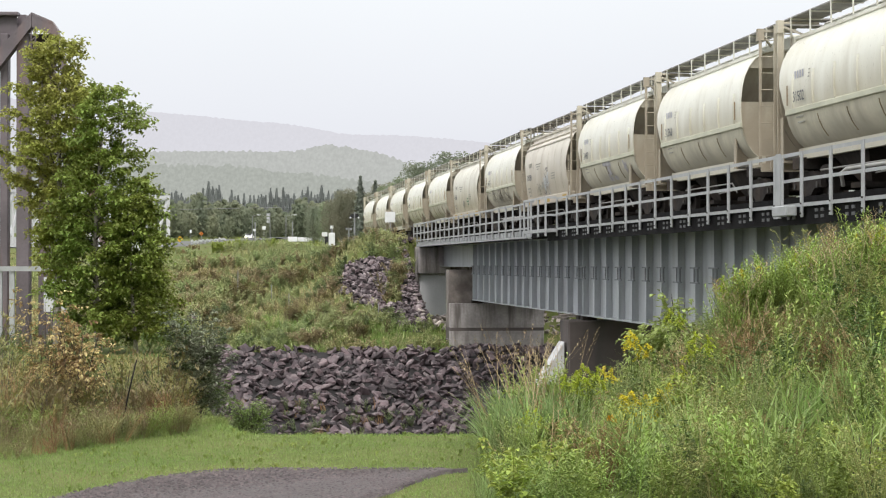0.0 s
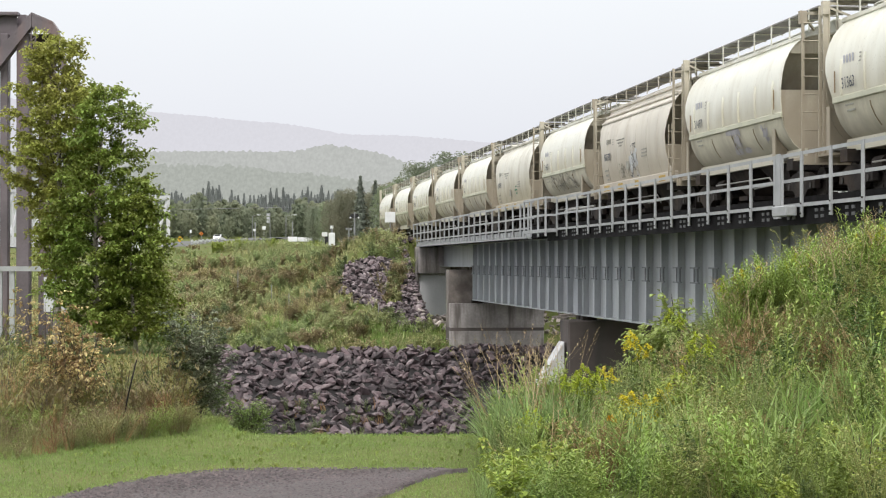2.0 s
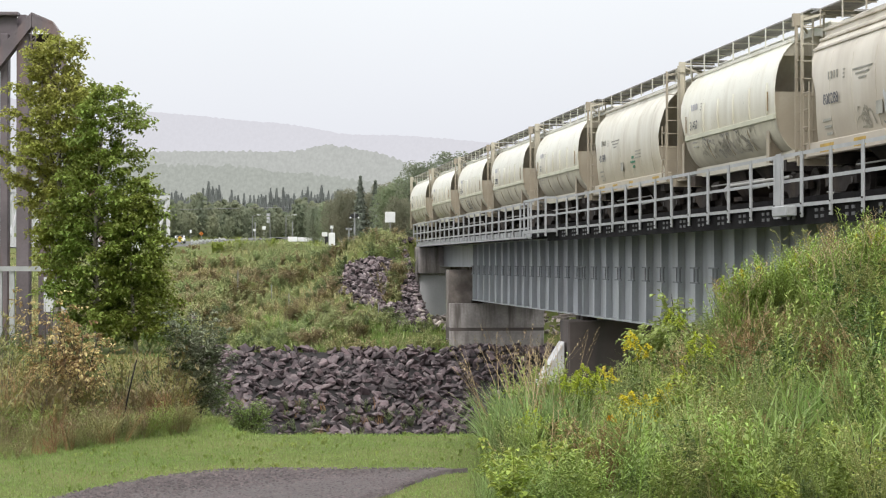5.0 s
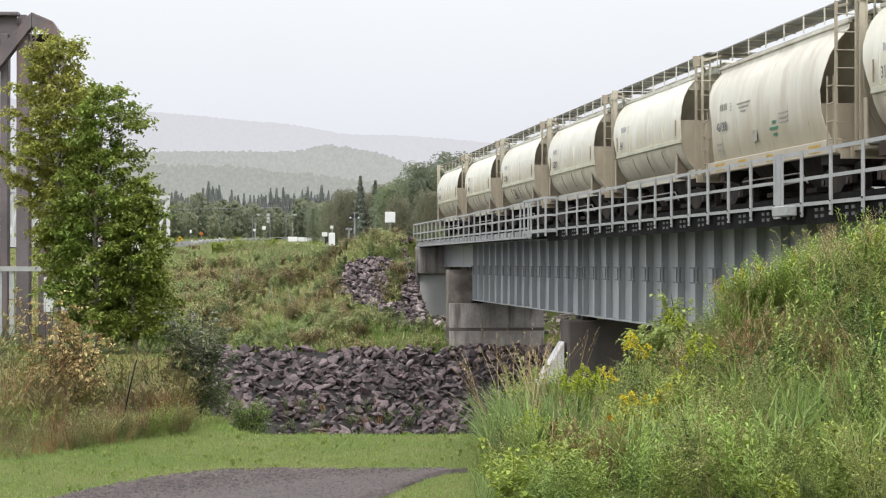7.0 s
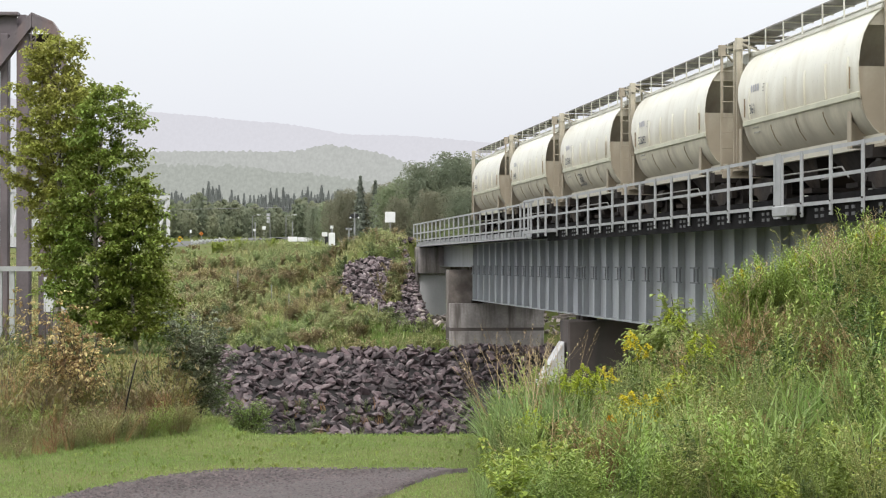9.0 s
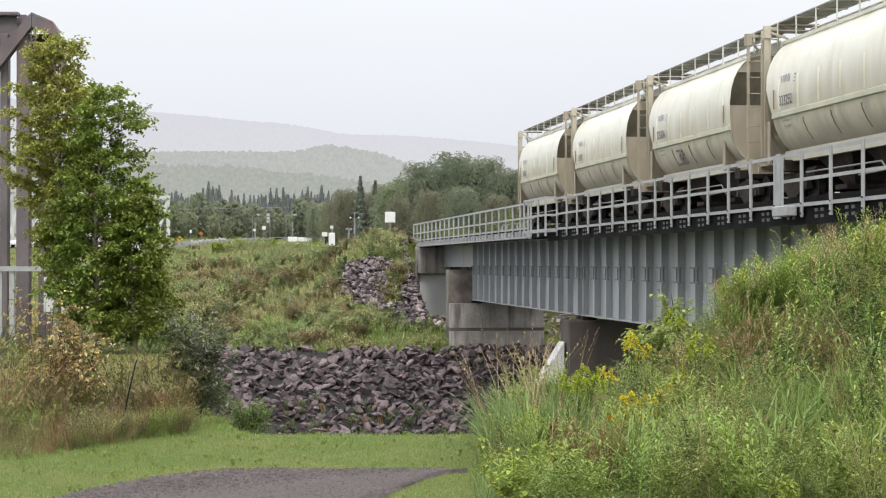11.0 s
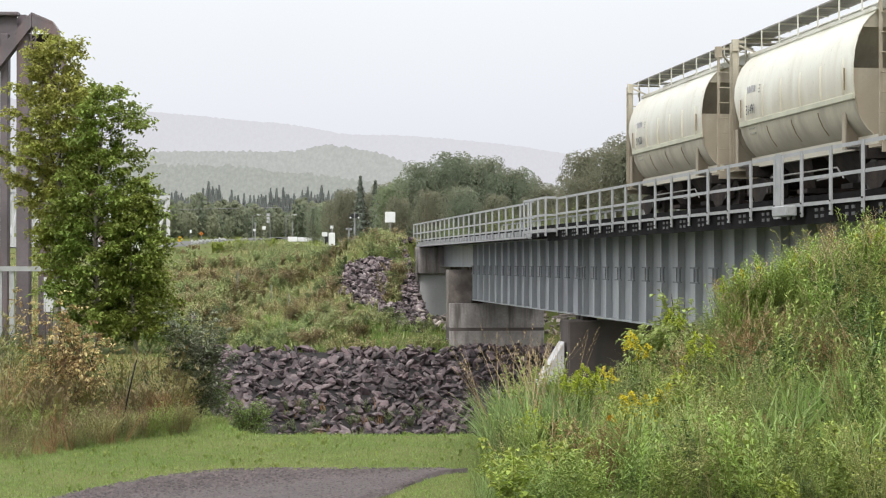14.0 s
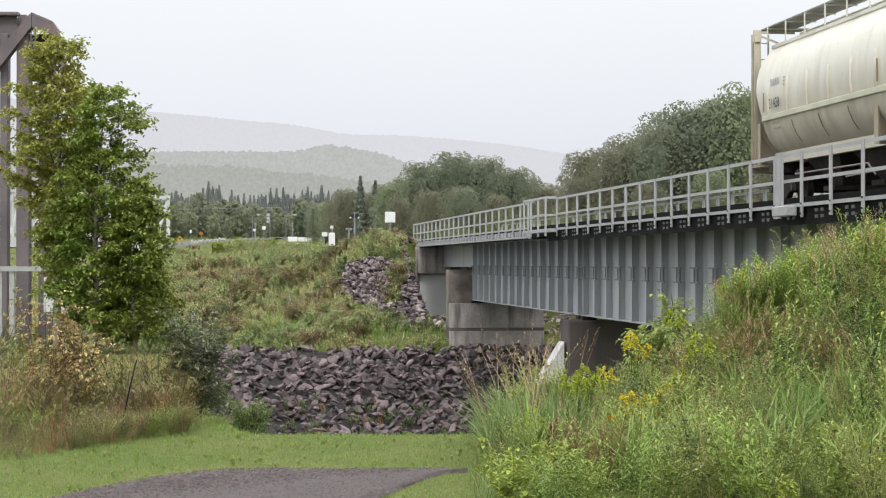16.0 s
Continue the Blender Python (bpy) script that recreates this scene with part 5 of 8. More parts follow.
def scatter(name, templates, pos, rg, mats, label, category, scale=(0.8, 1.2), tilt=0.15, pick=None, sink=0.0, sizes=None):
    """One object of many small plants: templates set at the given places."""
    pos = np.asarray(pos, float)
    n = len(pos)
    nprng = np.random.default_rng(rg.randrange(1 << 30))
    idx = nprng.integers(0, len(templates), n) if pick is None else np.asarray(pick)
    rot, sc = nprng.uniform(0, 6.283, n), nprng.uniform(scale[0], scale[1], n)
    if sizes is not None:
        sc = sc * np.asarray(sizes)
    tx, ty = nprng.normal(0, tilt, n), nprng.normal(0, tilt, n)
    VV, FF, MM, off = [], [], [], 0
    for k, (V, F, MI) in enumerate(templates):
        w = np.nonzero(idx == k)[0]
        if not len(w):
            continue
        c, s = np.cos(rot[w])[:, None], np.sin(rot[w])[:, None]
        x = (V[None, :, 0] * c - V[None, :, 1] * s) * sc[w][:, None]
        y = (V[None, :, 0] * s + V[None, :, 1] * c) * sc[w][:, None]
        z = V[None, :, 2] * sc[w][:, None]
        P = np.stack([x + z * tx[w][:, None] + pos[w, 0][:, None], y + z * ty[w][:, None] + pos[w, 1][:, None], z + pos[w, 2][:, None] - sink], -1).reshape(-1, 3)
        f = (F[None] + (np.arange(len(w)) * len(V))[:, None, None]).reshape(-1, 4) + off
        VV.append(P)
        FF.append(f)
        MM.append(np.tile(MI, len(w)))
        off += len(P)
    me = quad_mesh(name, np.concatenate(VV), np.concatenate(FF), np.concatenate(MM), mats)
    return tagged(new(name, me), label, category, kind="stuff")


def on_ground(ws, vs):
    ws, vs = np.asarray(ws, float), np.asarray(vs, float)
    z = ground_z(ws, vs)
    return np.stack([vs * SA + ws * CA, vs * CA - ws * SA, z], -1)


RG = random.Random(11)
NR = np.random.default_rng(5)

# ---- distance: glowing ridges as backdrops, the mist put into their colours ----
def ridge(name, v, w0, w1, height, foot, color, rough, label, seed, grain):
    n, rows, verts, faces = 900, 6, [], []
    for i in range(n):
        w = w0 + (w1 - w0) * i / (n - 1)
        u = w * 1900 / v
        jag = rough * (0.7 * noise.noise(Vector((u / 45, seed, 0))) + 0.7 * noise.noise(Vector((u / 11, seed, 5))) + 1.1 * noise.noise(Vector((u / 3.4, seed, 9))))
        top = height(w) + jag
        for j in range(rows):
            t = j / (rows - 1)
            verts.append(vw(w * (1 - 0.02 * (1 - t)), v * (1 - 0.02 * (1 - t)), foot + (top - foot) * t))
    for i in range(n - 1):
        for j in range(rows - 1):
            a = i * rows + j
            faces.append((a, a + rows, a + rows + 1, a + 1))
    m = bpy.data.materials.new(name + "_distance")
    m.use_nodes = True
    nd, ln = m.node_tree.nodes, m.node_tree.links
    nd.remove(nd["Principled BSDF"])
    # the ridge glows, with the haze mixed into its emission colour
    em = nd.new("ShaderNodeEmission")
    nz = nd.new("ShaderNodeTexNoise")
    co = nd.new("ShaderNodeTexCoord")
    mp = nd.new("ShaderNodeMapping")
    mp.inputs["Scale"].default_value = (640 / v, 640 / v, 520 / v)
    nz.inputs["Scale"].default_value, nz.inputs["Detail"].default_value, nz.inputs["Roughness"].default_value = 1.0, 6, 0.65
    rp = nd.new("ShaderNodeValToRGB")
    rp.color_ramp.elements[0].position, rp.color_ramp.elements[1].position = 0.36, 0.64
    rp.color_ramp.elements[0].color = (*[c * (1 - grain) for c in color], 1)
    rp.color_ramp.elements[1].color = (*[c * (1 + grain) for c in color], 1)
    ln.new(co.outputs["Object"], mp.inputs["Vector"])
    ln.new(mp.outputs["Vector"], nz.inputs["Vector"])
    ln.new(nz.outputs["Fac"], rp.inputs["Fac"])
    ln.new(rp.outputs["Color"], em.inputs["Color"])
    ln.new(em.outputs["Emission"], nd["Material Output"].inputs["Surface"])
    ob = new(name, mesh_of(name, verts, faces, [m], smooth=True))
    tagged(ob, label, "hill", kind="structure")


def bump(w, at, wide):
    return math.exp(-((w - at) / wide) ** 2)


ridge("backdrop_far_ridge", 4000, -1500, 900, lambda w: 263 - 0.092 * w - 9 * bump(w, -190, 80) - 10 * float(smooth01(120, 300, w)), 0, (0.715, 0.712, 0.765), 2.0, "glowing backdrop ridge on the horizon, mist put into its colour", 3, 0.02)
ridge("backdrop_wooded_hill", 1900, -700, 500, lambda w: 113 + 7 * bump(w, -112, 24) - 42 * float(smooth01(-85, 60, w)), 0, (0.51, 0.523, 0.503), 2.4, "glowing backdrop of a wooded hill, grey-green mist put into its colour", 5, 0.07)
ridge("backdrop_lower_slope", 1150, -420, 300, lambda w: 58 + 3 * math.sin(w * 0.03) - 12 * float(smooth01(-90, 20, w)), 0, (0.43, 0.45, 0.415), 2.4, "glowing backdrop of a lower wooded slope, mist put into its colour", 8, 0.09)


# ---- woods ----
def core(q, h, radius, low=0.08, sides=6):
    """The dense inside of a crown, seen only between the leaves."""
    rings = []
    for k in range(6):
        t = low + (0.93 - low) * k / 5
        r = radius(t) * h * 0.72
        rings.append([(r * math.cos(j * 6.2832 / sides + k), r * math.sin(j * 6.2832 / sides + k), h * t) for j in range(sides)])
    q.add([p for r in rings for p in r], [(k * sides + j, k * sides + (j + 1) % sides, (k + 1) * sides + (j + 1) % sides, (k + 1) * sides + j) for k in range(5) for j in range(sides)])


def far_crown(t):
    return 0.30 * math.sqrt(max(0.03, 1 - (2 * t - 0.95) ** 2))


def spire(t):
    return 0.19 * (1.02 - t) ** 0.95 + 0.008


def lobed(rg, q, h, crown, lobes, leaves, size, low=0.1):
    """Leaves over a crown of rounded lobes, facing outward."""
    heads = []
    for k in range(lobes):
        t = low + (0.96 - low) * ((k + rg.random()) / lobes) ** 0.85
        a, r = k * 2.4 + rg.uniform(-0.5, 0.5), crown(t) * h
        heads.append((np.array([math.cos(a) * r * 0.66, math.sin(a) * r * 0.66, h * t]), max(0.05 * h, r * rg.uniform(0.42, 0.62))))
    for k in range(leaves):
        c, r = heads[k % lobes]
        d = np.array([rg.gauss(0, 1), rg.gauss(0, 1), rg.gauss(0.25, 0.9)])
        d /= np.linalg.norm(d) + 1e-6
        p = c + d * r * np.array([1, 1, 0.8]) * rg.uniform(0.8, 1.12)
        d = d + np.array([rg.gauss(0, 0.3), rg.gauss(0, 0.3), rg.gauss(0.1, 0.3)])
        e1 = np.cross(d, [rg.gauss(0, 1), rg.gauss(0, 1), rg.gauss(0, 1)])
        e1 /= np.linalg.norm(e1) + 1e-6
        e2 = np.cross(e1, d / (np.linalg.norm(d) + 1e-6))
        e1, e2 = e1 * size * rg.uniform(0.4, 0.8), e2 * size * rg.uniform(0.3, 0.7)
        q.add([p - e1, p - e2 * 0.8, p + e1 * 0.9, p + e2], [(0, 1, 2, 3)])


def far_tree(rg, h, conifer):
    q = Quads()
    if not conifer:
        core(q, h, lambda t: far_crown(t) * 0.7)
        lobed(rg, q, h, far_crown, 16, 330, h * 0.078, 0.05)
    else:
        core(q, h, lambda t: spire(t) * 0.8)
        for _ in range(110):
            t = rg.random() ** 0.9
            z = h * (0.05 + 0.95 * t)
            a, k = rg.uniform(0, 6.28), h * spire(t) * (0.7 + 0.4 * rg.random())
            s = h * 0.034 * (1.1 - t) * rg.uniform(0.6, 1.4)
            p = np.array([k * math.cos(a), k * math.sin(a), z])
            e1 = np.array([-math.sin(a), math.cos(a), rg.uniform(-0.3, 0.3)]) * s
            e2 = np.array([math.cos(a) * 0.7, math.sin(a) * 0.7, -0.7]) * s
            q.add([p - e1, p - e2, p + e1, p + e2], [(0, 1, 2, 3)])
    stem(q, (0, 0, 0), (0, 0, h * 0.6), h * 0.012)
    return q.arrays()


tp_broad = [far_tree(RG, RG.uniform(13, 19), False) for _ in range(6)]
tp_con = [far_tree(RG, RG.uniform(16, 23), True) for _ in range(6)]


def wood_places(n, w0, w1, v0, v1):
    v = NR.uniform(v0, v1, n)
    return on_ground(NR.uniform(w0, w1, n) * v / 600, v)


scatter("far_broadleaf_wood", tp_broad, wood_places(240, -118, 20, 500, 590), RG, [LEAF["far_broad"]], "green broadleaf wood beyond the road, mist put into its colour", "wood", (0.36, 0.68), 0.02)
scatter("far_conifer_wood", tp_con, wood_places(900, -125, 20, 600, 740), RG, [LEAF["far_conifer"]], "dark conifer wood on the slope, mist put into its colour", "wood", (0.38, 0.86), 0.03)
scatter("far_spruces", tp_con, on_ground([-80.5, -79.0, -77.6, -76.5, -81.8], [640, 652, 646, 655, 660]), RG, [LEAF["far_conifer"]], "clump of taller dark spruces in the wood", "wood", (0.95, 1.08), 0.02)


def tapered(bm, pts, sides=7):
    """A tapering limb through points of (place, radius)."""
    rings = []
    for p, r in pts:
        rings.append([bm.verts.new((p[0] + r * math.cos(k * 6.2832 / sides), p[1] + r * math.sin(k * 6.2832 / sides), p[2])) for k in range(sides)])
    for a, b in zip(rings, rings[1:]):
        for k in range(sides):
            bm.faces.new((a[k], a[(k + 1) % sides], b[(k + 1) % sides], b[k]))
    bm.faces.new(rings[-1])
    for f in bm.faces:
        f.smooth = True


def make_tree(name, label, category, h, radius, crown, n_limbs, n_leaves, leaf_len, leaf_wide, leaf_mat, bark, seed, low=0.12, group="", rise=0.7, clump=0.35, lean=0.0, plain=False):
    """A tree: bent tapered trunk, limbs, and a crown of many leaves set in clumps along the limbs."""
    rg = random.Random(seed)
    th = thing(name, label, category, group)
    bm = bmesh.new()
    trunk = []
    for k in range(9):
        t = k / 8
        trunk.append(((lean * t * t + radius * 2.0 * math.sin(t * 5 + seed) * t, radius * 2.0 * math.cos(t * 4 + seed) * t, h * t - 0.1), radius * (1 - 0.93 * t)))
    tapered(bm, trunk, 8)

    def at(t):
        k = min(7, int(t * 8))
        a, b = trunk[k], trunk[k + 1]
        u = t * 8 - k
        return np.array([a[0][i] + (b[0][i] - a[0][i]) * u for i in range(3)]), a[1] + (b[1] - a[1]) * u
    ends = []
    for k in range(n_limbs):
        t = low + (0.985 - low) * (k + rg.random()) / n_limbs
        b, r = at(t)
        reach = crown(t) * h * rg.uniform(0.65, 1.12)
        a = rg.uniform(0, 6.28)
        up = reach * rise * rg.uniform(0.5, 1.2)
        p1 = b + np.array([math.cos(a) * reach * 0.5, math.sin(a) * reach * 0.5, up * 0.35])
        p2 = b + np.array([math.cos(a) * reach, math.sin(a) * reach, up])
        tapered(bm, [(b, r * 0.5 + 0.004), (p1, r * 0.3 + 0.003), (p2, 0.004)], 5)
        for u in (0.4, 0.6, 0.8, 0.95, 1.05):
            ends.append((b + (p1 - b) * min(1, u * 2) if u < 0.5 else p1 + (p2 - p1) * (u - 0.5) * 2, reach))
    part("trunk", bm, bark, th)
    far = max(e[1] for e in ends)
    q = Quads()
    if plain:
        core(q, h, lambda t: crown(t) * 0.72, low + 0.05, 8)
        if rise > 0:
            lobed(rg, q, h, crown, 40, n_leaves, leaf_len, low)
        for _ in range(0 if rise > 0 else 2600):
            t = rg.random() ** 1.1
            a, k = rg.uniform(0, 6.28), h * (crown(t) * 1.15 + 0.006) * (0.45 + 0.6 * rg.random()) * (0.8 + 0.2 * math.sin(t * 70))
            p = np.array([k * math.cos(a), k * math.sin(a), h * (0.04 + 0.96 * t) - k * 0.25])
            e1 = np.array([-math.sin(a), math.cos(a), rg.uniform(-0.3, 0.3)]) * leaf_wide * rg.uniform(0.4, 1.0)
            e2 = np.array([math.cos(a), math.sin(a), -0.5]) * leaf_len * rg.uniform(0.4, 1.0)
            q.add([p - e1, p - e2, p + e1, p + e2], [(0, 1, 2, 3)])
        n_leaves = 0
    for _ in range(n_leaves):
        c, reach = ends[rg.randrange(len(ends))]
        while rg.random() > reach / far:
            c, reach = ends[rg.randrange(len(ends))]
        s = clump * max(reach, h * 0.06)
        p = c + np.array([rg.gauss(0, s * 0.55), rg.gauss(0, s * 0.55), rg.gauss(0, s * 0.45)])
        if p[2] < h * 0.04:
            continue
        a = rg.uniform(0, 6.28)
        leaf(q, p, (math.cos(a), math.sin(a), rg.uniform(-1.1, 0.4)), leaf_len * rg.uniform(0.6, 1.25), leaf_wide * rg.uniform(0.6, 1.2))
    part_mesh("crown", quad_mesh("crown", *q.arrays(), [leaf_mat]), th)
    return th


def put(ob, w, v, rot=0.0, s=1.0, dz=0.0):
    p = on_ground([w], [v])[0]
    ob.matrix_basis = Matrix.Translation((p[0], p[1], p[2] + dz)) @ Matrix.Rotation(rot, 4, "Z") @ Matrix.Scale(s, 4)
    return ob


def wood_crown(t):
    return 0.30 * math.sqrt(max(0.02, 1 - ((t - 0.52) / 0.52) ** 2))


def fir_crown(t):
    return 0.19 * (1.03 - t)


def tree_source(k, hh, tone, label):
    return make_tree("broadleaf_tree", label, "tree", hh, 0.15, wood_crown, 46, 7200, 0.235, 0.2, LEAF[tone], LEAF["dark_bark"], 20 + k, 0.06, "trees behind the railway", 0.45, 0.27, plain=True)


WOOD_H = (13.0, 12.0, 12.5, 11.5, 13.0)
wood = [tree_source(0, 13.0, "broadleaf", "full grey-green broadleaf tree, light mist put into its colour"), tree_source(1, 12.0, "broadleaf", "full grey-green broadleaf tree, light mist put into its colour"),
        tree_source(2, 12.5, "olive_tree", "olive-brown broadleaf tree, light mist put into its colour"), tree_source(3, 11.5, "fresh_tree", "light green broadleaf tree, light mist put into its colour"),
        make_tree("spruce_tree", "dark narrow spruce tree, light mist put into its colour", "tree", 13.0, 0.13, fir_crown, 60, 4000, 0.30, 0.2, LEAF["conifer"], LEAF["dark_bark"], 41, 0.05, "trees behind the railway", -0.25, 0.3, plain=True)]
# (metres to the right, ahead, height, kind)
spots = [(-6.2, 226, 7.4, 3), (-4.4, 232, 8.8, 3), (-2.6, 224, 10.3, 0), (-0.4, 230, 9.8, 2), (1.0, 222, 11.4, 1), (3.2, 228, 10.6, 0), (5.0, 224, 11.0, 0), (7.2, 230, 9.6, 2), (8.8, 226, 9.7, 0),
         (10.6, 232, 8.6, 2), (12.4, 226, 7.4, 2), (14.6, 230, 6.2, 3), (-4.8, 206, 5.6, 2), (-1.4, 204, 6.2, 2), (2.2, 206, 6.4, 0), (5.8, 204, 5.8, 2), (9.4, 206, 5.4, 2),
         (10.6, 152, 5.6, 2), (11.9, 158, 8.2, 2), (13.6, 150, 7.8, 2), (15.2, 156, 9.2, 2), (16.6, 148, 9.2, 0), (18.1, 152, 11.2, 0), (19.9, 150, 11.4, 1), (21.9, 148, 11.9, 0), (23.7, 146, 12.2, 3),
         (15.0, 140, 4.6, 2), (19.4, 138, 5.4, 3), (23.2, 136, 6.0, 2),
         (-17.6, 312, 7.8, 2), (-15.4, 306, 9.4, 2), (-13.0, 316, 9.0, 0), (-11.2, 304, 8.8, 2), (-9.0, 300, 10.4, 2), (-7.0, 310, 10.0, 3), (-19.6, 330, 7.6, 3), (-22.6, 340, 7.2, 0),
         (-12.9, 298, 11.6, 4), (-10.5, 296, 10.6, 4), (-14.2, 322, 9.6, 4), (14.3, 214, 6.6, 4), (16.0, 176, 4.2, 4)]
taken = set()
for w, v, hh, kind in spots:
    p = on_ground([w], [v])[0]
    ob = wood[kind] if kind not in taken else copy_thing(wood[kind], Matrix())
    taken.add(kind)
    ob.matrix_basis = Matrix.Translation((p[0], p[1], p[2] - 0.1)) @ Matrix.Rotation(RG.uniform(0, 6.28), 4, "Z") @ Matrix.Scale(hh / WOOD_H[kind] * RG.uniform(0.96, 1.03), 4)

# low scrub under and between those trees
scrub_t = [leafy(RG, 2.2, 46, 0.24, 0.14, 0, 8, 0.3, 0.05, 0.6) for _ in range(4)]
sv = NR.uniform(128, 215, 260)
sw = np.where(NR.random(260) < 0.5, NR.uniform(6.5, 34, 260), NR.uniform(-2, 34, 260))
keep = (sv * SA + sw * CA) > 20.5
scatter("trackside_scrub", scrub_t, on_ground(sw[keep], sv[keep]), RG, [LEAF["clump_dark"]], "low green scrub along the far side of the track", "scrub", (0.6, 1.5), 0.1)

# ---- riverside: stones ----
def rock_mesh(name, rg, material):
    bm = bmesh.new()
    sx, sy, sz = rg.uniform(0.42, 0.62), rg.uniform(0.28, 0.45), rg.uniform(0.17, 0.3)
    for _ in range(15):
        a, b = rg.uniform(0, 6.28), rg.uniform(-1, 1)
        c = math.sqrt(1 - b * b)
        bm.verts.new((sx * c * math.cos(a) * rg.uniform(0.85, 1.1), sy * c * math.sin(a) * rg.uniform(0.85, 1.1), sz * b))
    r = bmesh.ops.convex_hull(bm, input=bm.verts[:])
    bmesh.ops.delete(bm, geom=[g for g in r["geom_interior"] if isinstance(g, bmesh.types.BMVert)], context="VERTS")
    me = bpy.data.meshes.new(name)
    bm.to_mesh(me)
    bm.free()
    me.materials.append(material)
    return me


ROCKS = [rock_mesh("stone", RG, M["rock"]) for _ in range(14)]


def rock_field(name, label, places, size, n_parts, far_mat):
    """A bank of riprap: the first stones as parts, the rest joined."""
    th = thing(name, label, "riprap", kind="structure")
    rest_v, rest_f, off = [], [], 0
    for i, p in enumerate(places):
        me = ROCKS[RG.randrange(14)]
        s = size * RG.choice((0.55, 0.75, 0.9, 1.0, 1.2, 1.45))
        mt = Matrix.Translation(p) @ Euler((RG.uniform(-0.9, 0.9), RG.uniform(-0.9, 0.9), RG.uniform(0, 6.28))).to_matrix().to_4x4() @ Matrix.Scale(s, 4)
        if i < n_parts:
            ob = part_mesh("stone", me, th)
            ob.matrix_basis = mt
        else:
            rest_v += [mt @ v.co for v in me.vertices]
            rest_f += [[off + k for k in f.vertices] for f in me.polygons]
            off += len(me.vertices)
    if rest_v:
        ob = part_mesh("small_stones", mesh_of("small_stones", rest_v, rest_f, [far_mat]), th)
        tagged(ob, kind="stuff")


def bank_places(n, w0, w1, v0, v1, ok=None):
    out = []
    while len(out) < n:
        w, v = NR.uniform(w0, w1), NR.uniform(v0, v1)
        if ok is None or ok(w, v):
            p = on_ground([w], [v])[0]
            out.append(Vector((p[0], p[1], p[2] + RG.uniform(-0.05, 0.3))))
    return out


def gap_sheet(name, label, w0, w1, v0, v1, ok, lift=0.06):
    """A near-black sheet under the stones that stands for the shade in their gaps."""
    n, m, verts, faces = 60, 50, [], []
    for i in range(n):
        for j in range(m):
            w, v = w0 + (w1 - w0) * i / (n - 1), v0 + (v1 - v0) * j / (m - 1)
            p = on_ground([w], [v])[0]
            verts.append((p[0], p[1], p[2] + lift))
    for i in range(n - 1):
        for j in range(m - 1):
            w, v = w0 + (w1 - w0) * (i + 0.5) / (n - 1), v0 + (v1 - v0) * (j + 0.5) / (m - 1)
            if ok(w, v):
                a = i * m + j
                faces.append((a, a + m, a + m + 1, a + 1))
    ob = new(name, mesh_of(name, verts, faces, [M["rock_gap_shade"]], smooth=True))
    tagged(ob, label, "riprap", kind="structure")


gap_sheet("riprap_bed", "dark sheet that stands for shade between the riprap stones", -16, 8, 88.5, 99.6, lambda w, v: v < 99.2 + 0.25 * math.sin(w * 1.7))
order = sorted(bank_places(2500, -15.0, 7.5, 89.6, 99.6) + bank_places(200, 1.2, 9.0, 99.6, 101.6), key=lambda p: p.z)
RG.shuffle(order)
rock_field("riprap_bank", "bank of angular purple-grey riprap stones beside the river", order, 0.56, 300, M["rock_far"])


def on_cone(w, v):
    # stones round the corner of the embankment, with a grassy tongue left free
    edge = np.interp(v, (107.3, 108.7, 109.8, 112.3, 117.0), (-2.4, -3.2, -4.7, -5.9, -6.3)) + 0.25 * math.sin(3 * v)
    tongue = -3.5 + 0.12 * (v - 110) < w < -2.35 and v > 109.9
    return edge < w < -0.9 and v < (116.3 if w < -3.0 else 117.6) and not tongue


gap_sheet("embankment_bed", "dark sheet that stands for shade between the embankment stones", -8.2, -0.7, 104.5, 118.4, on_cone, 0.05)
cone = bank_places(1250, -7.6, -0.6, 105.5, 118.2, on_cone)
rock_field("embankment_riprap", "purple-grey stones piled beside the bridge abutment", cone, 0.40, 120, M["rock_light"])
strip = bank_places(110, -3.2, 0.5, 111.0, 120.0, lambda w, v: 11.75 < v * SA + w * CA < 12.7)
rock_field("wing_wall_riprap", "dark stones heaped against the wing wall", strip, 0.42, 0, M["rock_far"])
foot = bank_places(420, -1.7, 9.0, 107.0, 116.8)
rock_field("abutment_rubble", "pale rubble stones under the bridge", foot, 0.4, 0, M["rock_pale"])
rock_field("meadow_stones", "few grey stones lying in the meadow", bank_places(40, -15.5, -14.0, 106, 110), 0.5, 40, M["rock_far"])

# ---- far bank meadow ----
MEADOW = [tuft(RG, 11, 0.7, 0.06, 0.35, 0.7, 0, 2) for _ in range(4)] + [leafy(RG, 0.7, 12, 0.20, 0.10, 0, 4) for _ in range(3)]
mv = 99.3 + 52 * NR.random(3700) ** 1.15
mw = NR.uniform(-0.245, 0.0, 3700) * mv * 1.0 + NR.uniform(0, 1.5, 3700)
rock_free = np.array([not (on_cone(a, b) and 105.5 < b < 120 and a > -7.2) for a, b in zip(mw, mv)])
under = (mv * SA + mw * CA) < 12.4
sel = rock_free & under
scatter("meadow_grass", MEADOW, on_ground(mw[sel], mv[sel]), RG, [LEAF["meadow"]], "rough mixed green and brown meadow grass", "grass", (0.5, 1.15), 0.15, sizes=1 - 0.62 * smooth01(126, 138, mv[sel]))
g2v = NR.uniform(99.3, 107.5, 800)
g2w = NR.uniform(-11, 0.4, 800)
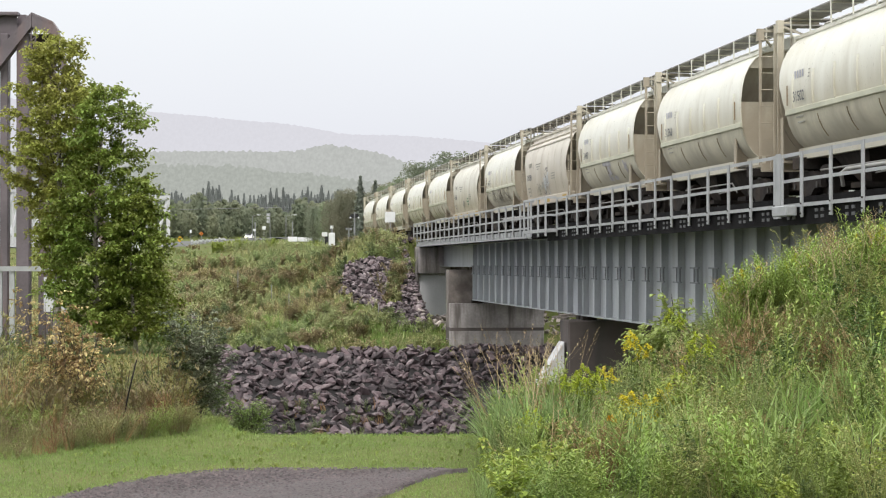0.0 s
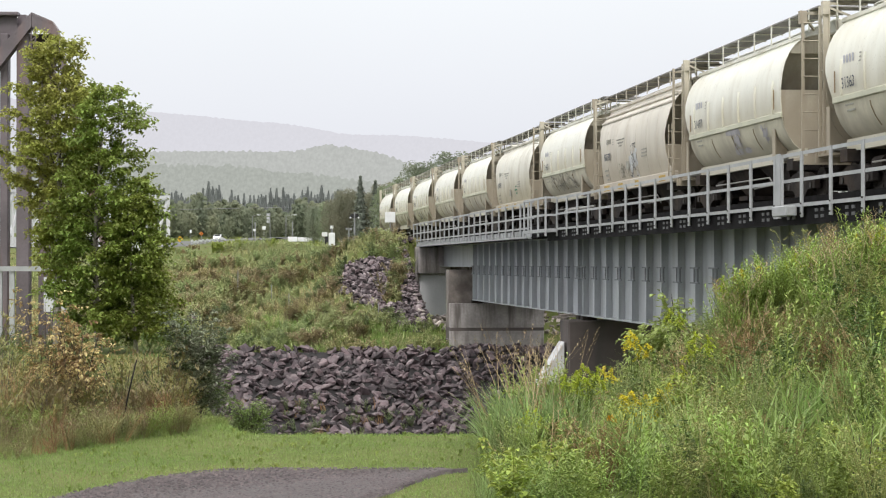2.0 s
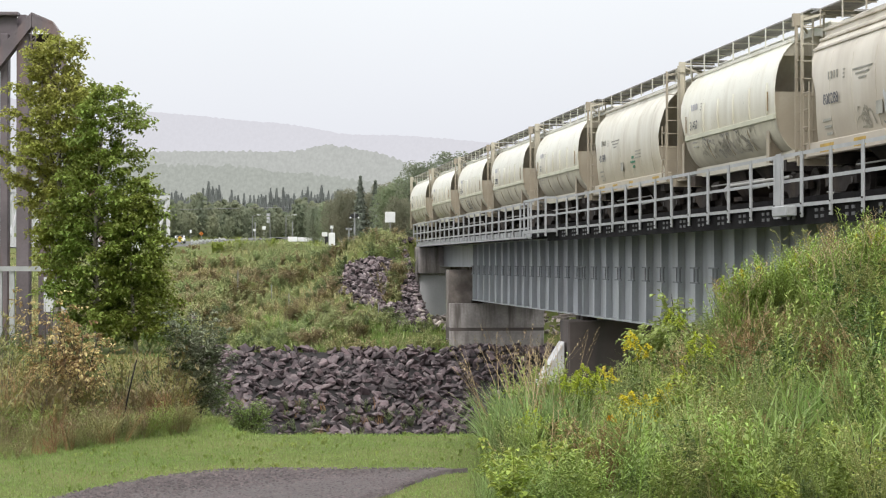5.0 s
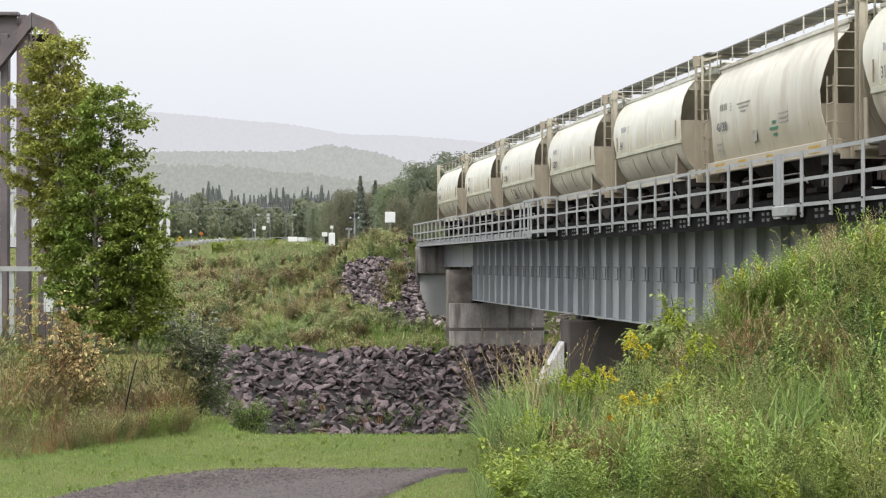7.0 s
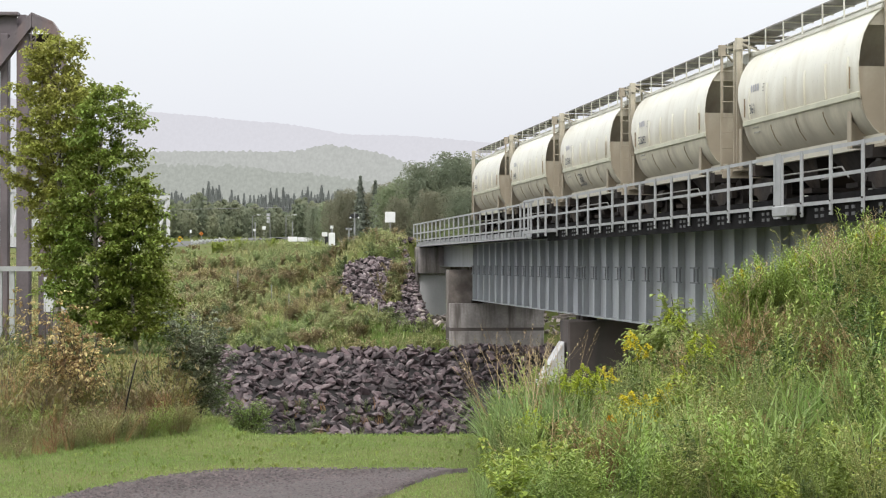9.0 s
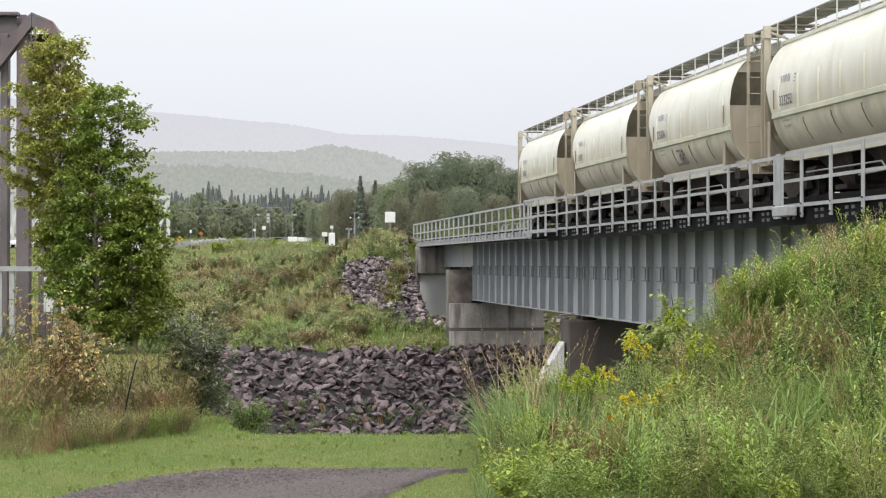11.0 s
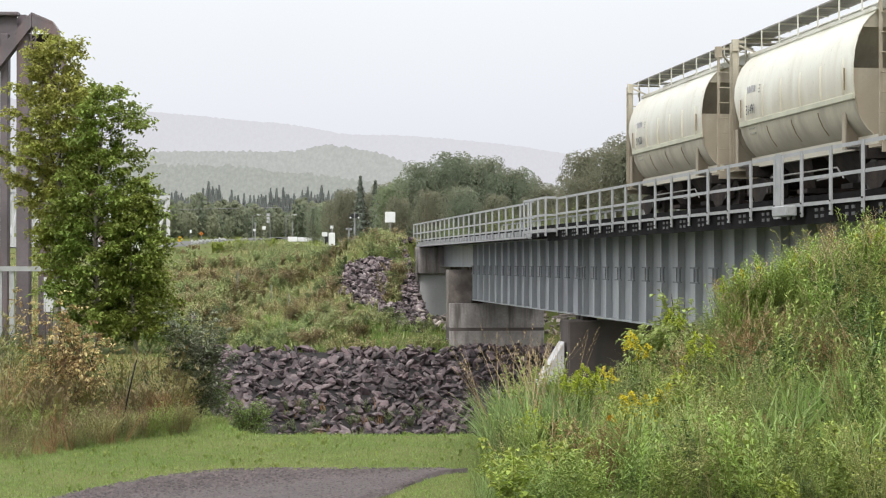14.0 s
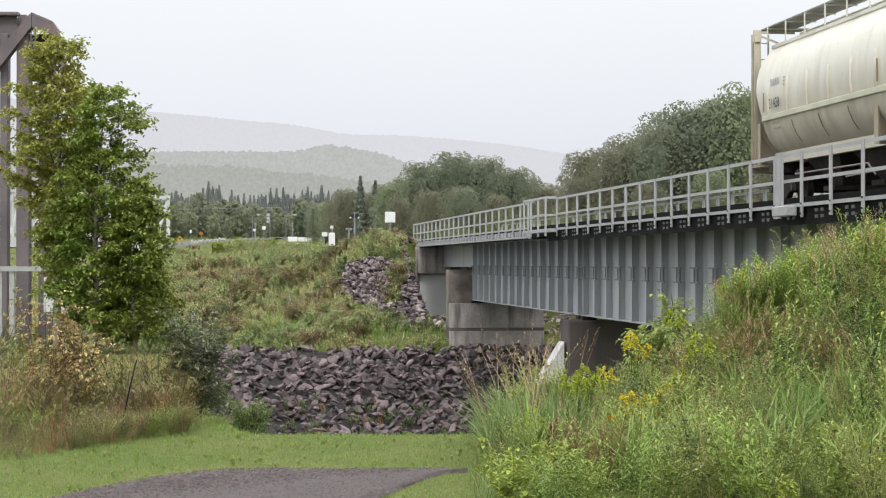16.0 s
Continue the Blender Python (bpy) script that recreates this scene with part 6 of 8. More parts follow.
scatter("bank_top_grass", MEADOW[:4], on_ground(g2w, g2v), RG, [LEAF["lawn"]], "bright green grass along the top of the stones", "grass", (0.4, 0.85), 0.15)
crest_v, crest_w = NR.uniform(134, 150, 300), None
crest_w = NR.uniform(-0.145, -0.06, 300) * crest_v
scatter("crest_weeds", [leafy(RG, 1.1, 16, 0.2, 0.1, 0, 5) for _ in range(3)], on_ground(crest_w, crest_v), RG, [LEAF["clump_green"]], "yellow-green weeds along the crest of the bank", "weeds", (0.4, 0.85), 0.12, sizes=1 - 0.72 * smooth01(0.112, 0.119, -crest_w / crest_v))
BR = [leafy(RG, 1.1, 30, 0.11, 0.03, 0, 9, 0.2, 0.15, 0.5) for _ in range(3)]
bw, bv = [], []
for cw, cv, k in ((-12.6, 116, 45), (-12.0, 116.5, 30), (-9.8, 124, 26), (-8.4, 106, 20), (-4.6, 102.5, 16), (-9.3, 123, 16), (-5.2, 103.5, 10), (-13.5, 108, 14), (-7.4, 129, 14), (-10.2, 111.5, 12), (-16, 125, 12), (-3.9, 112, 6), (-12.0, 104, 10), (-6.8, 108, 10)):
    bw += list(NR.normal(cw, 0.6, max(3, k // 3)))
    bv += list(NR.normal(cv, 0.8, max(3, k // 3)))
scatter("dry_meadow_stalks", BR, on_ground(bw, bv), RG, [LEAF["brown"]], "brown withered bushes standing in the meadow", "weeds", (0.7, 1.2), 0.12)
MB = [leafy(RG, 0.8, 26, 0.16, 0.09, 0, 9, 0.2, 0.05, 0.9) for _ in range(4)]


def meadow_patches(n, seed, share, v0=100.5, v1=134.0):
    ws, vs = [], []
    while len(ws) < n:
        v = NR.uniform(v0, v1)
        w = NR.uniform(-0.155, 0.0) * v
        if noise.noise(Vector((w * 0.22, v * 0.22, seed))) > share and not (on_cone(w, v) and w > -7.2) and v * SA + w * CA < 12:
            ws.append(w)
            vs.append(v)
    return on_ground(ws, vs)


scatter("green_meadow_bushes", MB, meadow_patches(260, 2.0, 0.0), RG, [LEAF["clump_green"]], "fresh green leafy clumps in the meadow", "weeds", (0.6, 1.35), 0.12)
scatter("dark_meadow_bushes", MB, meadow_patches(130, 8.0, 0.15), RG, [LEAF["clump_dark"]], "deep green leafy clumps in the meadow", "weeds", (0.6, 1.3), 0.12)
scatter("olive_meadow_bushes", MB, meadow_patches(150, 14.0, 0.08), RG, [LEAF["clump_olive"]], "olive and brown clumps in the meadow", "weeds", (0.6, 1.4), 0.12)
scatter("crest_bushes", MB, meadow_patches(110, 21.0, -0.05, 134, 146), RG, [LEAF["clump_green"]], "yellow-green clumps along the crest of the bank", "weeds", (0.35, 0.7), 0.12)
pv2 = NR.uniform(150, 300, 80)
scatter("far_verge_weeds", MB, on_ground(NR.uniform(-0.142, -0.06, 80) * pv2, pv2), RG, [LEAF["clump_olive"]], "rough olive weeds on the flat before the road", "weeds", (0.4, 0.9), 0.12)
cbw = np.array([-17.1, -16.8, -16.5, -16.2, -16.9, -16.4, -15.9, -15.5, -13.2, -12.9, -10.1, -9.7])
tg_v = NR.uniform(110.2, 117.4, 70)
tg_w = NR.uniform(-3.45, -2.4, 70) + 0.06 * (tg_v - 110)
scatter("tongue_weeds", MB, on_ground(tg_w[:40], tg_v[:40]), RG, [LEAF["clump_green"]], "weeds growing between the embankment stones", "weeds", (0.4, 0.8), 0.15)
scatter("tongue_brush", MB, on_ground(tg_w[40:], tg_v[40:]), RG, [LEAF["clump_olive"]], "brown brush between the embankment stones", "weeds", (0.4, 0.8), 0.15)
scatter("wing_wall_grass", MEADOW, on_ground(NR.uniform(-2.7, -1.5, 50), NR.uniform(117.4, 121.5, 50)), RG, [LEAF["meadow"]], "rough grass behind the wing wall", "grass", (0.4, 0.7), 0.15)
scatter("crest_shrubs", MB, on_ground(cbw, np.linspace(143, 146.5, 12)), RG, [LEAF["lime"]], "taller yellow-green weeds on the crest of the bank", "weeds", (0.95, 1.3), 0.1)
rw, rv = NR.uniform(-11, 2.5, 90), NR.uniform(89.5, 93.5, 90)
grow = np.array([noise.noise(Vector((a * 0.5, b * 0.3, 17.0))) > -0.02 for a, b in zip(rw, rv)])
scatter("riprap_weeds", [leafy(RG, 0.6, 30, 0.11, 0.045, 0, 7, 0.2, 0.05, 0.8) for _ in range(3)], on_ground(rw[grow], rv[grow]) + np.array([0, 0, 0.1]), RG, [LEAF["clump_dark"]], "green weeds growing between the stones", "weeds", (0.5, 1.2), 0.2)
scatter("riprap_grass", [tuft(RG, 14, 0.7, 0.03, 0.2, 0.6, 0, 3) for _ in range(3)], on_ground(rw[grow][::2] + 0.5, rv[grow][::2]) + np.array([0, 0, 0.1]), RG, [LEAF["russet"]], "reddish grass growing between the stones", "grass", (0.5, 1.0), 0.2)

# ---- near lawn and loose gravel ----
pb = Quads()
pb.add([(-1, -1, 0), (1, -1, 0), (1, 1, 0), (-1, 1, 0), (-0.6, -0.5, 0.8), (0.5, -0.6, 0.9), (0.6, 0.5, 0.7), (-0.5, 0.6, 0.8)], [(0, 1, 5, 4), (1, 2, 6, 5), (2, 3, 7, 6), (3, 0, 4, 7), (4, 5, 6, 7)])
pv = NR.uniform(13.5, 15.9, 9500)
pw = NR.uniform(-3.2, 0.3, 9500)
sel = (pv < 15.58 - 6.8 * np.clip((-1.3 - pw) / 2.4, 0, 9) ** 2.6 - 0.15 * np.clip(pw, 0, 9)) & (pw < 0.05 - 0.25 * (15.7 - pv))
scatter("loose_gravel", [pb.arrays()], on_ground(pw[sel], pv[sel]) + np.array([0, 0, 0.031]), RG, [M["pebble"]], "loose purplish gravel stones on the drive", "gravel", (0.004, 0.011), 0.1)
LAWN = [tuft(RG, 9, 0.062, 0.009, 0.10, 1.1, 0, 1) for _ in range(4)]
lv = NR.uniform(13.6, 21.5, 21000)
lw = NR.uniform(-0.25, 0.045, 21000) * lv
gravel_edge = 15.58 - 6.8 * np.clip((-1.3 - lw) / 2.4, 0, 9) ** 2.6 - 0.15 * np.clip(lw, 0, 9)
sel = (lv > gravel_edge - NR.uniform(-0.12, 0.12, 21000)) | (lw > 0.07 - 0.25 * (15.7 - lv) + NR.normal(0, 0.06, 21000))
scatter("lawn", LAWN, on_ground(lw[sel], lv[sel]), RG, [LEAF["lawn"]], "short mown green grass beside the drive", "grass", (0.6, 1.3), 0.2)
cv_, cw_ = NR.uniform(14.0, 20, 260), None
cw_ = NR.uniform(-0.235, 0.02, 260) * cv_
sel = cv_ > 15.7 - 6.8 * np.clip((-1.3 - cw_) / 2.4, 0, 9) ** 2.6
scatter("lawn_clover", [leafy(RG, 0.05, 3, 0.024, 0.02, 0, 4, 0.2, 0.4, 1.2) for _ in range(2)], on_ground(cw_[sel], cv_[sel]), RG, [LEAF["weed"]], "clover and small broad leaves in the lawn", "weeds", (0.5, 1.0), 0.2)

# ---- weeds on the near right bank ----
def bank_edge(v):
    return 0.30 + 0.055 * (v - 14.0) + 0.06 * math.sin(v * 2.1)


def bank_spots(n, seed, share, v0=12.4, v1=24.5, w0=-0.6, w1=6.4, size=1.1):
    """Places on the bank, gathered in patches: a lower share fills more of it."""
    ws, vs = [], []
    while len(ws) < n:
        v = NR.uniform(v0, v1)
        w = NR.uniform(w0, w1)
        p = noise.noise(Vector((w * size, v * size, seed * 7.3)))
        if bank_edge(v) + 0.2 * NR.random() < w < 0.245 * v and p > share + NR.normal(0, 0.06):
            ws.append(w)
            vs.append(v)
    return on_ground(ws, vs)


def branchy(rg, h, stems, branches, leaves, length, width, spread=0.45, droop=0.25, m=0):
    """A bushy weed: stems with side shoots, each set with leaves in two rows."""
    q = Quads()
    for _ in range(stems):
        a, ln = rg.uniform(0, 6.28), h * spread * rg.uniform(0.2, 1.0)
        top = np.array([math.cos(a) * ln, math.sin(a) * ln, h * rg.uniform(0.75, 1.05)])
        stem(q, (0, 0, -0.05), top, 0.003, m)
        for k in range(branches):
            t = 0.18 + 0.80 * (k + rg.random()) / branches
            b = top * np.array([t ** 1.3, t ** 1.3, t])
            aa, reach = rg.uniform(0, 6.28), h * 0.34 * (1.18 - t) * rg.uniform(0.6, 1.2)
            d = np.array([math.cos(aa), math.sin(aa), rg.uniform(0.3, 1.0)])
            d /= np.linalg.norm(d)
            for j in range(leaves):
                c = aa + rg.choice((-1, 1)) * rg.uniform(0.4, 1.3)
                leaf(q, b + d * reach * (j + 0.5) / leaves, (math.cos(c), math.sin(c), rg.uniform(-droop, 0.5)), length * rg.uniform(0.6, 1.15), width * rg.uniform(0.7, 1.2), m)
    return q.arrays()


def wand(rg, h, stems, leaves, length, width, m=0):
    """Upright unbranched stems close set with narrow arching leaves."""
    q = Quads()
    for _ in range(stems):
        a, ln = rg.uniform(0, 6.28), h * rg.uniform(0.05, 0.32)
        base = np.array([rg.gauss(0, 0.05), rg.gauss(0, 0.05), -0.04])
        top = base + np.array([math.cos(a) * ln, math.sin(a) * ln, h * rg.uniform(0.7, 1.05)])
        stem(q, base, top, 0.0035, m)
        for k in range(leaves):
            t = 0.15 + 0.85 * (k + rg.random()) / leaves
            b = base + (top - base) * np.array([t ** 1.2, t ** 1.2, t])
            c = k * 2.4 + rg.uniform(-0.4, 0.4)
            leaf(q, b, (math.cos(c), math.sin(c), rg.uniform(-0.1, 0.55) + 0.5 * t), length * rg.uniform(0.7, 1.15) * (1.15 - 0.55 * t), width * rg.uniform(0.8, 1.2), m, 0.4)
    return q.arrays()


SMALL = [branchy(RG, 0.42, 5, 7, 7, 0.036, 0.019) for _ in range(5)]
FINE = [branchy(RG, 0.55, 6, 9, 8, 0.028, 0.010, 0.5) for _ in range(5)]
ROUNDED = [branchy(RG, 0.40, 4, 6, 5, 0.062, 0.036, 0.6, 0.5) for _ in range(4)]
WANDS = [wand(RG, 0.55, 6, 34, 0.085, 0.015) for _ in range(5)]
WEEDS = SMALL + WANDS
LONG = [tuft(RG, 16, 0.5, 0.010, 0.10, 0.8, 0, 4) for _ in range(5)]
# low growth kept very dark to give shade between the taller weeds
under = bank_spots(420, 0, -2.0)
scatter("undergrowth", SMALL + ROUNDED, under, RG, [LEAF["weed_dark"]], "deep green undergrowth on the bank, darkened to stand for shade", "weeds", (0.35, 0.55), 0.16)
KINDS_OF_WEED = (
    ("leafy_weeds", SMALL, "weed", 0.09, "dense fresh green leafy weeds on the bank"),
    ("tall_weeds", WANDS, "weed", 0.02, "upright narrow-leaved green weeds on the bank"),
    ("light_weeds", WANDS, "bright_grass", 0.0, "light yellow-green upright weeds on the bank"),
    ("round_leaved_weeds", ROUNDED, "lime", 0.0, "bright round-leaved weeds on the bank"),
    ("dark_weeds", SMALL, "weed_dark", -0.06, "deep green leafy clumps on the bank"),
    ("olive_brush", FINE, "bank_olive", 0.0, "dull olive fine-leaved brush high on the bank"),
    ("grey_weeds", FINE, "grey_weed", -0.14, "grey-green feathery weeds on the bank"))


BROAD_AT = [(2.36, 13.9), (2.45, 14.4), (2.62, 15.0), (2.85, 15.6), (2.62, 16.6), (1.36, 14.4), (1.48, 14.6), (1.63, 14.7), (1.5, 15.0), (0.75, 15.4), (2.05, 15.2), (3.3, 15.6), (3.5, 14.4), (2.9, 13.6), (3.72, 16.2)]


def weed_patches(n):
    """Each place on the bank goes to the kind of weed that is strongest there; the growth is hummocky."""
    out = [([], []) for _ in KINDS_OF_WEED]
    for p in bank_spots(n, 0.4, -2.0):
        w, v = p[0] * CA - p[1] * SA, p[0] * SA + p[1] * CA
        high = float(smooth01(2.0, 3.4, w))
        # reeds stand alone at the end of the bank, and withered brush thins the middle
        thin = 0.8 if w < 1.15 and 15.6 < v < 18.4 else 0.45 if 2.3 < w < 3.2 and 17.3 < v < 18.9 else 0.9 if any(abs(w - a) < 0.17 and -0.75 < v - b < 0.25 for a, b in BROAD_AT) else 0.0
        if NR.random() < thin:
            continue
        best = max(range(len(KINDS_OF_WEED)), key=lambda k: KINDS_OF_WEED[k][3] + (0.30 * high - 0.12 if k == 5 else -0.10 * high if k in (2, 3) else 0.0)
                   - (0.26 * float(smooth01(15.4, 14.0, v)) if k in (4, 6) else 0.0) + (0.16 * float(smooth01(15.2, 16.2, v)) * float(smooth01(1.2, 1.7, w)) if k == 4 else 0.0)
                   + (0.16 * float(smooth01(15.0, 13.8, v)) if k in (2, 3) else 0.0)
                   + (0.6 * bump(w, 3.7, 0.8) * bump(v, 17.0, 1.3) if k == 4 else (0.2 + 0.1 * k) * float(smooth01(18.6, 19.2, v)) * float(smooth01(3.4, 3.9, w)) if k in (0, 2) else 0.0) + noise.noise(Vector((w * 1.9, v * 1.1, 3.7 + 11.3 * k))) + NR.normal(0, 0.05))
        out[best][0].append(p)
        low = 1.0 - 0.6 * float(smooth01(18.8, 20.2, v)) * (1.0 - float(smooth01(0.146, 0.162, w / v)))
        out[best][1].append((1.12 + 0.85 * noise.noise(Vector((w * 2.3, v * 1.3, 91.0)))) * low)
    return out


for (nm, tp, mt, _, lb), (pl, sz) in zip(KINDS_OF_WEED, weed_patches(760)):
    scatter(nm, tp, np.array(pl), RG, [LEAF[mt]], lb, "weeds", (0.72, 1.12), 0.16, sizes=np.array(sz))
scatter("brown_brush", FINE, np.concatenate([bank_spots(34, 8, 0.15, 14, 19.5), on_ground(NR.normal(2.75, 0.26, 15), NR.normal(18.1, 0.5, 15)), on_ground(NR.normal(3.5, 0.14, 8), NR.normal(17.0, 0.25, 8)), on_ground(NR.normal(1.17, 0.07, 8), NR.normal(14.3, 0.2, 8))]), RG, [LEAF["dry"]], "brown withered brush among the weeds", "weeds", (0.6, 1.0), 0.22)


def patch(places, spread, per):
    """Places close round each of a few middles."""
    ws, vs = [], []
    for cw, cv in places:
        ws += list(NR.normal(cw, spread, per))
        vs += list(NR.normal(cv, spread * 1.4, per))
    return on_ground(ws, vs)


# bright upright clumps that stand out on the crest
scatter("crest_wands", [wand(RG, 0.85, 8, 46, 0.085, 0.014) for _ in range(4)], patch([(2.95, 19.4), (3.08, 19.6), (3.22, 19.5), (3.36, 19.6), (3.5, 19.7), (3.86, 19.8), (4.5, 20.0)], 0.07, 8), RG, [LEAF["bright_grass"]], "tall bright green leafy wands on the crest of the bank", "weeds", (0.85, 1.12), 0.08)
scatter("crest_brush", [branchy(RG, 0.8, 6, 10, 8, 0.04, 0.015) for _ in range(4)], patch([(3.2, 19.2), (3.6, 19.6), (4.1, 19.6), (4.4, 19.4), (4.8, 20.0), (2.9, 20.0)], 0.16, 7), RG, [LEAF["bright_grass"]], "dense green brush on the crest of the bank", "weeds", (0.45, 0.75), 0.1)
scatter("crest_wand_patch", WANDS, on_ground(NR.uniform(4.3, 5.6, 60), NR.uniform(19.2, 23.5, 60)), RG, [LEAF["bright_grass"]], "light green upright weeds along the crest of the bank", "weeds", (0.9, 1.3), 0.12)
scatter("crest_light_weeds", WANDS + FINE, on_ground(NR.uniform(3.65, 4.7, 60), NR.uniform(17.8, 19.3, 60)), RG, [LEAF["bright_grass"]], "light green feathery weeds below the crest of the bank", "weeds", (0.55, 0.85), 0.12)
scatter("bud_clumps", [wand(RG, 0.5, 9, 30, 0.06, 0.013) for _ in range(3)], patch([(1.24, 17.0), (1.32, 16.8), (0.72, 15.6), (0.62, 15.4), (4.6, 18.6), (2.0, 16.6)], 0.06, 5), RG, [LEAF["bright_grass"]], "bright yellow-green young goldenrod clumps", "weeds", (0.8, 1.1), 0.1)
# grasses
scatter("broad_grass", [tuft(RG, 16, 0.52, 0.021, 0.08, 0.75, 0, 5) for _ in range(5)], patch(BROAD_AT, 0.085, 5), RG, [LEAF["broad"]], "bright clumps of broad-bladed grass on the bank", "grass", (0.95, 1.35), 0.2)
scatter("long_grass", LONG, bank_spots(210, 3.3, -0.05, 12.6, 20.5), RG, [LEAF["grass"]], "long bending green grass clumps on the bank", "grass", (0.6, 1.05), 0.15)
ev = NR.uniform(13.3, 18.6, 70)
scatter("edge_grass", LONG, on_ground([bank_edge(v) + abs(NR.normal(0.02, 0.22)) for v in ev], ev), RG, [LEAF["reed"]], "grass tufts along the foot of the bank", "grass", (0.4, 0.8), 0.18)
scatter("tall_edge_reeds", [tuft(RG, 15, 0.62, 0.022, 0.09, 0.7, 0, 5) for _ in range(4)], on_ground(NR.uniform(0.42, 1.15, 130), NR.uniform(15.8, 18.3, 130)), RG, [LEAF["reed"]], "tall reed-like grass at the end of the bank", "grass", (0.75, 1.2), 0.16)
scatter("tan_stalks", [plume_grass(RG, 0.8, 2) for _ in range(5)], np.concatenate([bank_spots(24, 6, -0.1, 13.5, 19.0), on_ground(NR.normal(2.75, 0.3, 26), NR.normal(18.0, 0.5, 26))]), RG, [LEAF["straw"]], "thin pale seeding grass stalks leaning over the weeds", "grass", (0.7, 1.1), 0.3)
scatter("reed_stalks", [plume_grass(RG, 1.1, 2) for _ in range(4)], on_ground(NR.uniform(0.4, 1.15, 26), NR.uniform(16.8, 18.4, 26)), RG, [LEAF["straw"]], "tall pale grass stalks at the edge of the bank", "grass", (0.8, 1.1), 0.22)


def panicle_grass(rg, h, n):
    """Seeding grass with open drooping panicles."""
    q = Quads()
    for _ in range(n):
        a, lean, hh = rg.uniform(0, 6.28), rg.uniform(0.1, 0.3) * h, h * rg.uniform(0.8, 1.0)
        blade(q, (rg.gauss(0, 0.05), rg.gauss(0, 0.05), 0), a, hh, 0.007, lean, 0, 4)
        d = np.array([math.cos(a), math.sin(a), 0])
        for k in range(16):
            t = 0.68 + 0.32 * k / 16
            p = d * lean * t * t + np.array([0, 0, hh * (t - 0.25 * (lean / hh) * t * t)])
            c = rg.uniform(0, 6.28)
            w = np.array([math.cos(c), math.sin(c), 0.9]) * 0.11 * (1.3 - t)
            for j in range(6):
                leaf(q, p + w * (0.3 + j / 6), (math.cos(c) * 0.6, math.sin(c) * 0.6, 0.5), 0.022, 0.007)
    return q.arrays()


scatter("seeding_grass", [panicle_grass(RG, 1.0, 5) for _ in range(3)], on_ground([3.72, 3.9, 4.05, 2.88, 2.98, 4.2], [19.0, 19.1, 19.0, 19.0, 19.2, 19.3]), RG, [LEAF["straw"]], "feathery seeding grass heads above the bank", "grass", (0.92, 1.1), 0.12)


def bent_stalk(a, b, rise, r, material=None, label="long pale dry stalk arching over the weeds"):
    """A long dry stalk standing in or lying over the weeds in an arch."""
    bm = bmesh.new()
    a, b = Vector(a), Vector(b)
    tapered(bm, [(a.lerp(b, k / 6) + Vector((0, 0, rise * math.sin(math.pi * k / 6))), r * (1 - 0.12 * k)) for k in range(7)], 5)
    me = bpy.data.meshes.new("bent_stalk")
    bm.to_mesh(me)
    bm.free()
    me.materials.append(material or LEAF["straw"])
    tagged(new("bent_stalk", me), label, "stalk", "bent dry stalks")


for w0, v0, h0, w1, v1, h1, rise in ((3.15, 16.9, 0.15, 2.30, 17.3, 0.44, 0.05), (3.2, 16.9, 0.12, 2.58, 17.5, 0.52, 0.04), (3.1, 17.1, 0.1, 2.45, 17.5, 0.50, 0.07), (3.05, 17.6, 0.0, 2.95, 18.0, 0.7, 0.02)):
    p, q2 = on_ground([w0], [v0])[0], on_ground([w1], [v1])[0]
    bent_stalk((p[0], p[1], p[2] + h0), (q2[0], q2[1], q2[2] + h1), rise, 0.006)
for w0, v0, w1, v1, h1 in ((2.98, 13.5, 2.86, 13.5, 0.52), (3.0, 13.5, 3.03, 13.45, 0.46), (3.02, 13.5, 3.1, 13.5, 0.36), (2.96, 13.5, 2.92, 13.4, 0.38), (2.94, 13.5, 2.80, 13.5, 0.34), (3.0, 13.5, 3.0, 13.4, 0.30)):
    p, q2 = on_ground([w0], [v0])[0], on_ground([w1], [v1])[0]
    bent_stalk(p, (q2[0], q2[1], q2[2] + h1), 0.02, 0.006, LEAF["dark_bark"], "dark withered stalk standing among the weeds")


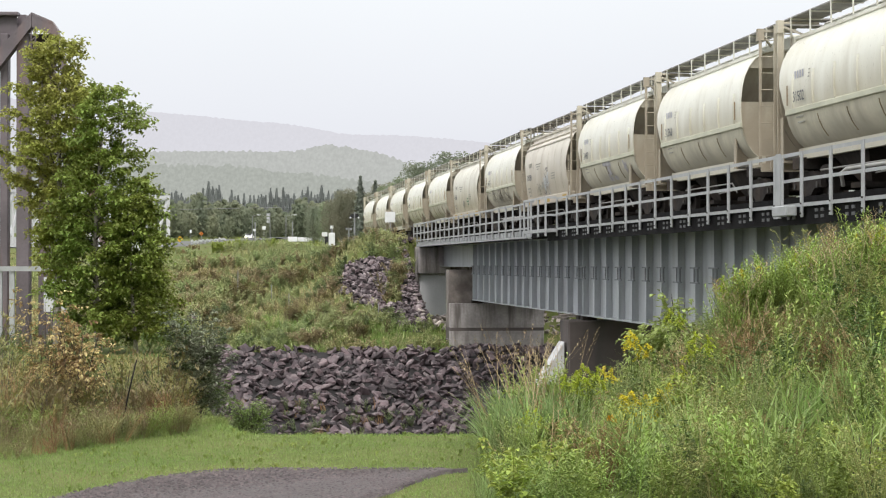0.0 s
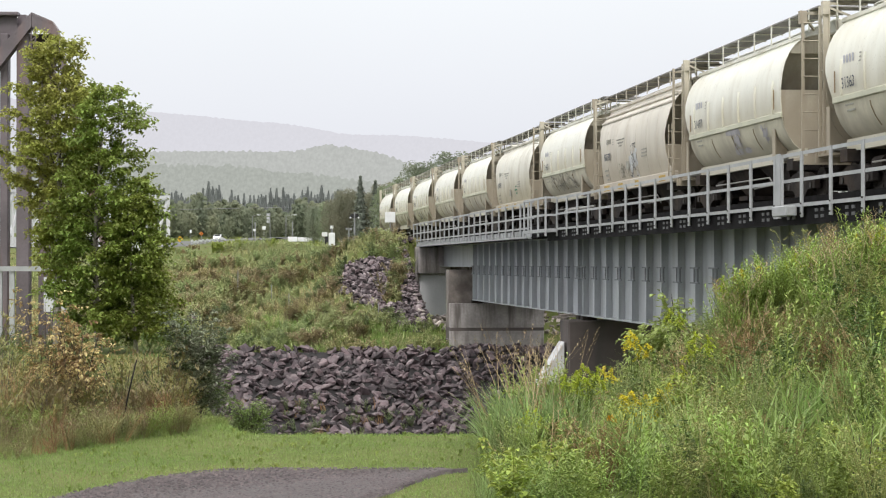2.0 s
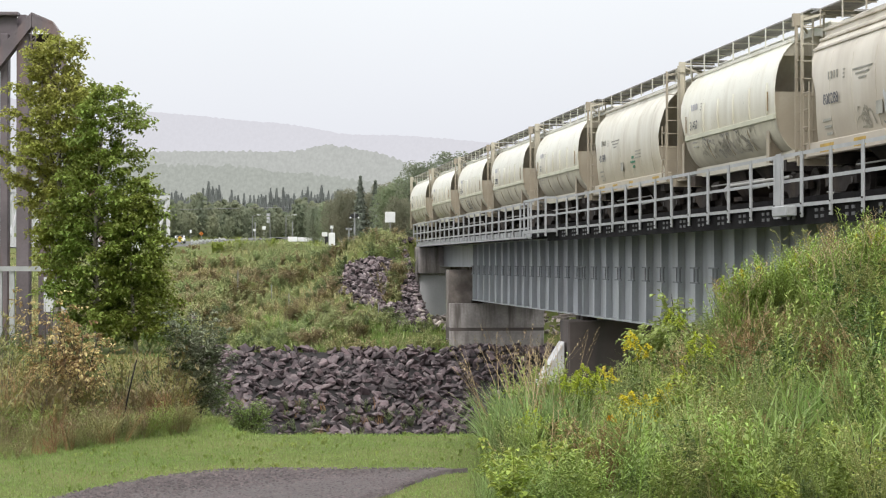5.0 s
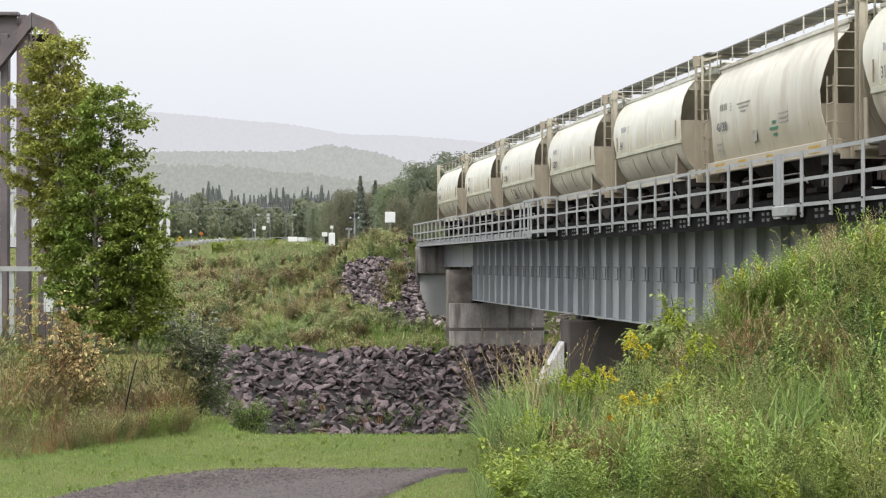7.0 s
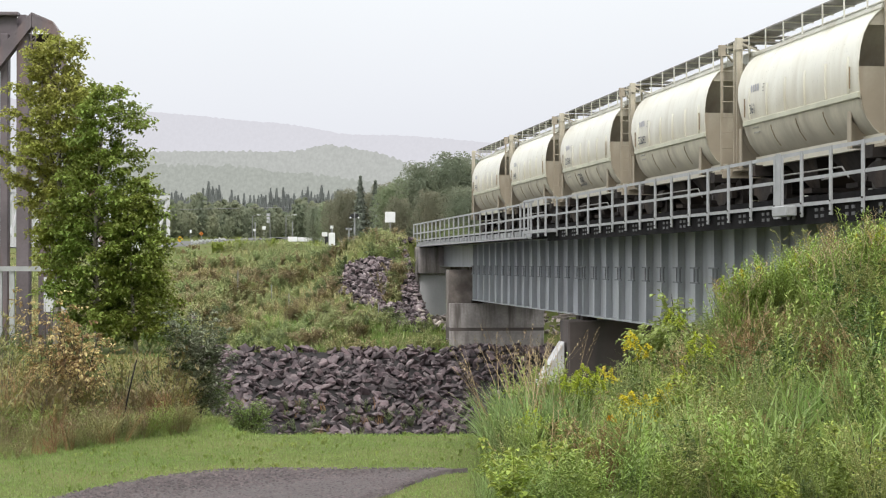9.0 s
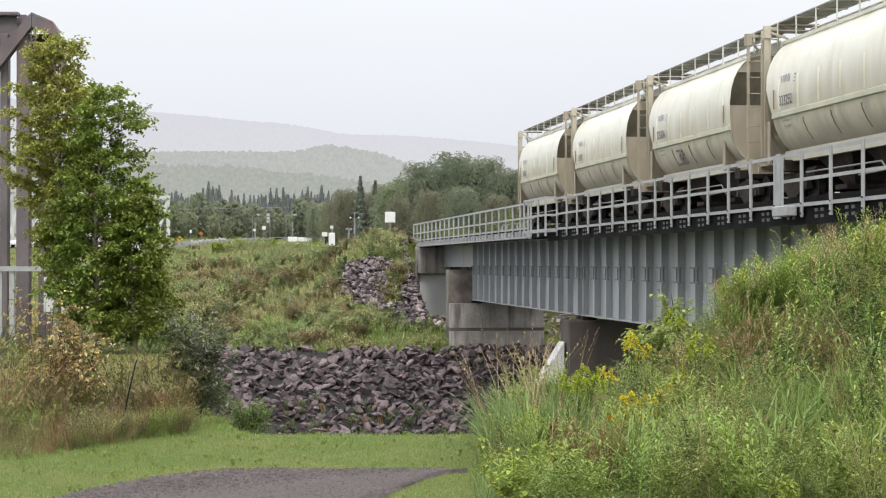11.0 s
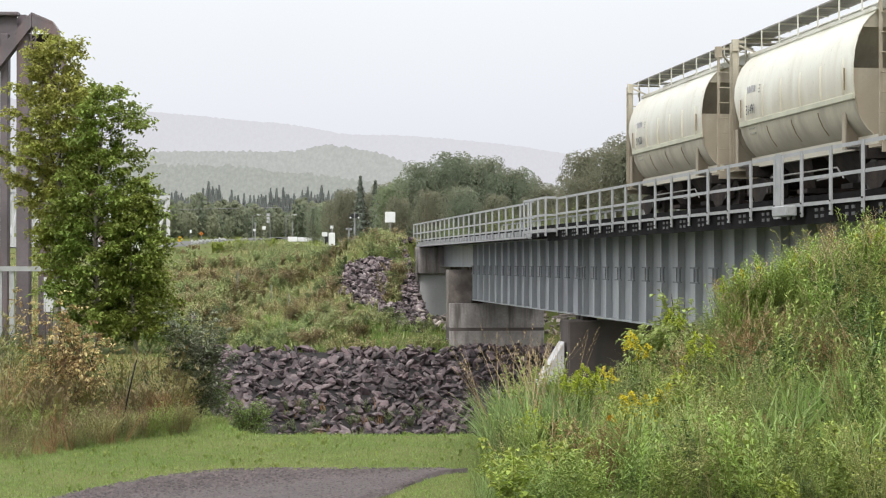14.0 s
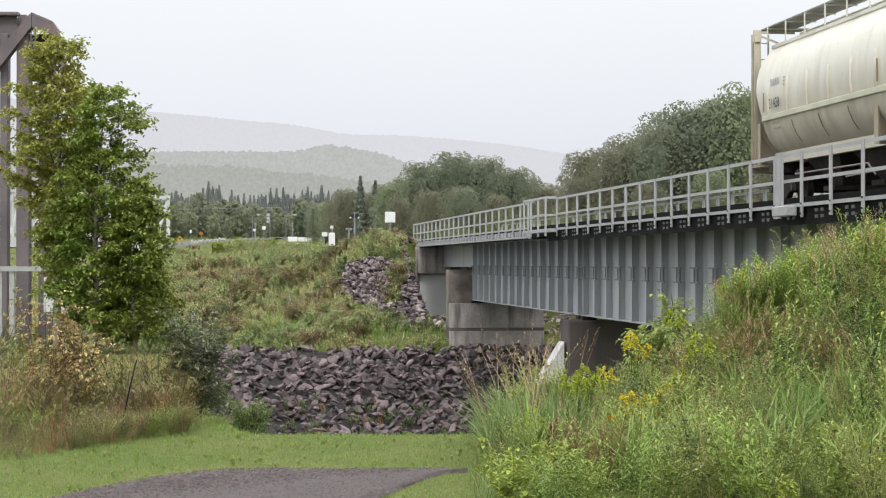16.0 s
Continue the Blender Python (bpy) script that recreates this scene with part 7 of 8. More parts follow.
def goldenrod(seed, h, heads, tone):
    """A goldenrod: stems, narrow leaves and arching heads of florets."""
    rg = random.Random(seed)
    th = thing("goldenrod", "goldenrod plant with arching yellow flower heads on the bank" if tone == "flower" else "goldenrod plant in yellow-green bud on the bank", "flower", "goldenrod plants")
    ql = Quads()
    for _ in range(heads):
        qs, qf = Quads(), Quads()
        a, ln = rg.uniform(0, 6.28), rg.uniform(0.05, 0.25) * h
        top = np.array([math.cos(a) * ln, math.sin(a) * ln, h * rg.uniform(0.82, 1.05)])
        stem(qs, (0, 0, -0.05), top, 0.005)
        for k in range(40):
            t = 0.12 + 0.85 * k / 40
            aa = rg.uniform(0, 6.28)
            leaf(ql, top * t, (math.cos(aa), math.sin(aa), rg.uniform(-0.2, 0.7)), rg.uniform(0.06, 0.11), 0.02)
        for k in range(10):
            aa = k * 0.7 + rg.uniform(0, 1)
            reach = rg.uniform(0.04, 0.10) * (0.5 + 0.06 * k)
            b = top - np.array([0, 0, 0.014 * k])
            for j in range(8):
                u = j / 7
                p = b + np.array([math.cos(aa) * reach * u, math.sin(aa) * reach * u, 0.05 * u - 0.07 * u * u + rg.uniform(0, 0.012)])
                for _ in range(3):
                    c = rg.uniform(0, 6.28)
                    leaf(qf, p, (math.cos(c), math.sin(c), rg.uniform(0.2, 1.4)), rg.uniform(0.014, 0.024), 0.014)
        part_mesh("stem", quad_mesh("stem", *qs.arrays(), [LEAF["weed_dark"]]), th)
        part_mesh("flower_head", quad_mesh("flower_head", *qf.arrays(), [LEAF[tone]]), th)
    part_mesh("foliage", quad_mesh("foliage", *ql.arrays(), [LEAF["weed"]]), th)
    return th


def shrub(name, label, h, wide, n, length, width, material, seed, stems=9, group="shrubs by the lawn", lift=0.55, tips=None):
    """A shrub of arching stems; the leaves stand along side shoots, or lie along them as plumes with tinted tips."""
    rg = random.Random(seed)
    th = thing(name, label, "shrub", group)
    qs, ql = Quads(), Quads()
    shoots = 11
    per = max(3, n // (stems * shoots))
    for _ in range(stems):
        a, r = rg.uniform(0, 6.28), wide * rg.uniform(0.15, 1.0)
        hh = h * rg.uniform(0.6, 1.0)
        pts = [np.array([math.cos(a) * r * (0.12 + 0.88 * u ** 1.4), math.sin(a) * r * (0.12 + 0.88 * u ** 1.4), hh * (u - 0.12 * u * u) / 0.88 - 0.05 * (1 - u)]) for u in (0, 0.35, 0.7, 1.0)]
        for p, p2 in zip(pts, pts[1:]):
            stem(qs, p, p2, 0.0035)
        for k in range(shoots):
            u = 0.1 + 0.9 * (k + rg.random()) / shoots
            i = min(2, int(u * 3))
            b = pts[i] + (pts[i + 1] - pts[i]) * min(1.0, u * 3 - i)
            c = a + rg.uniform(-2.2, 2.2)
            ln = (0.14 + 0.3 * wide) * rg.uniform(0.5, 1.2) * (1.2 - 0.6 * u)
            d = np.array([math.cos(c) * ln, math.sin(c) * ln, ln * lift * rg.uniform(0.3, 1.6)])
            for j in range(per):
                w = (j + 0.6) / per
                e = c + rg.choice((-1, 1)) * rg.uniform(0.3, 1.2)
                p = b + d * w + np.array([rg.gauss(0, 0.008), rg.gauss(0, 0.008), rg.gauss(0, 0.008) - 0.05 * lift * w * w])
                if p[2] > 0.02 and tips:
                    x, y, z = d / ln
                    leaf(ql, p, (x + rg.gauss(0, 0.3), y + rg.gauss(0, 0.3), abs(z) + 0.7 * u + rg.gauss(0.1, 0.2)), length * rg.uniform(0.6, 1.2), width * rg.uniform(0.7, 1.2), 1 if u + 0.5 * w + rg.gauss(0, 0.12) > 1.08 else 0)
                elif p[2] > 0.02:
                    leaf(ql, p, (math.cos(e), math.sin(e), rg.uniform(-0.4, 0.7) * (1 if lift > 0.3 else -1.5)), length * rg.uniform(0.6, 1.2), width * rg.uniform(0.7, 1.2))
    part_mesh("stem", quad_mesh("stem", *qs.arrays(), [LEAF["dark_bark"]]), th)
    part_mesh("foliage", quad_mesh("foliage", *ql.arrays(), [material, tips] if tips else [material]), th)
    return th


def sapling(w, v, h, wide, n, seed):
    put(shrub("leafy_sapling", "pale yellow-green broad-leaved sapling on the bank", h, wide, n, 0.075, 0.045, LEAF["sapling"], seed, 9, "saplings on the bank", 0.3), w, v)


G1, G2, G3, G4 = goldenrod(1, 0.72, 5, "flower"), goldenrod(2, 0.72, 2, "flower"), goldenrod(3, 0.75, 5, "bud"), goldenrod(4, 0.45, 4, "flower")
flowers = [(1.84, 18.5, G1, 1.0), (1.43, 17.5, G2, 0.95), (1.57, 16.0, G4, 1.06), (1.80, 16.2, G4, 1.06), (1.67, 15.8, G4, 0.98), (1.59, 15.4, G4, 0.8), (0.74, 15.6, G3, 0.62), (0.66, 15.5, G3, 0.55),
           (1.24, 17.0, G3, 0.9), (1.32, 16.8, G3, 0.85), (1.16, 16.9, G3, 0.82), (2.27, 17.0, G3, 0.95), (2.14, 16.8, G3, 0.64), (3.26, 19.5, G2, 1.22), (3.6, 19.8, G3, 0.96), (3.84, 19.8, G3, 0.83),
           (2.98, 19.5, G3, 1.06), (4.46, 20.0, G2, 1.0), (4.58, 19.8, G3, 0.86), (2.4, 20.0, G3, 0.9), (4.5, 18.2, G4, 0.9)]
for w, v, h, wide, n, seed in ((2.55, 20.5, 0.95, 0.22, 420, 201), (2.28, 20.5, 0.82, 0.3, 900, 202), (2.05, 20.0, 0.7, 0.3, 900, 203), (2.4, 19.6, 0.6, 0.3, 700, 204)):
    sapling(w, v, h, wide, n, seed)
seen_src = set()
for w, v, src, s in flowers:
    p = on_ground([w], [v])[0]
    ob = src if src.name not in seen_src else copy_thing(src, Matrix())
    seen_src.add(src.name)
    ob.matrix_basis = Matrix.Translation(p) @ Matrix.Rotation(RG.uniform(0, 6.28), 4, "Z") @ Matrix.Scale(s, 4)
hw = thing("hawkweed", "single small orange flower on a thin stem", "flower")
qh, qo = Quads(), Quads()
stem(qh, (0, 0, 0), (0, 0, 0.62), 0.004)
for k in range(26):
    leaf(qo, (0, 0, 0.61), (math.cos(k * 2.4), math.sin(k * 2.4), -0.3 + 0.09 * k), 0.055, 0.034)
part_mesh("stem", quad_mesh("stem", *qh.arrays(), [LEAF["weed_dark"]]), hw)
part_mesh("petals", quad_mesh("petals", *qo.arrays(), [LEAF["orange"]]), hw)
hw.matrix_basis = Matrix.Translation(on_ground([1.34], [15.2])[0] + np.array([0, 0, -0.23]))

# ---- left side: shrubs and two birches ----
def birch(label, h, radius, crown, n_limbs, per_twig, size, leaf_mat, seed, low, rise, lean=0.0):
    """A young birch: bent trunk, thin rising limbs with hanging twigs, leaves along each twig. crown(t, side) gives the reach at a height on a side."""
    rg = random.Random(seed)
    th = thing("birch_tree", label, "tree", "birches by the bridge")
    bm = bmesh.new()
    trunk = [np.array([lean * t * t + 0.06 * math.sin(t * 5 + seed), 0.06 * math.cos(t * 4 + seed), h * t - 0.15]) for t in (k / 10 for k in range(11))]
    tapered(bm, [(p, radius * (1 - 0.93 * k / 10)) for k, p in enumerate(trunk)], 8)
    lb, q = bmesh.new(), Quads()

    def at(t):
        k = min(9, int(t * 10))
        return trunk[k] + (trunk[k + 1] - trunk[k]) * (t * 10 - k)
    for k in range(n_limbs):
        t = low + (0.99 - low) * (k + rg.random()) / n_limbs
        b, a = at(t), k * 2.4 + rg.uniform(-0.5, 0.5)
        reach = crown(t, math.cos(a)) * rg.uniform(0.55, 1.1)
        up = reach * rise * rg.uniform(0.6, 1.2)
        pts = [b + np.array([math.cos(a) * reach * u, math.sin(a) * reach * u, up * (u ** 0.8) - 0.12 * reach * u ** 3]) for u in (0, 0.35, 0.7, 1.0)]
        r0 = radius * (1 - 0.9 * t) * 0.35 + 0.004
        tapered(lb, [(p, r0 * (1 - 0.27 * n)) for n, p in enumerate(pts)], 4)
        for m in range(max(6, int(reach * 14))):
            u = 0.25 + 0.78 * rg.random()
            n = min(2, int(u * 2.99))
            p = pts[n] + (pts[n + 1] - pts[n]) * min(1.15, (u - n * 0.34) / 0.34)
            c = a + rg.uniform(-1.4, 1.4)
            ln = rg.uniform(0.18, 0.42)
            d = np.array([math.cos(c) * ln, math.sin(c) * ln, ln * rg.uniform(-0.3, 0.75)])
            for j in range(per_twig):
                w = (j + rg.random()) / per_twig
                pp = p + d * w + np.array([rg.gauss(0, 0.035), rg.gauss(0, 0.035), rg.gauss(0, 0.03) - 0.10 * w * w])
                e = rg.uniform(0, 6.28)
                leaf(q, pp, (math.cos(e), math.sin(e), rg.uniform(-1.3, 0.35)), size * rg.uniform(0.6, 1.2), size * 0.8 * rg.uniform(0.6, 1.15))
    part("trunk", bm, LEAF["bark"], th, "pale scarred birch trunk")
    part("branchwork", lb, LEAF["dark_bark"], th, "thin dark limbs")
    part_mesh("crown", quad_mesh("crown", *q.arrays(), [leaf_mat]), th)
    return th


def tall_reach(t, side):
    return (1.66 - 0.15 * side) * (1.05 - t) ** 0.52 * min(1.0, max(0.2, (t - 0.18) * 3.2))


def bushy_reach(t, side):
    return (1.55 + 0.25 * side) * (1.04 - t) ** 0.5 * min(1.0, 0.6 + 2.2 * t)


# the limbs' side is turned to the view by YAW
put(birch("slender young birch with yellow-green leaves", 6.95, 0.10, tall_reach, 120, 19, 0.096, LEAF["birch_light"], 6, 0.24, 0.75, 0.15), -8.52, 42.0, -radians(YAW))
put(birch("bushy young birch with dense green leaves", 5.85, 0.09, bushy_reach, 120, 19, 0.092, LEAF["birch"], 15, 0.10, 0.42, 0.1), -7.42, 41.0, -radians(YAW))
put(birch("low bushy birch sapling with dark green leaves", 3.5, 0.05, lambda t, side: 1.08 * (1.03 - t) ** 0.45, 85, 19, 0.092, LEAF["birch_dark"], 27, 0.10, 0.3), -6.52, 40.3, -radians(YAW))


put(shrub("willow_shrub", "dark green willow shrub with glints put into its leaf colour", 1.22, 0.40, 3600, 0.062, 0.022, LEAF["willow"], 3, 20), -2.68, 21.0)
put(shrub("willow_shrub", "dark green willow shrub with glints put into its leaf colour", 1.0, 0.36, 3000, 0.062, 0.022, LEAF["willow_dark"], 31, 18), -2.75, 21.05)
put(shrub("leafy_shrub", "small fresh green shrub at the edge of the lawn", 0.56, 0.24, 3400, 0.042, 0.013, LEAF["shrub_green"], 4, 22), -2.08, 20.6)
put(shrub("withered_shrub", "withered shrub with pale yellow and brown leaves", 1.45, 0.42, 1700, 0.05, 0.026, LEAF["dead"], 5, 15, lift=0.1), -4.15, 20.0)
put(shrub("withered_shrub", "withered shrub with pale yellow and brown leaves", 1.05, 0.40, 1500, 0.05, 0.026, LEAF["dead"], 51, 14, lift=0.1), -3.78, 19.7)
put(shrub("withered_shrub", "withered shrub with curled brown leaves", 1.2, 0.42, 1700, 0.05, 0.026, LEAF["dead_brown"], 52, 15, lift=0.1), -3.92, 19.9)
for wide, h, w, v, sd, tone in ((0.45, 1.25, -4.95, 20.4, 7, "sage"), (0.45, 0.85, -4.45, 19.3, 71, "sage"), (0.42, 0.85, -3.1, 20.7, 72, "olive"), (0.35, 0.55, -3.6, 19.6, 73, "olive"), (0.4, 0.55, -4.1, 19.3, 74, "brown_green"),
                               (0.3, 0.55, -2.85, 20.3, 75, "olive"), (0.4, 0.95, -4.5, 20.6, 76, "olive"), (0.35, 0.75, -3.4, 20.3, 77, "sage"), (0.4, 0.6, -4.75, 18.6, 78, "brown_green"), (0.3, 0.4, -3.2, 19.8, 79, "brown_green"),
                               (0.3, 0.45, -3.95, 18.9, 80, "olive"), (0.35, 0.5, -4.4, 18.4, 88, "sage"), (0.3, 0.4, -2.95, 19.9, 89, "olive")):
    put(shrub("grey_shrub", "feathery olive shrub beside dry grass", h, wide, 2300, 0.06, 0.009, LEAF[tone], sd, 15, tips=LEAF["brown_green" if tone != "sage" else "olive"]), w, v)
# dark leaves set behind the shrubs in place of shade
scatter("shrub_shade", SMALL, on_ground(NR.uniform(-5.2, -2.5, 90), NR.uniform(20.9, 22.4, 90)), RG, [LEAF["weed_dark"]], "dark leaves that stand for shade behind the shrubs", "weeds", (0.7, 1.3), 0.15)
for h, wide, w, v, sd in ((1.5, 0.75, -12.3, 116.0, 81), (1.0, 0.5, -11.2, 117.0, 82), (1.2, 0.7, -9.9, 123.5, 83), (0.9, 0.6, -8.3, 106.5, 84), (0.8, 0.5, -4.5, 102.8, 85), (1.1, 0.7, -13.0, 106.0, 86), (0.9, 0.6, -6.9, 126.0, 87)):
    put(shrub("brown_bush", "brown withered bush standing in the meadow", h, wide, 1800, 0.16, 0.045, LEAF["brown"], sd, 12, "brown bushes in the meadow"), w, v)
LEFT_DRY = [plume_grass(RG, 0.75, 12) for _ in range(3)] + [tuft(RG, 30, 0.6, 0.010, 0.15, 0.8, 0, 4) for _ in range(3)]
lw2, lv2 = [], []
while len(lw2) < 150:
    v = NR.uniform(17.5, 25)
    w = NR.uniform(-0.25, -0.125) * v
    if v > 18.2 + 2.2 * float(smooth01(-4.6, -2.6, w)):
        lw2.append(w)
        lv2.append(v)
lp = on_ground(lw2, lv2)
scatter("dry_grass_clumps", LEFT_DRY, lp[:55], RG, [LEAF["dry"]], "brown dry grass clumps among the shrubs", "grass", (0.6, 1.1), 0.18)
scatter("russet_grass", LEFT_DRY, on_ground(NR.uniform(-4.7, -3.9, 14), NR.uniform(18.2, 19.2, 14)), RG, [LEAF["russet"]], "reddish brown grass clumps by the lawn", "grass", (0.3, 0.6), 0.25)
scatter("green_grass_clumps", LEFT_DRY, lp[55:], RG, [LEAF["sage"]], "dull green grass clumps among the shrubs", "grass", (0.4, 0.75), 0.18)
scatter("left_weeds", WEEDS, on_ground(NR.uniform(-6.2, -3.2, 70), NR.uniform(22.5, 27, 70)), RG, [LEAF["olive"]], "dull olive weeds between the shrubs", "weeds", (0.7, 1.3), 0.16)
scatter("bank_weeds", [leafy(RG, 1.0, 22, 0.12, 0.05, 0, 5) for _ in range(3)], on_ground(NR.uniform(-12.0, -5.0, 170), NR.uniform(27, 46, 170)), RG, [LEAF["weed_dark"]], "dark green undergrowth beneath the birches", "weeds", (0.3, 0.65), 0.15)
fw = NR.uniform(-4.9, -1.9, 130)
fv = 18.4 + 2.0 * smooth01(-4.6, -2.6, fw) + NR.normal(0, 0.25, 130)
scatter("lawn_fringe", [tuft(RG, 22, 0.3, 0.011, 0.12, 0.8, 0, 3) for _ in range(3)], on_ground(fw, fv), RG, [LEAF["grass"]], "uncut green grass at the foot of the shrubs", "grass", (0.25, 0.6), 0.25)
# low tangled growth between the shrubs and the lawn
tv = NR.uniform(16.2, 19.6, 900)
tw = NR.uniform(-4.9, -2.5, 900)
sel = (tw > -0.245 * tv) & (tw < -3.0 - 0.40 * (18.2 - tv) + 0.25 * np.clip(tv - 18.2, 0, 2)) & (NR.random(900) < 0.62)
tv, tw = tv[sel], tw[sel]
kind = np.array([noise.noise(Vector((a * 2.1, b * 1.2, 40.0))) for a, b in zip(tw, tv)]) + NR.normal(0, 0.08, len(tv))
LOW_BRUSH = [branchy(RG, 0.30, 6, 7, 6, 0.028, 0.010, 0.6) for _ in range(4)]
for nm, lo, hi, tp, mt, lb in (("russet_tangle", -9, -0.2, LEFT_DRY, "russet", "reddish brown tangled grass by the lawn"), ("olive_tangle", -0.2, 0.02, LOW_BRUSH, "sage", "dull green low brush by the lawn"),
                               ("brown_tangle", 0.02, 0.2, LOW_BRUSH, "brown_green", "brownish low brush by the lawn"), ("green_tangle", 0.2, 9, LOW_BRUSH, "weed", "fresh green weeds by the lawn")):
    m = (kind > lo) & (kind <= hi)
    scatter(nm, tp, on_ground(tw[m], tv[m]), RG, [LEAF[mt]], lb, "weeds", (0.35, 0.65) if tp is LEFT_DRY else (0.5, 1.1), 0.25, sizes=0.45 + 0.55 * smooth01(16.4, 18.4, tv[m]))
bmk = bmesh.new()
tapered(bmk, [((0, 0, 0), 0.009), ((0.06, 0, 0.35), 0.008), ((0.15, 0.02, 0.74), 0.006)], 6)
me = bpy.data.meshes.new("dead_stake")
bmk.to_mesh(me)
bmk.free()
me.materials.append(M["tie"])
st = tagged(new("dead_stake", me), "thin dark leaning stake among dry grass", "stake")
st.matrix_basis = Matrix.Translation(on_ground([-3.2], [19.0])[0])

# ---- left: rusted steel truss end by the near bank ----
def build_rusty_truss():
    th = thing("truss_bridge", "rusted brown steel truss bridge end behind birches", "bridge")
    o = vw(-10.3, 48.0, 0)
    th.matrix_basis = Matrix.Translation(o) @ Matrix.Rotation(-radians(YAW), 4, "Z")

    def member(name, a, b, w, h, label=""):
        bm = bmesh.new()
        beam(bm, a, b, w, h)
        return part(name, bevelled(bm, 0.02), M["rusty"], th, label)

    member("column", (-0.78, 0.3, -0.6), (-0.78, 0.3, 7.5), 0.2, 0.3)
    member("column", (-0.28, 0.2, -0.6), (-0.28, 0.2, 7.5), 0.32, 0.36)
    member("column", (0.25, 0.5, -0.6), (0.25, 0.5, 7.4), 0.40, 0.3)
    member("column", (-1.35, 0.2, -0.6), (-1.35, 0.2, 7.9), 0.3, 0.3)
    member("top_strut", (-2.2, 0.25, 8.0), (-0.42, 0.25, 8.0), 0.25, 0.10)
    part("gusset_plate", boxes((-2.2, -0.5, 0.36, 0.39, 7.3, 7.96)), M["rusty"], th)
    # portal: a deep beam between the chord's end and the end post
    portal = bmesh.new()
    prism(portal, [(-0.03, 8.0), (0.47, 7.79), (0.45, 7.46), (-0.03, 7.64)], -0.1, 0.2)
    part("portal_beam", portal, M["rusty"], th)
    chord = bmesh.new()
    prism(chord, [(-0.035, 8.0), (-0.035, 7.64), (-1.62, 5.62), (-1.90, 5.90)], -0.12, 0.2)
    part("inclined_chord", chord, M["rusty"], th)
    chord = bmesh.new()
    prism(chord, [(-0.30, 8.02), (-0.45, 8.02), (-2.1, 6.15), (-1.9, 6.0), (-0.30, 7.82)], 0.5, 0.75)
    part("inclined_chord", chord, M["rusty"], th)
    post = bmesh.new()
    prism(post, [(0.47, 7.79), (0.60, 7.60), (1.03, 5.76), (2.05, 1.5), (1.85, 1.5), (0.88, 5.76), (0.45, 7.46)], -0.08, 0.22)
    part("end_post", post, M["rusty"], th)
    for e, (xa, za, xb, zb) in enumerate(((-0.03, 7.98, 0.46, 7.775), (-0.04, 7.66, 0.44, 7.485), (-0.06, 7.96, -1.8, 5.86))):
        rv = bmesh.new()
        for k in range(9 if e < 2 else 16):
            u = (k + 0.5) / (9 if e < 2 else 16)
            x, z = xa + (xb - xa) * u, za + (zb - za) * u - 0.04
            bar(rv, (x, -0.115, z), (x, -0.135, z), 0.014, 6)
        part("rivet_row", rv, M["rusty"], th)
    lace = bmesh.new()
    for k in range(9):
        z = 6.75 + 0.11 * k
        beam(lace, (-0.05, -0.02, z), (0.03, -0.02, z + 0.09), 0.02, 0.02)
    beam(lace, (-0.06, -0.02, 6.6), (-0.06, -0.02, 7.66), 0.03, 0.03)
    beam(lace, (0.05, -0.02, 6.6), (0.05, -0.02, 7.62), 0.03, 0.03)
    part("lacing", lace, M["rusty"], th)
    # plate added behind the portal, coloured as the recess's shade
    part("web_plate", boxes((-0.22, 0.40, 0.3, 0.33, 6.3, 7.50)), M["shaded_rust"], th)
    g = thing("guard_rail", "grey steel guard rail with posts by the truss", "guard rail")
    g.matrix_basis = th.matrix_basis.copy()
    part("top_rail", boxes((-0.75, 1.1, -1.0, -0.9, 1.5, 1.62)), M["galv"], g)
    for x in (-0.63, -0.33, 0.75):
        part("post", boxes((x - 0.06, x + 0.06, -0.95, -0.85, -0.5, 1.5)), M["galv"], g)
    part("panel", boxes((0.45, 1.0, -0.9, -0.88, 0.5, 1.35)), M["concrete_new"], g)


build_rusty_truss()


# ---- far road with its bridge, signs and lamps ----
def road_path(t):
    """Middle of the far road, from its far end to the truss: (w, v)."""
    pts = [(-30, 620), (-47.7, 470), (-49.0, 446), (-49.8, 422), (-49.9, 398), (-49.2, 374), (-48.2, 350), (-46.7, 326), (-45.2, 308), (-47.5, 292), (-54, 276), (-66, 260), (-90, 240)]
    k = min(len(pts) - 2, int(t))
    u = t - k
    return pts[k][0] + (pts[k + 1][0] - pts[k][0]) * u, pts[k][1] + (pts[k + 1][1] - pts[k][1]) * u


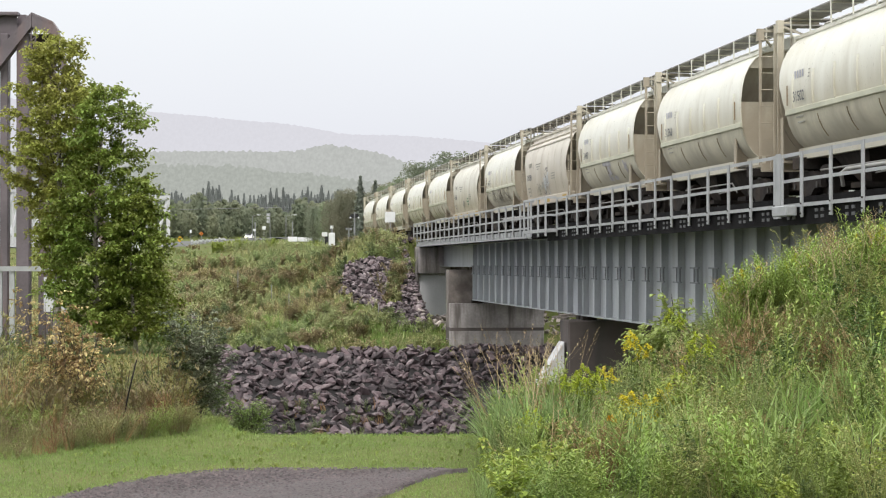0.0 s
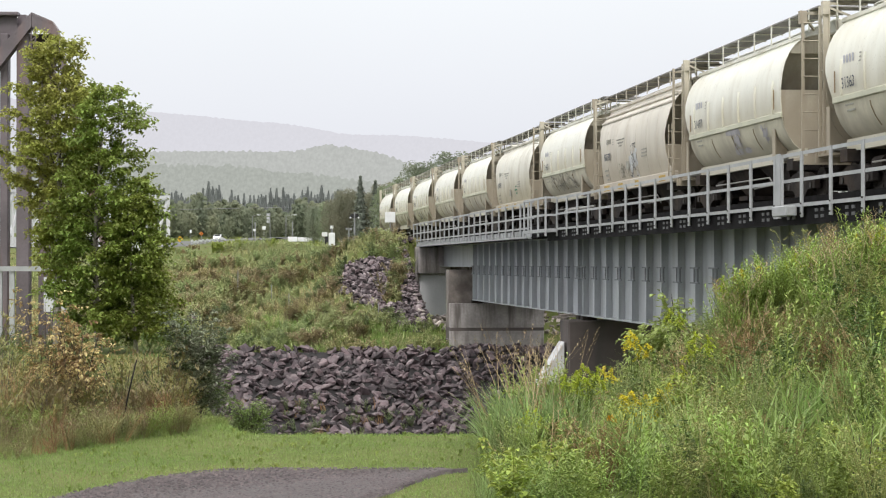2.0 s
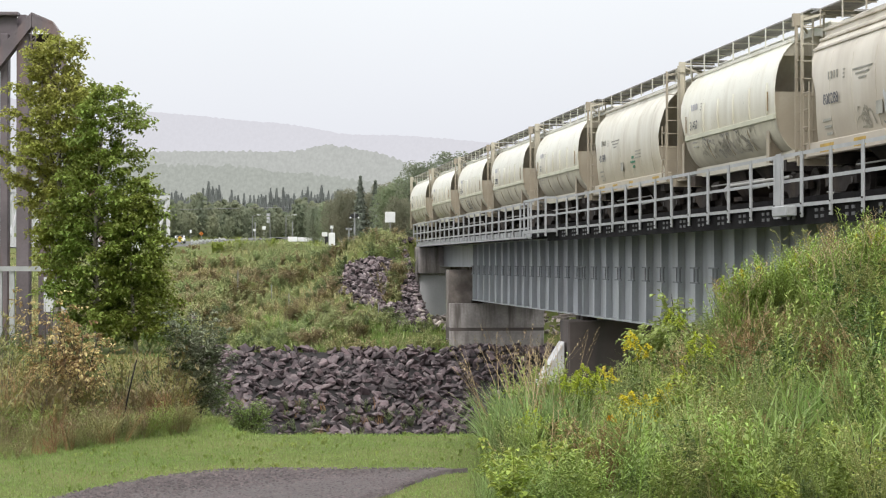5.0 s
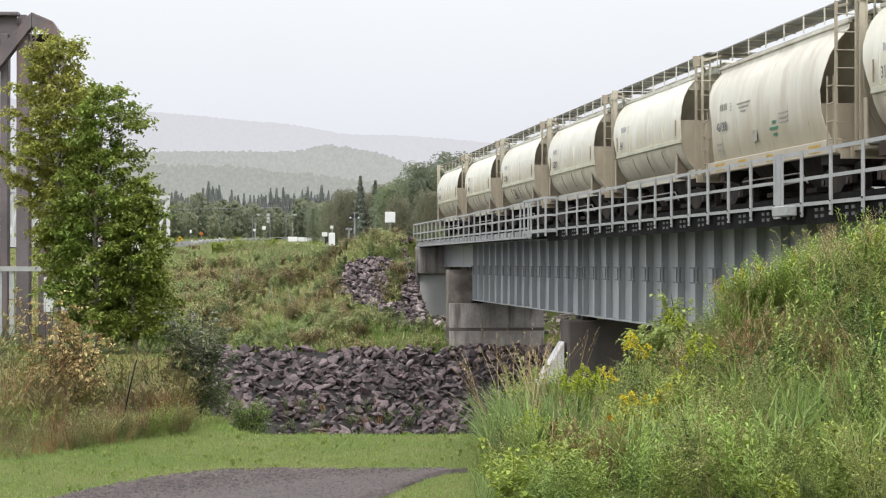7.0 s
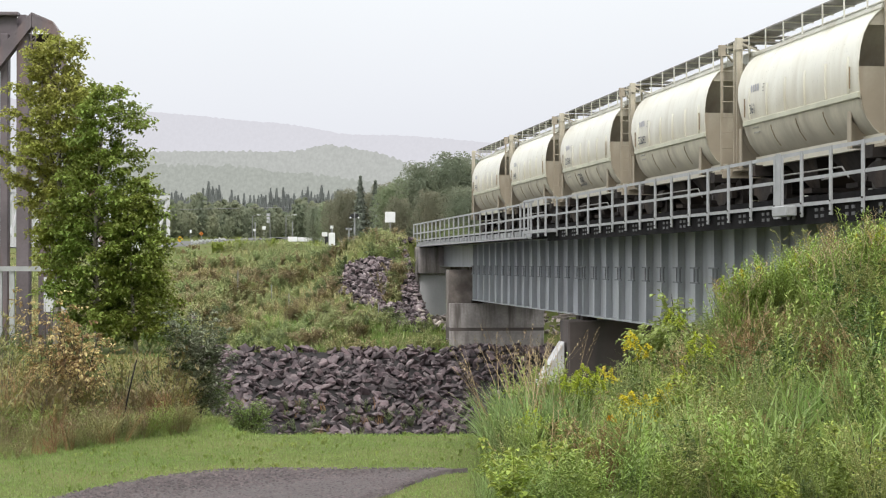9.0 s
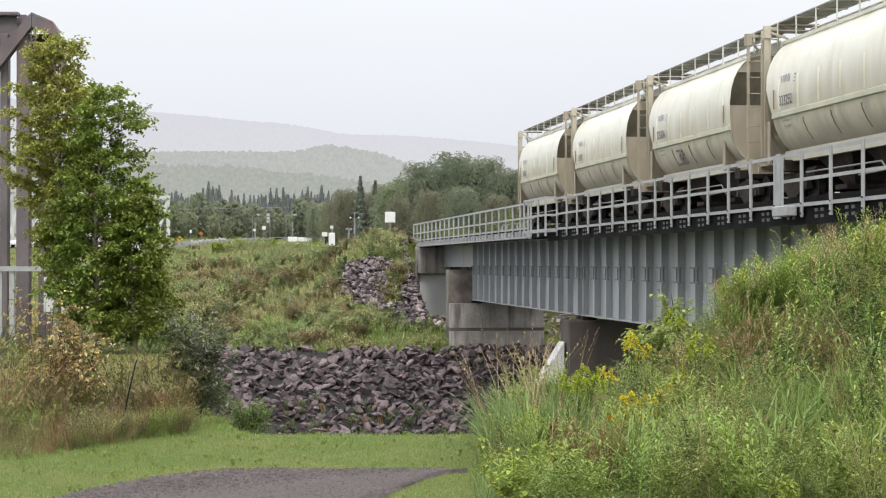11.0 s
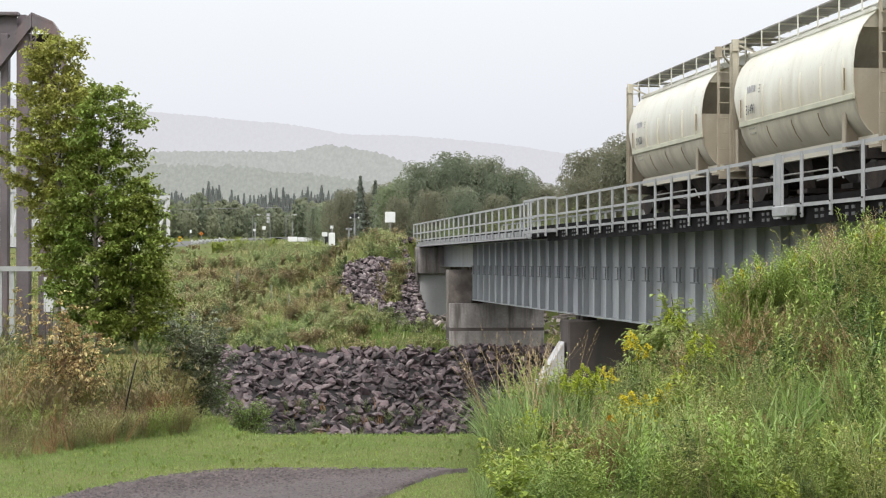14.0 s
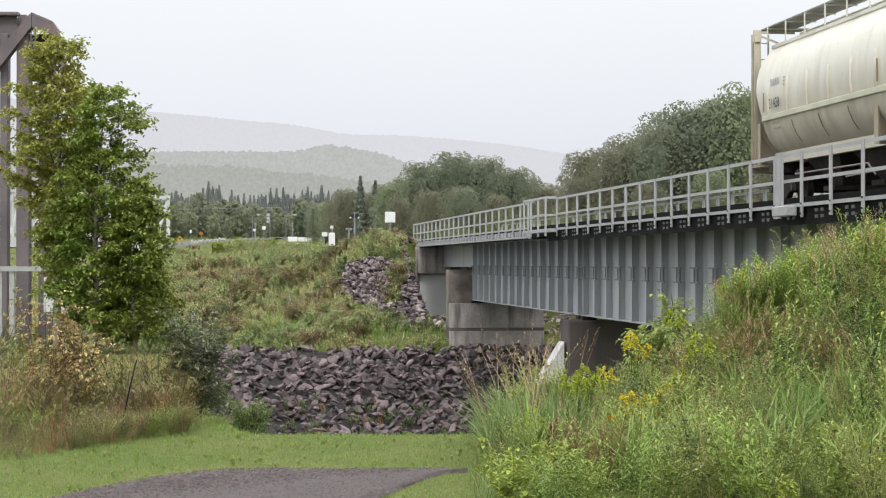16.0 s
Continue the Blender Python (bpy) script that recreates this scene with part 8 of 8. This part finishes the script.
def build_road():
    verts, faces, n = [], [], 120
    for i in range(n):
        a, b = road_path(12 * i / (n - 1) * 0.999), road_path(min(11.99, 12 * i / (n - 1) + 0.05))
        d = Vector((b[0] - a[0], b[1] - a[1])).normalized()
        for s in (-4.0, 4.0):
            w, v = a[0] + d.y * s, a[1] - d.x * s
            verts.append(vw(w, v, float(ground_z(a[0], a[1])) + 0.12))
    for i in range(n - 1):
        faces.append((2 * i, 2 * i + 1, 2 * i + 3, 2 * i + 2))
    ob = new("road", mesh_of("road", verts, faces, [M["asphalt"]]))
    tagged(ob, "pale worn asphalt road beyond the meadow", "road", kind="structure")
    th = thing("guard_rail", "pale steel guard rail along the far road", "guard rail")
    rail = bmesh.new()
    prev = None
    for i in range(34):
        w, v = road_path(3.8 + 3.6 * i / 33)
        p = vw(w + 4.2, v - 1.0, float(ground_z(w, v)))
        if prev is not None:
            beam(rail, prev + Vector((0, 0, 0.72)), p + Vector((0, 0, 0.72)), 0.06, 0.34)
        if i % 3 == 0:
            part("post", boxes((p.x - 0.07, p.x + 0.07, p.y - 0.07, p.y + 0.07, p.z - 0.1, p.z + 0.8)), M["galv"], th)
        prev = p
    part("rail", rail, M["silver"], th)


build_road()


def build_silver_truss():
    th = thing("road_truss_bridge", "white painted steel road truss at the far end", "bridge")
    a, b = vw(-45.2, 314.0, 0), vw(-72.0, 274.0, 0)
    z0, z1 = 4.2, 12.7
    d = (b - a)
    off = Vector((d.y, -d.x, 0)).normalized() * 5.0
    for s in (0, 1):
        o = off * s
        part("end_post", beam(bmesh.new(), a + o + Vector((0, 0, z0 - 0.8)), a + o + Vector((0, 0, z1)), 0.6, 0.6), M["silver"], th)
        part("top_chord", beam(bmesh.new(), a + o + Vector((0, 0, z1 - 0.2)), b + o + Vector((0, 0, z1 - 0.2)), 0.6, 0.5), M["silver"], th)
        part("bottom_chord", beam(bmesh.new(), a + o + Vector((0, 0, z0)), b + o + Vector((0, 0, z0)), 0.4, 0.6), M["silver"], th)
        part("parapet", beam(bmesh.new(), a + o * 0.97 + Vector((0, 0, z0 + 0.9)), b + o * 0.97 + Vector((0, 0, z0 + 0.9)), 0.2, 1.1), M["silver"], th)
        n = 14
        for k in range(n):
            p, q = a + o + d * (k / n), a + o + d * ((k + 1) / n)
            lo, hi = Vector((0, 0, z0)), Vector((0, 0, z1 - 0.2))
            part("diagonal", beam(bmesh.new(), p + (hi if k % 2 == 0 else lo), q + (lo if k % 2 == 0 else hi), 0.36, 0.36), M["silver"], th)
            part("hanger", beam(bmesh.new(), q + lo, q + hi, 0.3, 0.3), M["silver"], th)
    for k in range(5):
        p = a + d * (k / 8)
        part("portal_strut", beam(bmesh.new(), p + Vector((0, 0, z1 - 0.4)), p + off + Vector((0, 0, z1 - 0.4)), 0.3, 0.4), M["silver"], th)
        part("sway_brace", beam(bmesh.new(), p + Vector((0, 0, z1 - 2.0)), p + off + Vector((0, 0, z1 - 0.4)), 0.2, 0.2), M["silver"], th)


build_silver_truss()
M["sign_yellow"] = mat("yellow_sign_face", (0.75, 0.40, 0.02), 0.5, var=0.1, bump=0)
M["sign_orange"] = mat("orange_sign_face", (0.70, 0.22, 0.03), 0.5, var=0.1, bump=0)
M["sign_white"] = mat("white_sign_face", (0.72, 0.73, 0.74), 0.5, var=0.08, bump=0)
M["mast"] = mat("dull_grey_mast", (0.33, 0.33, 0.34), 0.6, metal=0.3, var=0.2)
M["black"] = mat("matt_black_paint", (0.02, 0.02, 0.022), 0.7, var=0.2, bump=0)
FACE = Matrix.Rotation(-radians(YAW), 4, "Z")


def standing(name, label, category, w, v, dz=0.0, group=""):
    th = thing(name, label, category, group)
    th.matrix_basis = Matrix.Translation(vw(w, v, float(ground_z(w, v)) + dz)) @ FACE
    return th


def diamond_sign(w, v, h, size, material, label):
    th = standing("road_sign", label, "road sign", w, v, 0, "road signs")
    part("post", boxes((-0.05, 0.05, -0.03, 0.03, 0, h)), M["mast"], th)
    bm = bmesh.new()
    r = size * 0.707
    prism(bm, [(-r, h), (0, h - r), (r, h), (0, h + r)], -0.06, -0.035)
    part("plate", bm, material, th)
    part("symbol", boxes((-0.08, 0.08, -0.075, -0.062, h - 0.3 * size, h + 0.25 * size), (-0.25 * size, 0.1, -0.075, -0.062, h + 0.02, h + 0.14)), M["black"], th)


diamond_sign(-47.0, 341, 1.0, 0.8, M["sign_yellow"], "yellow diamond warning sign on a post")
diamond_sign(-52.8, 417, 1.6, 0.65, M["sign_orange"], "orange diamond warning sign on a post")


def panel_sign(w, v, h, wide, tall, label, z_off=0.0):
    th = standing("sign_board", label, "sign", w, v, z_off, "sign boards")
    part("post", boxes((-0.035, 0.035, -0.03, 0.03, -0.2, h)), M["mast"], th)
    part("plate", bevelled(boxes((-wide / 2, wide / 2, -0.06, -0.035, h - tall, h)), 0.01), M["sign_white"], th)


panel_sign(-3.6, 130.0, 2.25, 0.70, 0.72, "square white sign board on a thin post by the track")
panel_sign(-36.0, 384, 3.4, 0.7, 0.7, "small square white sign by the far road")
panel_sign(-50.5, 382, 2.6, 0.4, 0.6, "narrow white sign by the far road")
panel_sign(-41.5, 420, 3.0, 0.5, 0.5, "small square white sign by the far road")


def signal_mast(w, v, h, label, cross):
    th = standing("signal_mast", label, "railway signal", w, v, -0.2, "railway signals")
    part("mast", bar(bmesh.new(), (0, 0, 0), (0, 0, h), 0.07, 8), M["mast"], th)
    if cross:
        part("backplate", boxes((-0.28, 0.28, -0.03, 0.03, h - 0.42, h - 0.12)), M["black"], th)
        for x in (-0.2, 0.2):
            part("lamp_hood", bar(bmesh.new(), (x, -0.2, h - 0.27), (x, 0.05, h - 0.27), 0.15, 10), M["black"], th)
            part("lens", bar(bmesh.new(), (x * 1.6, -0.24, h - 0.42), (x * 1.6, -0.2, h - 0.42), 0.07, 8), M["sign_white"], th)
    else:
        for x in (-0.16, 0.16):
            part("lamp", bar(bmesh.new(), (x, -0.1, h - 0.1), (x, 0.1, h - 0.1), 0.1, 10), M["mast"], th)


signal_mast(-6.95, 150.0, 3.15, "grey signal mast with a black lamp head", True)
signal_mast(-7.3, 148.0, 1.9, "short grey mast with two lamps", False)


def build_cabinet():
    th = standing("signal_cabinet", "silver trackside cabinet with a round vent", "cabinet", -9.2, 158.0, 0.0)
    part("body", bevelled(boxes((-0.25, 0.25, -0.25, 0.25, 0, 1.15)), 0.04), M["sign_white"], th)
    part("vent", bar(bmesh.new(), (0, 0, 1.15), (0, 0, 1.5), 0.06, 8), M["mast"], th)
    part("vent_cap", bar(bmesh.new(), (0, 0, 1.5), (0, 0, 1.75), 0.13, 10), M["sign_white"], th)
    part("side_box", boxes((-0.55, -0.3, -0.2, 0.2, 0.2, 1.05)), M["black"], th)
    part("side_plate", boxes((-0.8, -0.35, -0.24, -0.22, 0.85, 1.2)), M["sign_white"], th)


build_cabinet()


def street_lamp(w, v, h, arm):
    th = standing("street_lamp", "grey street lamp with a short arm in mist", "street lamp", w, v, 0, "street lamps")
    part("pole", bar(bmesh.new(), (0, 0, 0), (0, 0, h), 0.07, 8), M["mast"], th)
    part("arm", bar(bmesh.new(), (0, 0, h), (arm, 0, h + 0.25), 0.05, 6), M["mast"], th)
    part("lamp_head", bevelled(boxes((arm - 0.15, arm + 0.6, -0.15, 0.15, h + 0.18, h + 0.34)), 0.04), M["sign_white"], th)


street_lamp(-43.9, 440, 6.0, 1.2)
street_lamp(-36.2, 440, 5.7, 1.8)
street_lamp(-28.6, 440, 5.4, -1.2)
for w, v, h in ((-42.3, 430, 4.2), (-33.9, 430, 4.6)):
    th = standing("utility_pole", "thin grey pole beside the far road", "pole", w, v, 0, "poles by the far road")
    part("pole", bar(bmesh.new(), (0, 0, 0), (0, 0, h), 0.12, 8), M["mast"], th)
th = standing("hanging_sign", "pale green vertical street sign on a pole", "sign", -40.0, 436, 0)
part("pole", bar(bmesh.new(), (0.5, 0, 0), (0.5, 0, 6.6), 0.07, 8), M["mast"], th)
for z in (4.2, 5.0, 5.8):
    part("plate", boxes((-0.3, 0.4, -0.08, -0.04, z, z + 0.6)), M["galv"], th)
# low pale blocks added in place of parked trailers and rails beyond the meadow
th = standing("roadside_barrier", "low pale blocks that stand in for parked vehicles beside the far road", "barrier", -30.0, 400, 0)
for k in range(6):
    part("block", bevelled(boxes((-2.5 + 2.05 * k, -0.55 + 2.05 * k, -0.3, 0.3, 0.0, 1.0 - 0.1 * (k % 3))), 0.06), M["concrete_new"], th)
th = standing("white_shed", "small white shed half hidden behind birch leaves", "shed", -32.0, 190, -1.0)
part("wall", boxes((-1.6, 1.6, -1.5, 1.5, 0, 3.0)), M["sign_white"], th)
rf = bmesh.new()
prism(rf, [(-1.9, 2.9), (1.9, 2.9), (0, 3.9)], -1.7, 1.7)
part("roof", rf, M["mast"], th)
for w, v, h in ((-13.0, 121, 1.5), (-10.6, 118, 1.2), (-9.2, 114, 1.1), (-5.6, 107, 1.0), (-3.6, 106.5, 1.2)):
    th = standing("marker_post", "thin pale marker post standing in the meadow", "post", w, v, 0, "marker posts")
    part("shaft", boxes((-0.022, 0.022, -0.02, 0.02, -0.2, h)), M["mast"], th)

# overhead wire beyond the road
th = thing("power_line", "thin grey power line on poles before misty woods", "cable")
for w in (-78.0, -20.0):
    p = vw(w, 510, float(ground_z(w, 510)))
    part("pole", bar(bmesh.new(), p - Vector((0, 0, 0.5)), p + Vector((0, 0, 8.0 if w < -40 else 9.5)), 0.14, 8), M["mast"], th)
part("wire", beam(bmesh.new(), vw(-78.0, 510, float(ground_z(-78, 510)) + 7.6), vw(-20.0, 510, float(ground_z(-20, 510)) + 9.1), 0.1, 0.1), M["mast"], th)


def build_car():
    th = thing("car", "white saloon car driving on the far road", "car")
    bm = bmesh.new()
    prism(bm, [(-2.2, 0.35), (2.2, 0.35), (2.25, 0.75), (1.9, 0.95), (1.0, 1.02), (0.35, 1.45), (-1.0, 1.47), (-1.7, 1.0), (-2.2, 0.95)], -0.85, 0.85, axis="X")
    part("body", bevelled(bm, 0.06), M["sign_white"], th)
    for s in (-1, 1):
        gl = bmesh.new()
        prism(gl, [(0.92, 1.04), (0.38, 1.40), (-0.95, 1.42), (-1.5, 1.04)], min(s * 0.84, s * 0.865), max(s * 0.84, s * 0.865), axis="X")
        part("side_window", gl, M["black"], th)
    ws = bmesh.new()
    ws.faces.new([ws.verts.new(p) for p in ((-0.7, 1.0, 1.06), (0.7, 1.0, 1.06), (0.62, 0.42, 1.44), (-0.62, 0.42, 1.44))])
    part("windscreen", ws, M["black"], th)
    for x in (-0.6, 0.6):
        part("headlight", boxes((x - 0.16, x + 0.16, 2.2, 2.27, 0.62, 0.78)), M["headlight"], th, "lit headlight")
    wheels = []
    for x in (-0.78, 0.78):
        for y in (-1.35, 1.4):
            wb = bmesh.new()
            bar(wb, (-0.1, 0, 0), (0.1, 0, 0), 0.32, 16)
            w = part("wheel", wb, M["black"], th)
            w.location = (x, y, 0.32)
            wheels.append(w)
    return th


hl = bpy.data.materials.new("headlight_glow")
hl.use_nodes = True
hl.node_tree.nodes["Principled BSDF"].inputs["Emission Color"].default_value = (1.0, 0.85, 0.5, 1)
hl.node_tree.nodes["Principled BSDF"].inputs["Emission Strength"].default_value = 4.0
M["headlight"] = hl
CAR = build_car()

# ---- motions ----
def motions():
    dense = [0.0, 1 / 30] + [float(k) for k in range(1, 16)] + [16 - 1 / 30, 16.0]
    turn = [k / 15 for k in range(0, 241)]
    for k, car in enumerate(TRAIN):
        walk(car, [(t, Matrix.Translation((TX, train_y(t) - CAR_AT[k], RAIL_Z))) for t in dense])
        for tr in car.children:
            for ws in tr.children:
                if ws.name.startswith("wheelset"):
                    at = ws.location.copy()
                    walk(ws, [(t, Matrix.Translation(at) @ Matrix.Rotation((train_y(0) - train_y(t)) / WHEEL_R, 4, "X")) for t in turn])
    # the car on the far road: seconds, metres to the right, metres ahead
    rows = []
    places = [(0.0, -47.7, 470), (1.0, -49.0, 446), (2.0, -49.8, 422), (3.0, -49.9, 398), (4.0, -49.2, 374), (5.0, -48.2, 350), (6.0, -46.7, 326), (7.0, -45.4, 310),
              (8.0, -46.2, 297), (9.0, -49.5, 286), (10.0, -54.0, 276), (12.0, -64.0, 262), (14.0, -76.0, 250), (16.0, -89.0, 241)]
    for i, (t, w, v) in enumerate(places):
        j = min(i, len(places) - 2)
        a, b = vw(*places[j][1:]), vw(*places[j + 1][1:])
        yaw = math.atan2(-(b - a).x, (b - a).y)
        rows.append((t, Matrix.Translation(vw(w, v, float(ground_z(w, v)) + 0.13)) @ Matrix.Rotation(yaw, 4, "Z")))
    walk(CAR, rows)


motions()
